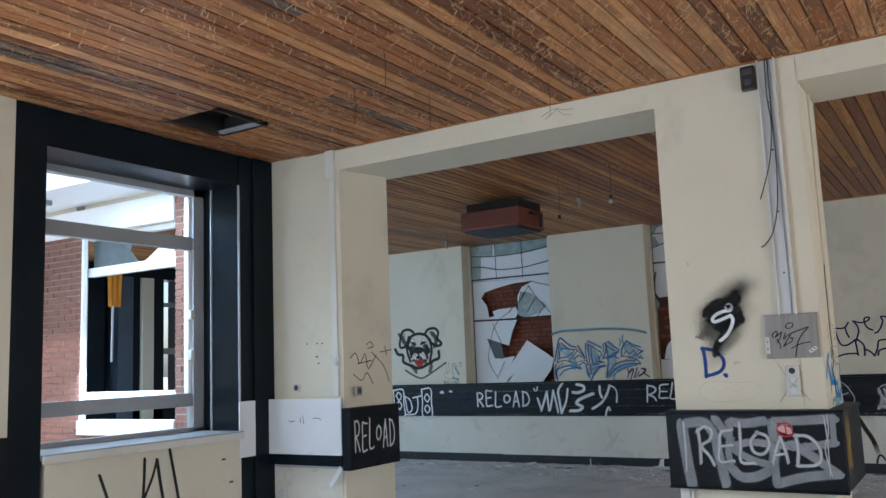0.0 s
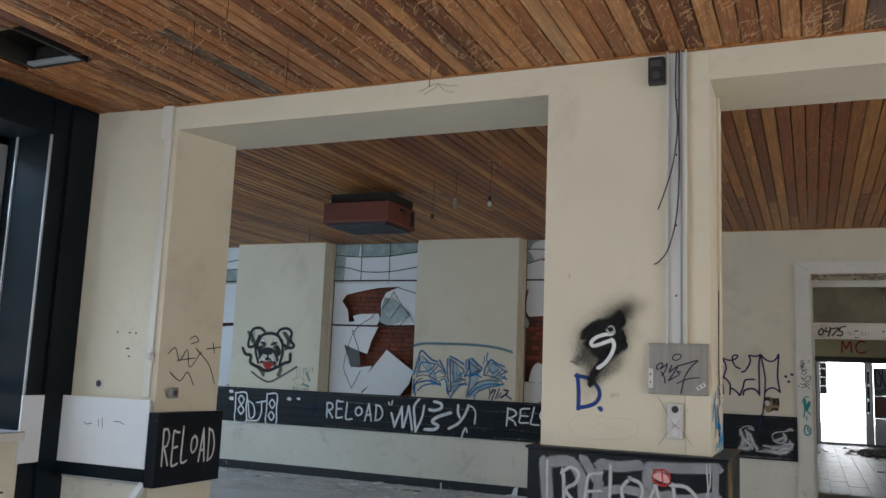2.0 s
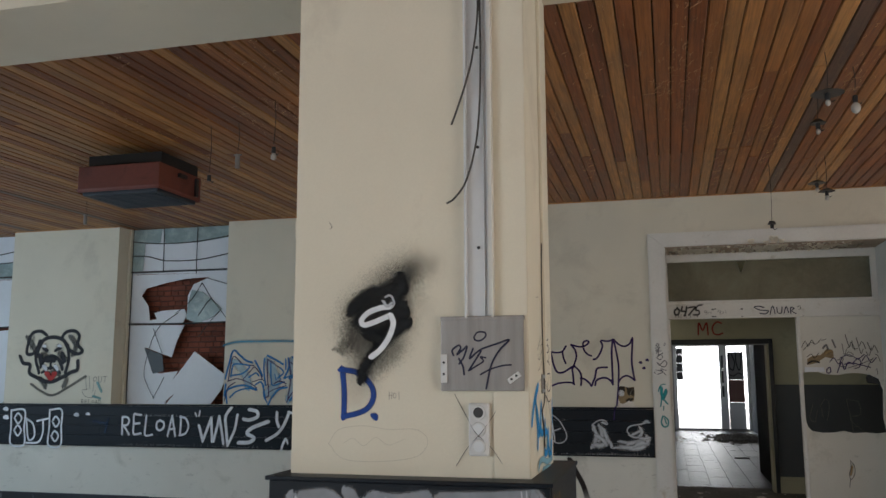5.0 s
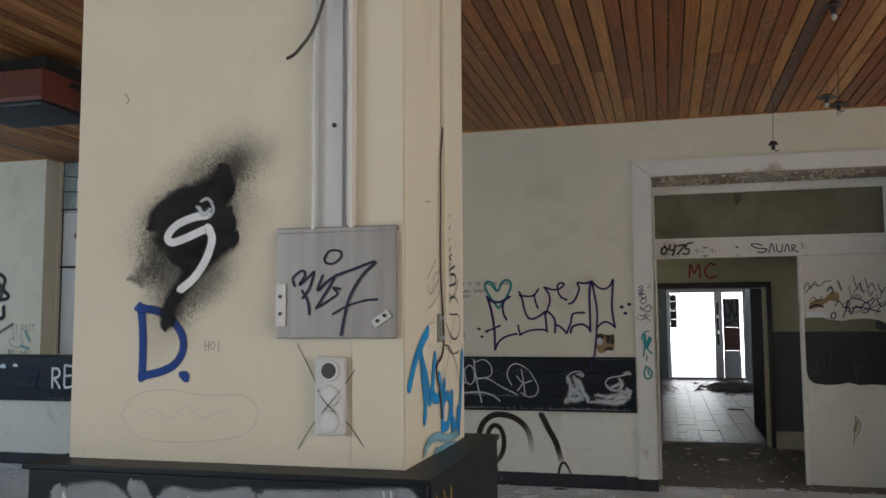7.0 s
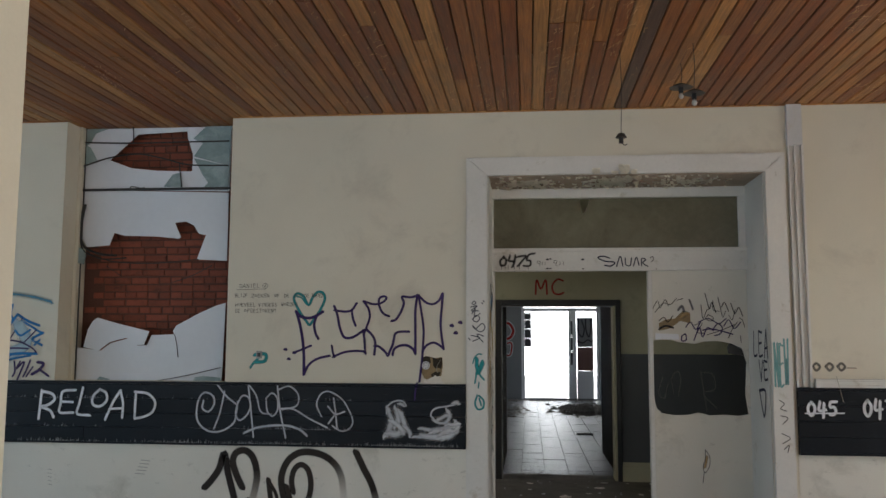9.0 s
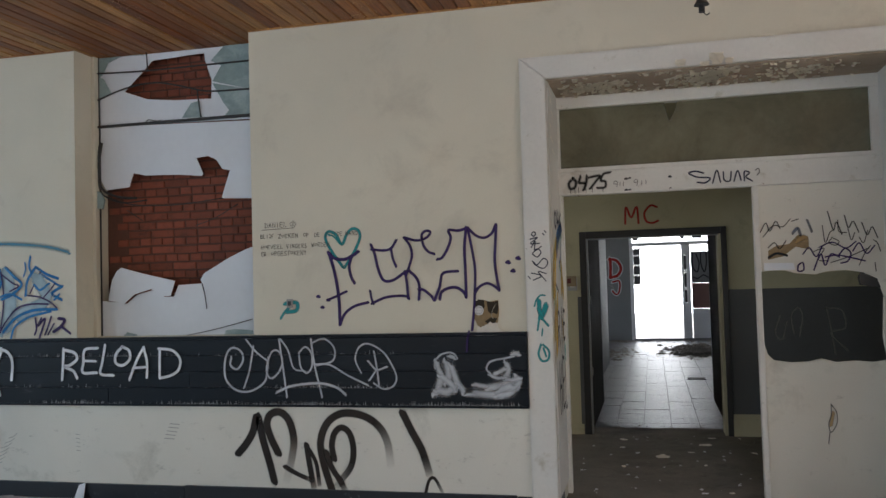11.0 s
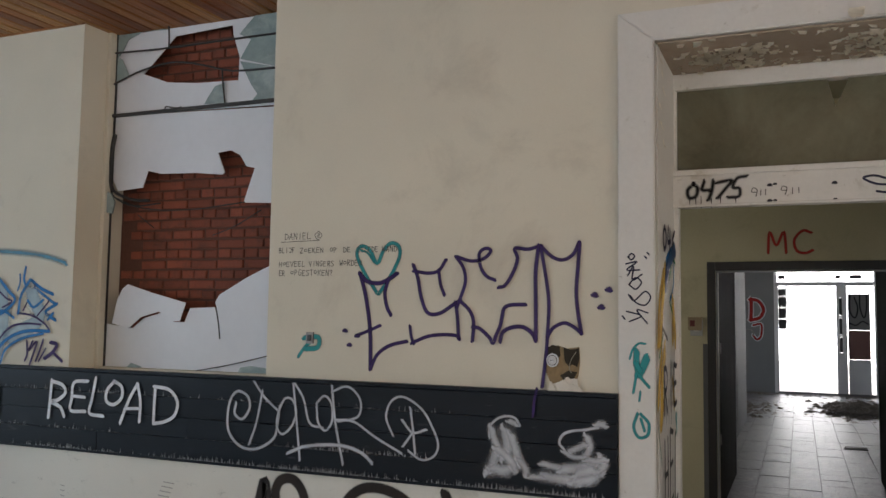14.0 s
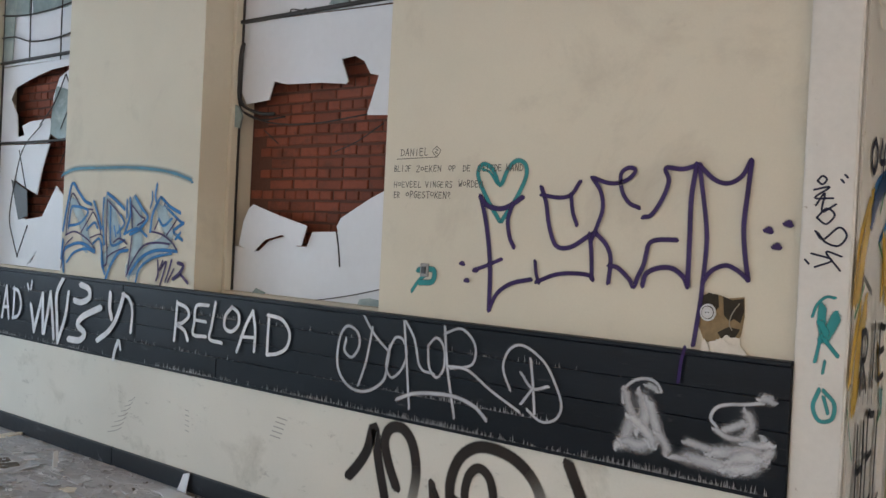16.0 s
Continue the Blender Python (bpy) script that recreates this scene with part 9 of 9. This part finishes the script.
stroke(g, NORTH, CHALK, 0.0064, (-3.773, 0.428), (-3.741, 0.424))
stroke(g, NORTH, CHALK, 0.0065, (-3.77, 0.4), (-3.739, 0.395))
stroke(g, NORTH, CHALK, 0.0064, (-3.768, 0.371), (-3.737, 0.366))
stroke(g, NORTH, CHALK, 0.0064, (-3.766, 0.342), (-3.735, 0.338))

g = graffiti("dog_shading", "grey sprayed shading over the dog drawing")
stroke(g, NORTH, GREY_SPRAY, 0.0956, (-7.865, 1.94), (-7.767, 1.808), (-7.726, 1.735))
stroke(g, NORTH, GREY_SPRAY, 0.0943, (-7.252, 1.938), (-7.177, 1.843), (-7.202, 1.735))
stroke(g, NORTH, GREY_SPRAY, 0.0943, (-7.624, 1.735), (-7.551, 1.677))
stroke(g, NORTH, GREY_SPRAY, 0.0936, (-7.387, 1.735), (-7.314, 1.677))
stroke(g, NORTH, GREY_SPRAY, 0.0936, (-7.503, 1.518), (-7.401, 1.504))
stroke(g, NORTH, GREY_SPRAY, 0.0936, (-7.65, 1.445), (-7.574, 1.359))
stroke(g, NORTH, GREY_SPRAY, 0.0923, (-7.278, 1.433), (-7.305, 1.362))

g = graffiti("casing_tag", "black marker tag written up the door casing")
stroke(g, CASING, MARKER, 0.0082, (-0.429, 1.759), (-0.414, 1.775), (-0.4, 1.763), (-0.413, 1.747), (-0.429, 1.759))
stroke(g, CASING, MARKER, 0.0084, (-0.438, 1.729), (-0.389, 1.738), (-0.435, 1.702), (-0.378, 1.701))
stroke(g, CASING, MARKER, 0.0082, (-0.43, 1.677), (-0.404, 1.718), (-0.41, 1.656), (-0.368, 1.681))
stroke(g, CASING, MARKER, 0.0082, (-0.425, 1.636), (-0.396, 1.667), (-0.37, 1.646), (-0.395, 1.615), (-0.425, 1.636))
stroke(g, CASING, MARKER, 0.0084, (-0.427, 1.591), (-0.402, 1.564), (-0.355, 1.605), (-0.33, 1.579), (-0.353, 1.545), (-0.392, 1.554), (-0.419, 1.585))
stroke(g, CASING, MARKER, 0.0082, (-0.436, 1.516), (-0.371, 1.497), (-0.423, 1.471))
stroke(g, CASING, MARKER, 0.0080, (-0.342, 1.51), (-0.391, 1.523), (-0.345, 1.464))
stroke(g, CASING, MARKER, 0.0082, (-0.455, 1.495), (-0.443, 1.481))
stroke(g, CASING, MARKER, 0.0082, (-0.355, 1.762), (-0.347, 1.753))
stroke(g, CASING, MARKER, 0.0082, (-0.344, 1.778), (-0.336, 1.769))

g = graffiti("casing_daubs", "teal sprayed daubs on the door casing")
stroke(g, CASING, TEAL_SPRAY, 0.0133, (-0.355, 1.373), (-0.383, 1.374), (-0.410, 1.346), (-0.422, 1.307))
stroke(g, CASING, TEAL_SPRAY, 0.0380, (-0.392, 1.338), (-0.393, 1.291), (-0.384, 1.245))
stroke(g, CASING, TEAL_SPRAY, 0.0468, (-0.349, 1.310), (-0.364, 1.271), (-0.383, 1.236))
stroke(g, CASING, TEAL_SPRAY, 0.0304, (-0.396, 1.287), (-0.377, 1.255))
stroke(g, CASING, TEAL_SPRAY, 0.0162, (-0.394, 1.234), (-0.402, 1.187), (-0.407, 1.158))
stroke(g, CASING, TEAL_SPRAY, 0.0190, (-0.383, 1.236), (-0.357, 1.205), (-0.339, 1.185))
stroke(g, CASING, TEAL_SPRAY, 0.0133, (-0.376, 1.162), (-0.381, 1.123))
stroke(g, CASING, TEAL_SPRAY, 0.0185, (-0.389, 1.066), (-0.406, 1.009), (-0.385, 0.964), (-0.346, 0.975), (-0.341, 1.027), (-0.375, 1.064))
stroke(g, CASING, TEAL_SPRAY, 0.0164, (-0.374, 1.043), (-0.359, 0.994))

g = graffiti("reveal_tags", "layered yellow, green and black tags on the door reveal")
stroke(g, REVEAL, YELLOW_SPRAY, 0.0745, (11.367, 1.687), (11.251, 1.557), (11.207, 1.374))
stroke(g, REVEAL, YELLOW_SPRAY, 0.0832, (11.311, 1.331), (11.236, 1.21), (11.206, 1.111))
stroke(g, REVEAL, YELLOW_SPRAY, 0.0566, (11.353, 1.098), (11.292, 0.999))
stroke(g, REVEAL, YELLOW_SPRAY, 0.0846, (11.684, 1.548), (11.681, 1.388))
stroke(g, REVEAL, YELLOW_SPRAY, 0.0642, (11.662, 1.184), (11.709, 1.066))
stroke(g, REVEAL, BLUE_SPRAY, 0.0757, (11.429, 1.691), (11.492, 1.76), (11.747, 1.838))
stroke(g, REVEAL, BLUE_SPRAY, 0.0322, (11.727, 1.756), (11.69, 1.639), (11.584, 1.578))
stroke(g, REVEAL, GREEN_SPRAY, 0.0201, (11.564, 1.677), (11.662, 1.773), (11.819, 1.739), (11.888, 1.6), (11.827, 1.457))
stroke(g, REVEAL, GREEN_SPRAY, 0.0201, (11.563, 1.567), (11.722, 1.479), (11.895, 1.385))
stroke(g, REVEAL, GREEN_SPRAY, 0.0186, (11.346, 1.413), (11.218, 1.313))
stroke(g, REVEAL, GREEN_SPRAY, 0.0166, (11.785, 1.176), (11.946, 1.02), (11.718, 0.903))
stroke(g, REVEAL, GREEN_SPRAY, 0.0110, (11.177, 1.013), (11.283, 0.835))
lettering(g, REVEAL, MARKER, 0.0295, "046", (11.332, 1.806), 0.447, 0.118)
stroke(g, REVEAL, YELLOW_SPRAY, 0.1409, (11.398, 1.689), (11.303, 1.538), (11.241, 1.394))
stroke(g, REVEAL, YELLOW_SPRAY, 0.1414, (11.372, 1.329), (11.294, 1.207), (11.265, 1.044))
stroke(g, REVEAL, YELLOW_SPRAY, 0.1143, (11.656, 1.569), (11.741, 1.387))
stroke(g, REVEAL, BLUE_DULL, 0.1231, (11.414, 1.658), (11.507, 1.739), (11.725, 1.824))
stroke(g, REVEAL, TEAL_PALE, 0.1103, (11.761, 0.991), (11.875, 0.859))
stroke(g, REVEAL, BLACK_SPRAY, 0.0117, (11.329, 1.121), (11.328, 1.016))
stroke(g, REVEAL, BLACK_SPRAY, 0.0121, (11.411, 1.114), (11.41, 1.007))
stroke(g, REVEAL, BLACK_SPRAY, 0.0124, (11.486, 1.107), (11.485, 0.998))
stroke(g, REVEAL, BLACK_SPRAY, 0.0127, (11.564, 1.101), (11.563, 0.99))
lettering(g, REVEAL, BLACK_SPRAY, 0.0344, "RIES", (11.322, 1.057), 0.616, 0.211)
lettering(g, REVEAL, BLACK_SPRAY, 0.0344, "HELP", (11.313, 0.616), 0.638, 0.318)
stroke(g, REVEAL, GREY_SPRAY, 0.0359, (11.274, 1.537), (11.338, 1.455), (11.304, 1.372))
stroke(g, REVEAL, GREY_SPRAY, 0.0320, (11.308, 1.455), (11.486, 1.391))
stroke(g, REVEAL, PENCIL, 0.0096, (11.379, 0.734), (11.378, 0.627))
stroke(g, REVEAL, PENCIL, 0.0100, (11.485, 0.714), (11.484, 0.605))
stroke(g, REVEAL, PENCIL, 0.0106, (11.644, 0.685), (11.643, 0.571))

g = graffiti("number_tag", "black sprayed number 0475 on the transom bar")
stroke(g, TBAR, BLACK_SOFT, 0.0330, (-0.202, 2.162), (-0.232, 2.132), (-0.224, 2.094), (-0.192, 2.101), (-0.184, 2.141), (-0.202, 2.162))
stroke(g, TBAR, BLACK_SOFT, 0.0297, (-0.151, 2.174), (-0.162, 2.132), (-0.131, 2.129))
stroke(g, TBAR, BLACK_SOFT, 0.0330, (-0.107, 2.173), (-0.116, 2.121), (-0.130, 2.083))
stroke(g, TBAR, BLACK_SOFT, 0.0297, (-0.088, 2.165), (-0.051, 2.171), (-0.020, 2.171), (-0.053, 2.129), (-0.086, 2.089))
stroke(g, TBAR, BLACK_SOFT, 0.0288, (0.049, 2.191), (0.005, 2.182), (-0.015, 2.138), (0.015, 2.132), (0.013, 2.093), (-0.036, 2.088))
stroke(g, TBAR, MARKER_THIN, 0.0053, (-0.221, 2.094), (-0.223, 2.051))
stroke(g, TBAR, MARKER_THIN, 0.0054, (-0.193, 2.092), (-0.192, 2.045))
stroke(g, TBAR, MARKER_THIN, 0.0053, (-0.167, 2.099), (-0.167, 2.040))
stroke(g, TBAR, MARKER_THIN, 0.0053, (-0.117, 2.085), (-0.116, 2.042))
stroke(g, TBAR, MARKER_THIN, 0.0053, (-0.073, 2.091), (-0.075, 2.052))
stroke(g, TBAR, MARKER_THIN, 0.0053, (-0.003, 2.085), (-0.001, 2.049))
stroke(g, TBAR, MARKER_THIN, 0.0053, (0.093, 2.109), (0.072, 2.111), (0.079, 2.130), (0.097, 2.121), (0.092, 2.089))
stroke(g, TBAR, MARKER_THIN, 0.0051, (0.115, 2.120), (0.113, 2.094))
stroke(g, TBAR, MARKER_THIN, 0.0051, (0.136, 2.121), (0.135, 2.095))
stroke(g, TBAR, MARKER_THIN, 0.0051, (0.231, 2.112), (0.207, 2.115), (0.214, 2.133), (0.232, 2.125), (0.224, 2.091))
stroke(g, TBAR, MARKER_THIN, 0.0051, (0.258, 2.123), (0.257, 2.094))
stroke(g, TBAR, MARKER_THIN, 0.0050, (0.285, 2.123), (0.286, 2.098))
for x, z, w in SQUARES:
    stroke(g, TBAR, BLACK_SPRAY, w, (x - .004, z), (x + .004, z))
stroke(g, TBAR, MARKER, 0.0130, (0.66, 2.150), (0.61, 2.165), (0.565, 2.155), (0.62, 2.125), (0.70, 2.115), (0.67, 2.085), (0.62, 2.090))
stroke(g, TBAR, MARKER, 0.0110, (0.715, 2.080), (0.745, 2.165), (0.765, 2.085))
stroke(g, TBAR, MARKER, 0.0110, (0.785, 2.150), (0.790, 2.095), (0.825, 2.090), (0.835, 2.150))
stroke(g, TBAR, MARKER, 0.0110, (0.850, 2.085), (0.875, 2.155), (0.895, 2.090))
stroke(g, TBAR, MARKER, 0.0110, (0.915, 2.085), (0.918, 2.145), (0.950, 2.135), (0.925, 2.110), (0.965, 2.080))
stroke(g, TBAR, MARKER_THIN, 0.0080, (0.985, 2.150), (1.005, 2.160), (1.010, 2.135), (0.995, 2.118))

g = graffiti("letters_mc", "red sprayed letters MC above the inner door")
lettering(g, HALL, RED_SPRAY, 0.0241, "MC", (0.056, 1.975), 0.347, 0.155)

g = graffiti("panel_scribbles", "black and violet marker scribbles on the torn panel")
stroke(g, PANEL, MARKER_THIN, 0.0081, (1.004, 1.741), (1.042, 1.803), (1.064, 1.746), (1.102, 1.812), (1.128, 1.762))
stroke(g, PANEL, MARKER_THIN, 0.0083, (1.021, 1.711), (1.087, 1.783), (1.145, 1.773), (1.193, 1.823))
stroke(g, PANEL, MARKER_THIN, 0.0081, (1.199, 1.807), (1.241, 1.82))
stroke(g, PANEL, MARKER_THIN, 0.0081, (1.386, 1.77), (1.399, 1.659), (1.429, 1.724), (1.453, 1.737))
stroke(g, PANEL, MARKER_THIN, 0.0080, (1.48, 1.802), (1.483, 1.729), (1.53, 1.719))
stroke(g, PANEL, MARKER_THIN, 0.0080, (1.538, 1.745), (1.555, 1.671), (1.577, 1.717))
stroke(g, PANEL, MARKER_THIN, 0.0079, (1.602, 1.687), (1.627, 1.65), (1.654, 1.729))
stroke(g, PANEL, MARKER_THIN, 0.0080, (1.685, 1.666), (1.707, 1.647), (1.724, 1.592))
stroke(g, PANEL, MARKER_THIN, 0.0080, (1.427, 1.529), (1.53, 1.562), (1.649, 1.613))
stroke(g, PANEL, MARKER_THIN, 0.0080, (1.594, 1.506), (1.631, 1.584), (1.666, 1.63))
stroke(g, PANEL, MARKER_THIN, 0.0079, (1.688, 1.521), (1.692, 1.466))
stroke(g, PANEL, MARKER_THIN, 0.0080, (1.328, 1.606), (1.39, 1.622), (1.353, 1.55), (1.411, 1.541))
stroke(g, PANEL, VIOLET_SPRAY, 0.0130, (1.228, 1.518), (1.257, 1.535), (1.261, 1.487), (1.227, 1.481), (1.228, 1.518))
stroke(g, PANEL, VIOLET_SPRAY, 0.0128, (1.323, 1.485), (1.368, 1.587), (1.392, 1.512), (1.429, 1.584), (1.479, 1.564))
stroke(g, PANEL, VIOLET_SPRAY, 0.0126, (1.48, 1.582), (1.515, 1.618), (1.548, 1.587), (1.529, 1.537), (1.488, 1.524))
stroke(g, PANEL, VIOLET_SPRAY, 0.0128, (1.395, 1.567), (1.463, 1.576), (1.53, 1.562), (1.629, 1.534))
stroke(g, PANEL, BLUE_DULL, 0.0219, (1.296, 1.81), (1.32, 1.736))
stroke(g, PANEL, BLUE_DULL, 0.0260, (1.205, 1.73), (1.235, 1.76), (1.25, 1.72))
stroke(g, PANEL, MARKER_THIN, 0.0090, (1.05, 1.64), (1.09, 1.67), (1.12, 1.63), (1.16, 1.68))
stroke(g, PANEL, MARKER_THIN, 0.0100, (1.42, 1.86), (1.45, 1.74), (1.47, 1.79), (1.50, 1.71))
stroke(g, PANEL, MARKER_THIN, 0.0100, (1.52, 1.83), (1.54, 1.75), (1.57, 1.79), (1.60, 1.72))
stroke(g, PANEL, MARKER_THIN, 0.0100, (1.62, 1.78), (1.65, 1.70), (1.68, 1.75), (1.71, 1.68))
stroke(g, PANEL, VIOLET_SPRAY, 0.0110, (1.26, 1.59), (1.30, 1.63), (1.34, 1.57), (1.38, 1.64))
stroke(g, PANEL, VIOLET_SPRAY, 0.0110, (1.56, 1.60), (1.60, 1.65), (1.64, 1.58), (1.69, 1.63))
stroke(g, PANEL, VIOLET_SPRAY, 0.0110, (1.36, 1.63), (1.44, 1.66), (1.52, 1.62), (1.58, 1.66))
stroke(g, PANEL, MARKER_THIN, 0.0080, (1.44, 1.69), (1.48, 1.665), (1.46, 1.64), (1.42, 1.66), (1.44, 1.69))
stroke(g, PANEL, BLACK_SPRAY, 0.0200, (1.05, 1.575), (1.10, 1.60), (1.16, 1.585))
stroke(g, PANEL, OCHRE, 0.0500, (1.23, 1.68), (1.27, 1.70))
stroke(g, PANEL, MARKER_THIN, 0.0079, (1.388, 0.62), (1.419, 0.566), (1.416, 0.494), (1.38, 0.44), (1.369, 0.494), (1.385, 0.548), (1.388, 0.62))
stroke(g, PANEL, MARKER_THIN, 0.0080, (1.373, 0.44), (1.363, 0.367))
stroke(g, PANEL, OCHRE, 0.0288, (1.399, 0.566), (1.382, 0.487))

g = graffiti("reveal_east_tag", "black letters written down the east reveal")
lettering(g, REVEALE, MARKER, 0.0223, "LEA", (11.66, 1.361), -0.452, 0.198)
lettering(g, REVEALE, MARKER, 0.0216, "VE", (11.51, 1.188), -0.281, 0.144)
stroke(g, REVEALE, MARKER, 0.0264, (11.503, 1.108), (11.335, 1.105), (11.391, 0.918), (11.503, 1.108))

g = graffiti("casing_east_tag", "teal and black lettering down the door casing")
lettering(g, CASING, TEAL_PALE, 0.0172, "NEW", (1.778, 1.149), 0.106, 0.333)
stroke(g, CASING, MARKER_THIN, 0.0085, (1.806, 1.054), (1.838, 1.029), (1.812, 0.995), (1.853, 0.978))
stroke(g, CASING, MARKER_THIN, 0.0085, (1.81, 0.944), (1.86, 0.928), (1.825, 0.885))
stroke(g, CASING, MARKER_THIN, 0.0084, (1.814, 0.817), (1.871, 0.785), (1.82, 0.746))
stroke(g, CASING, MARKER_THIN, 0.0084, (1.827, 0.704), (1.861, 0.734), (1.851, 0.683))

g = graffiti("band_east_tag", "white sprayed scrawl on the east band")
lettering(g, BANDF, WHITE_SPRAY, 0.0252, "045", (1.984, 0.951), 0.227, 0.102)
lettering(g, BANDF, WHITE_SPRAY, 0.0252, "0475", (2.372, 0.95), 0.300, 0.117)
stroke(g, BANDF, WHITE_SPRAY, 0.0127, (1.977, 0.965), (2.245, 0.969))

g = graffiti("black_outline_east", "thick black outlined shape on the cream wall")
stroke(g, NORTH, BLACK_SPRAY, 0.0348, (2.714, 2.067), (2.639, 2.067), (2.651, 1.777), (2.699, 1.747))
stroke(g, NORTH, BLACK_SPRAY, 0.0217, (2.701, 1.972), (2.705, 1.885))

g = graffiti("burn_marks", "sooty marks and a rusty streak on the wall")
stroke(g, NORTH, GREY_SPRAY, 0.0258, (2.057, 1.299), (2.083, 1.321), (2.107, 1.295), (2.081, 1.269), (2.057, 1.299))
stroke(g, NORTH, GREY_SPRAY, 0.0258, (2.149, 1.3), (2.175, 1.322), (2.199, 1.296), (2.173, 1.27), (2.149, 1.3))
stroke(g, NORTH, GREY_SPRAY, 0.0258, (2.232, 1.301), (2.258, 1.323), (2.282, 1.297), (2.256, 1.271), (2.232, 1.301))
stroke(g, NORTH, RED_PALE, 0.0172, (2.298, 1.289), (2.356, 1.289))

g = graffiti("corridor_letter", "red sprayed letter in the corridor")
lettering(g, CORREND, WHITE_SPRAY, .14, "D", (-.71, 1.49), .36, .42)
lettering(g, CORREND, RED_SPRAY, .085, "D", (-.71, 1.49), .36, .42)
lettering(g, CORREND, WHITE_SPRAY, .10, "J", (-.66, 1.06), .27, .33)
lettering(g, CORREND, RED_SPRAY, .05, "J", (-.66, 1.06), .27, .33)

g = graffiti("exit_outline", "black outlined lettering on the grey exit panel")
stroke(g, EXITPANEL, BLACK_SPRAY, .035, (1.22, 1.99), (1.22, 1.68), (1.31, 1.55), (1.36, 1.75), (1.30, 1.96))
stroke(g, EXITPANEL, BLACK_SPRAY, .035, (1.40, 2.0), (1.40, 1.75), (1.47, 1.55), (1.52, 1.75), (1.52, 2.0))
stroke(g, EXITPANEL, BLACK_SPRAY, .03, (1.20, 1.45), (1.32, 1.40), (1.44, 1.48), (1.55, 1.42))

g = graffiti("hall_chalk", "faint grey chalk letters on the dark dado")
stroke(g, HALL, HALL_CHALK, 0.0253, (1.52, 0.928), (1.502, 1.08), (1.562, 1.155), (1.597, 1.078), (1.566, 0.902))
stroke(g, HALL, HALL_CHALK, 0.0255, (1.407, 1.082), (1.362, 0.93), (1.422, 0.878), (1.462, 1.03))
stroke(g, HALL, HALL_CHALK, 0.0250, (1.798, 1.15), (1.828, 0.974), (1.855, 0.748))
stroke(g, HALL, HALL_CHALK, 0.0250, (1.798, 1.15), (1.927, 1.122), (1.944, 0.972), (1.825, 0.924), (1.958, 0.772))

g = graffiti("handwritten_note", "small note in four lines of dark pencil capitals")
for words, x, z, wide, high in (("DANIEL", -2.266, 1.880, .170, .032), ("BLIJF", -2.298, 1.808, .105, .026), ("ZOEKEN", -2.165, 1.806, .150, .026), ("OP", -1.980, 1.806, .045, .026), ("DE", -1.900, 1.806, .045, .026), ("ZELFDE", -1.820, 1.806, .120, .028), ("WAND", -1.680, 1.806, .090, .028),
                                ("HOEVEEL", -2.295, 1.735, .170, .026), ("VINGERS", -2.105, 1.735, .150, .026), ("WORDEN", -1.925, 1.736, .135, .028), ("ER", -2.292, 1.686, .040, .028), ("OPGESTOKEN?", -2.220, 1.686, .265, .030)):
    lettering(g, NORTH, NOTE_PENCIL, .0048, words, (x, z), wide, high)
stroke(g, NORTH, NOTE_PENCIL, .0045, (-2.285, 1.866), (-2.05, 1.872))
stroke(g, NORTH, NOTE_PENCIL, .0045, (-2.055, 1.920), (-2.078, 1.900), (-2.055, 1.876), (-2.033, 1.900), (-2.055, 1.920))
stroke(g, NORTH, NOTE_PENCIL, .0045, (-2.060, 1.908), (-2.046, 1.903), (-2.064, 1.893), (-2.048, 1.888))

for tag in TAGS:
    pieces = tag["pieces"]
    if not pieces:
        continue
    first = pieces[0][2]
    first.verts.ensure_lookup_table()
    origin = first.verts[0].co.copy()
    root = None if len(pieces) == 1 else tagged(new(tag["name"]), tag["label"], "graffiti", "graffiti on the walls")
    if root:
        root.location = origin
    for name, material, bm in pieces:
        bmesh.ops.translate(bm, verts=bm.verts, vec=-origin)
        me = bpy.data.meshes.new(name if root else tag["name"])
        bm.to_mesh(me)
        bm.free()
        me.materials.append(material)
        if root:
            new(name, me).parent = root
        else:
            tagged(new(tag["name"], me), tag["label"], "graffiti", "graffiti on the walls").location = origin

# ---- tiles of the corridor floor ----
tile_bm = blocks(((0.0018, 0.0006, -.012), (.2652, .2994, .002)))
bmesh.ops.bevel(tile_bm, geom=[e for e in tile_bm.edges if all(v.co.z > 0 for v in e.verts) and abs(e.verts[0].co.x - e.verts[1].co.x) < .01], offset=.0015, segments=1, affect="EDGES")
TILE_MESH = mesh_of("floor_tile", tile_bm, TILE)
rt = random.Random(31)
corridor_floor = bpy.data.objects["floor_corridor"]
nx = 12
ny = int((CEND - 14.4) / .3)
for i in range(nx):
    for j in range(ny):
        o = new("floor_tile", TILE_MESH)
        o.parent = corridor_floor
        o.location = (.167 + (i - 6) * .267, 14.4 + j * .3, rt.uniform(-.001, .001))
        o.rotation_euler = (rt.uniform(-.001, .001), rt.uniform(-.002, .002), 0)
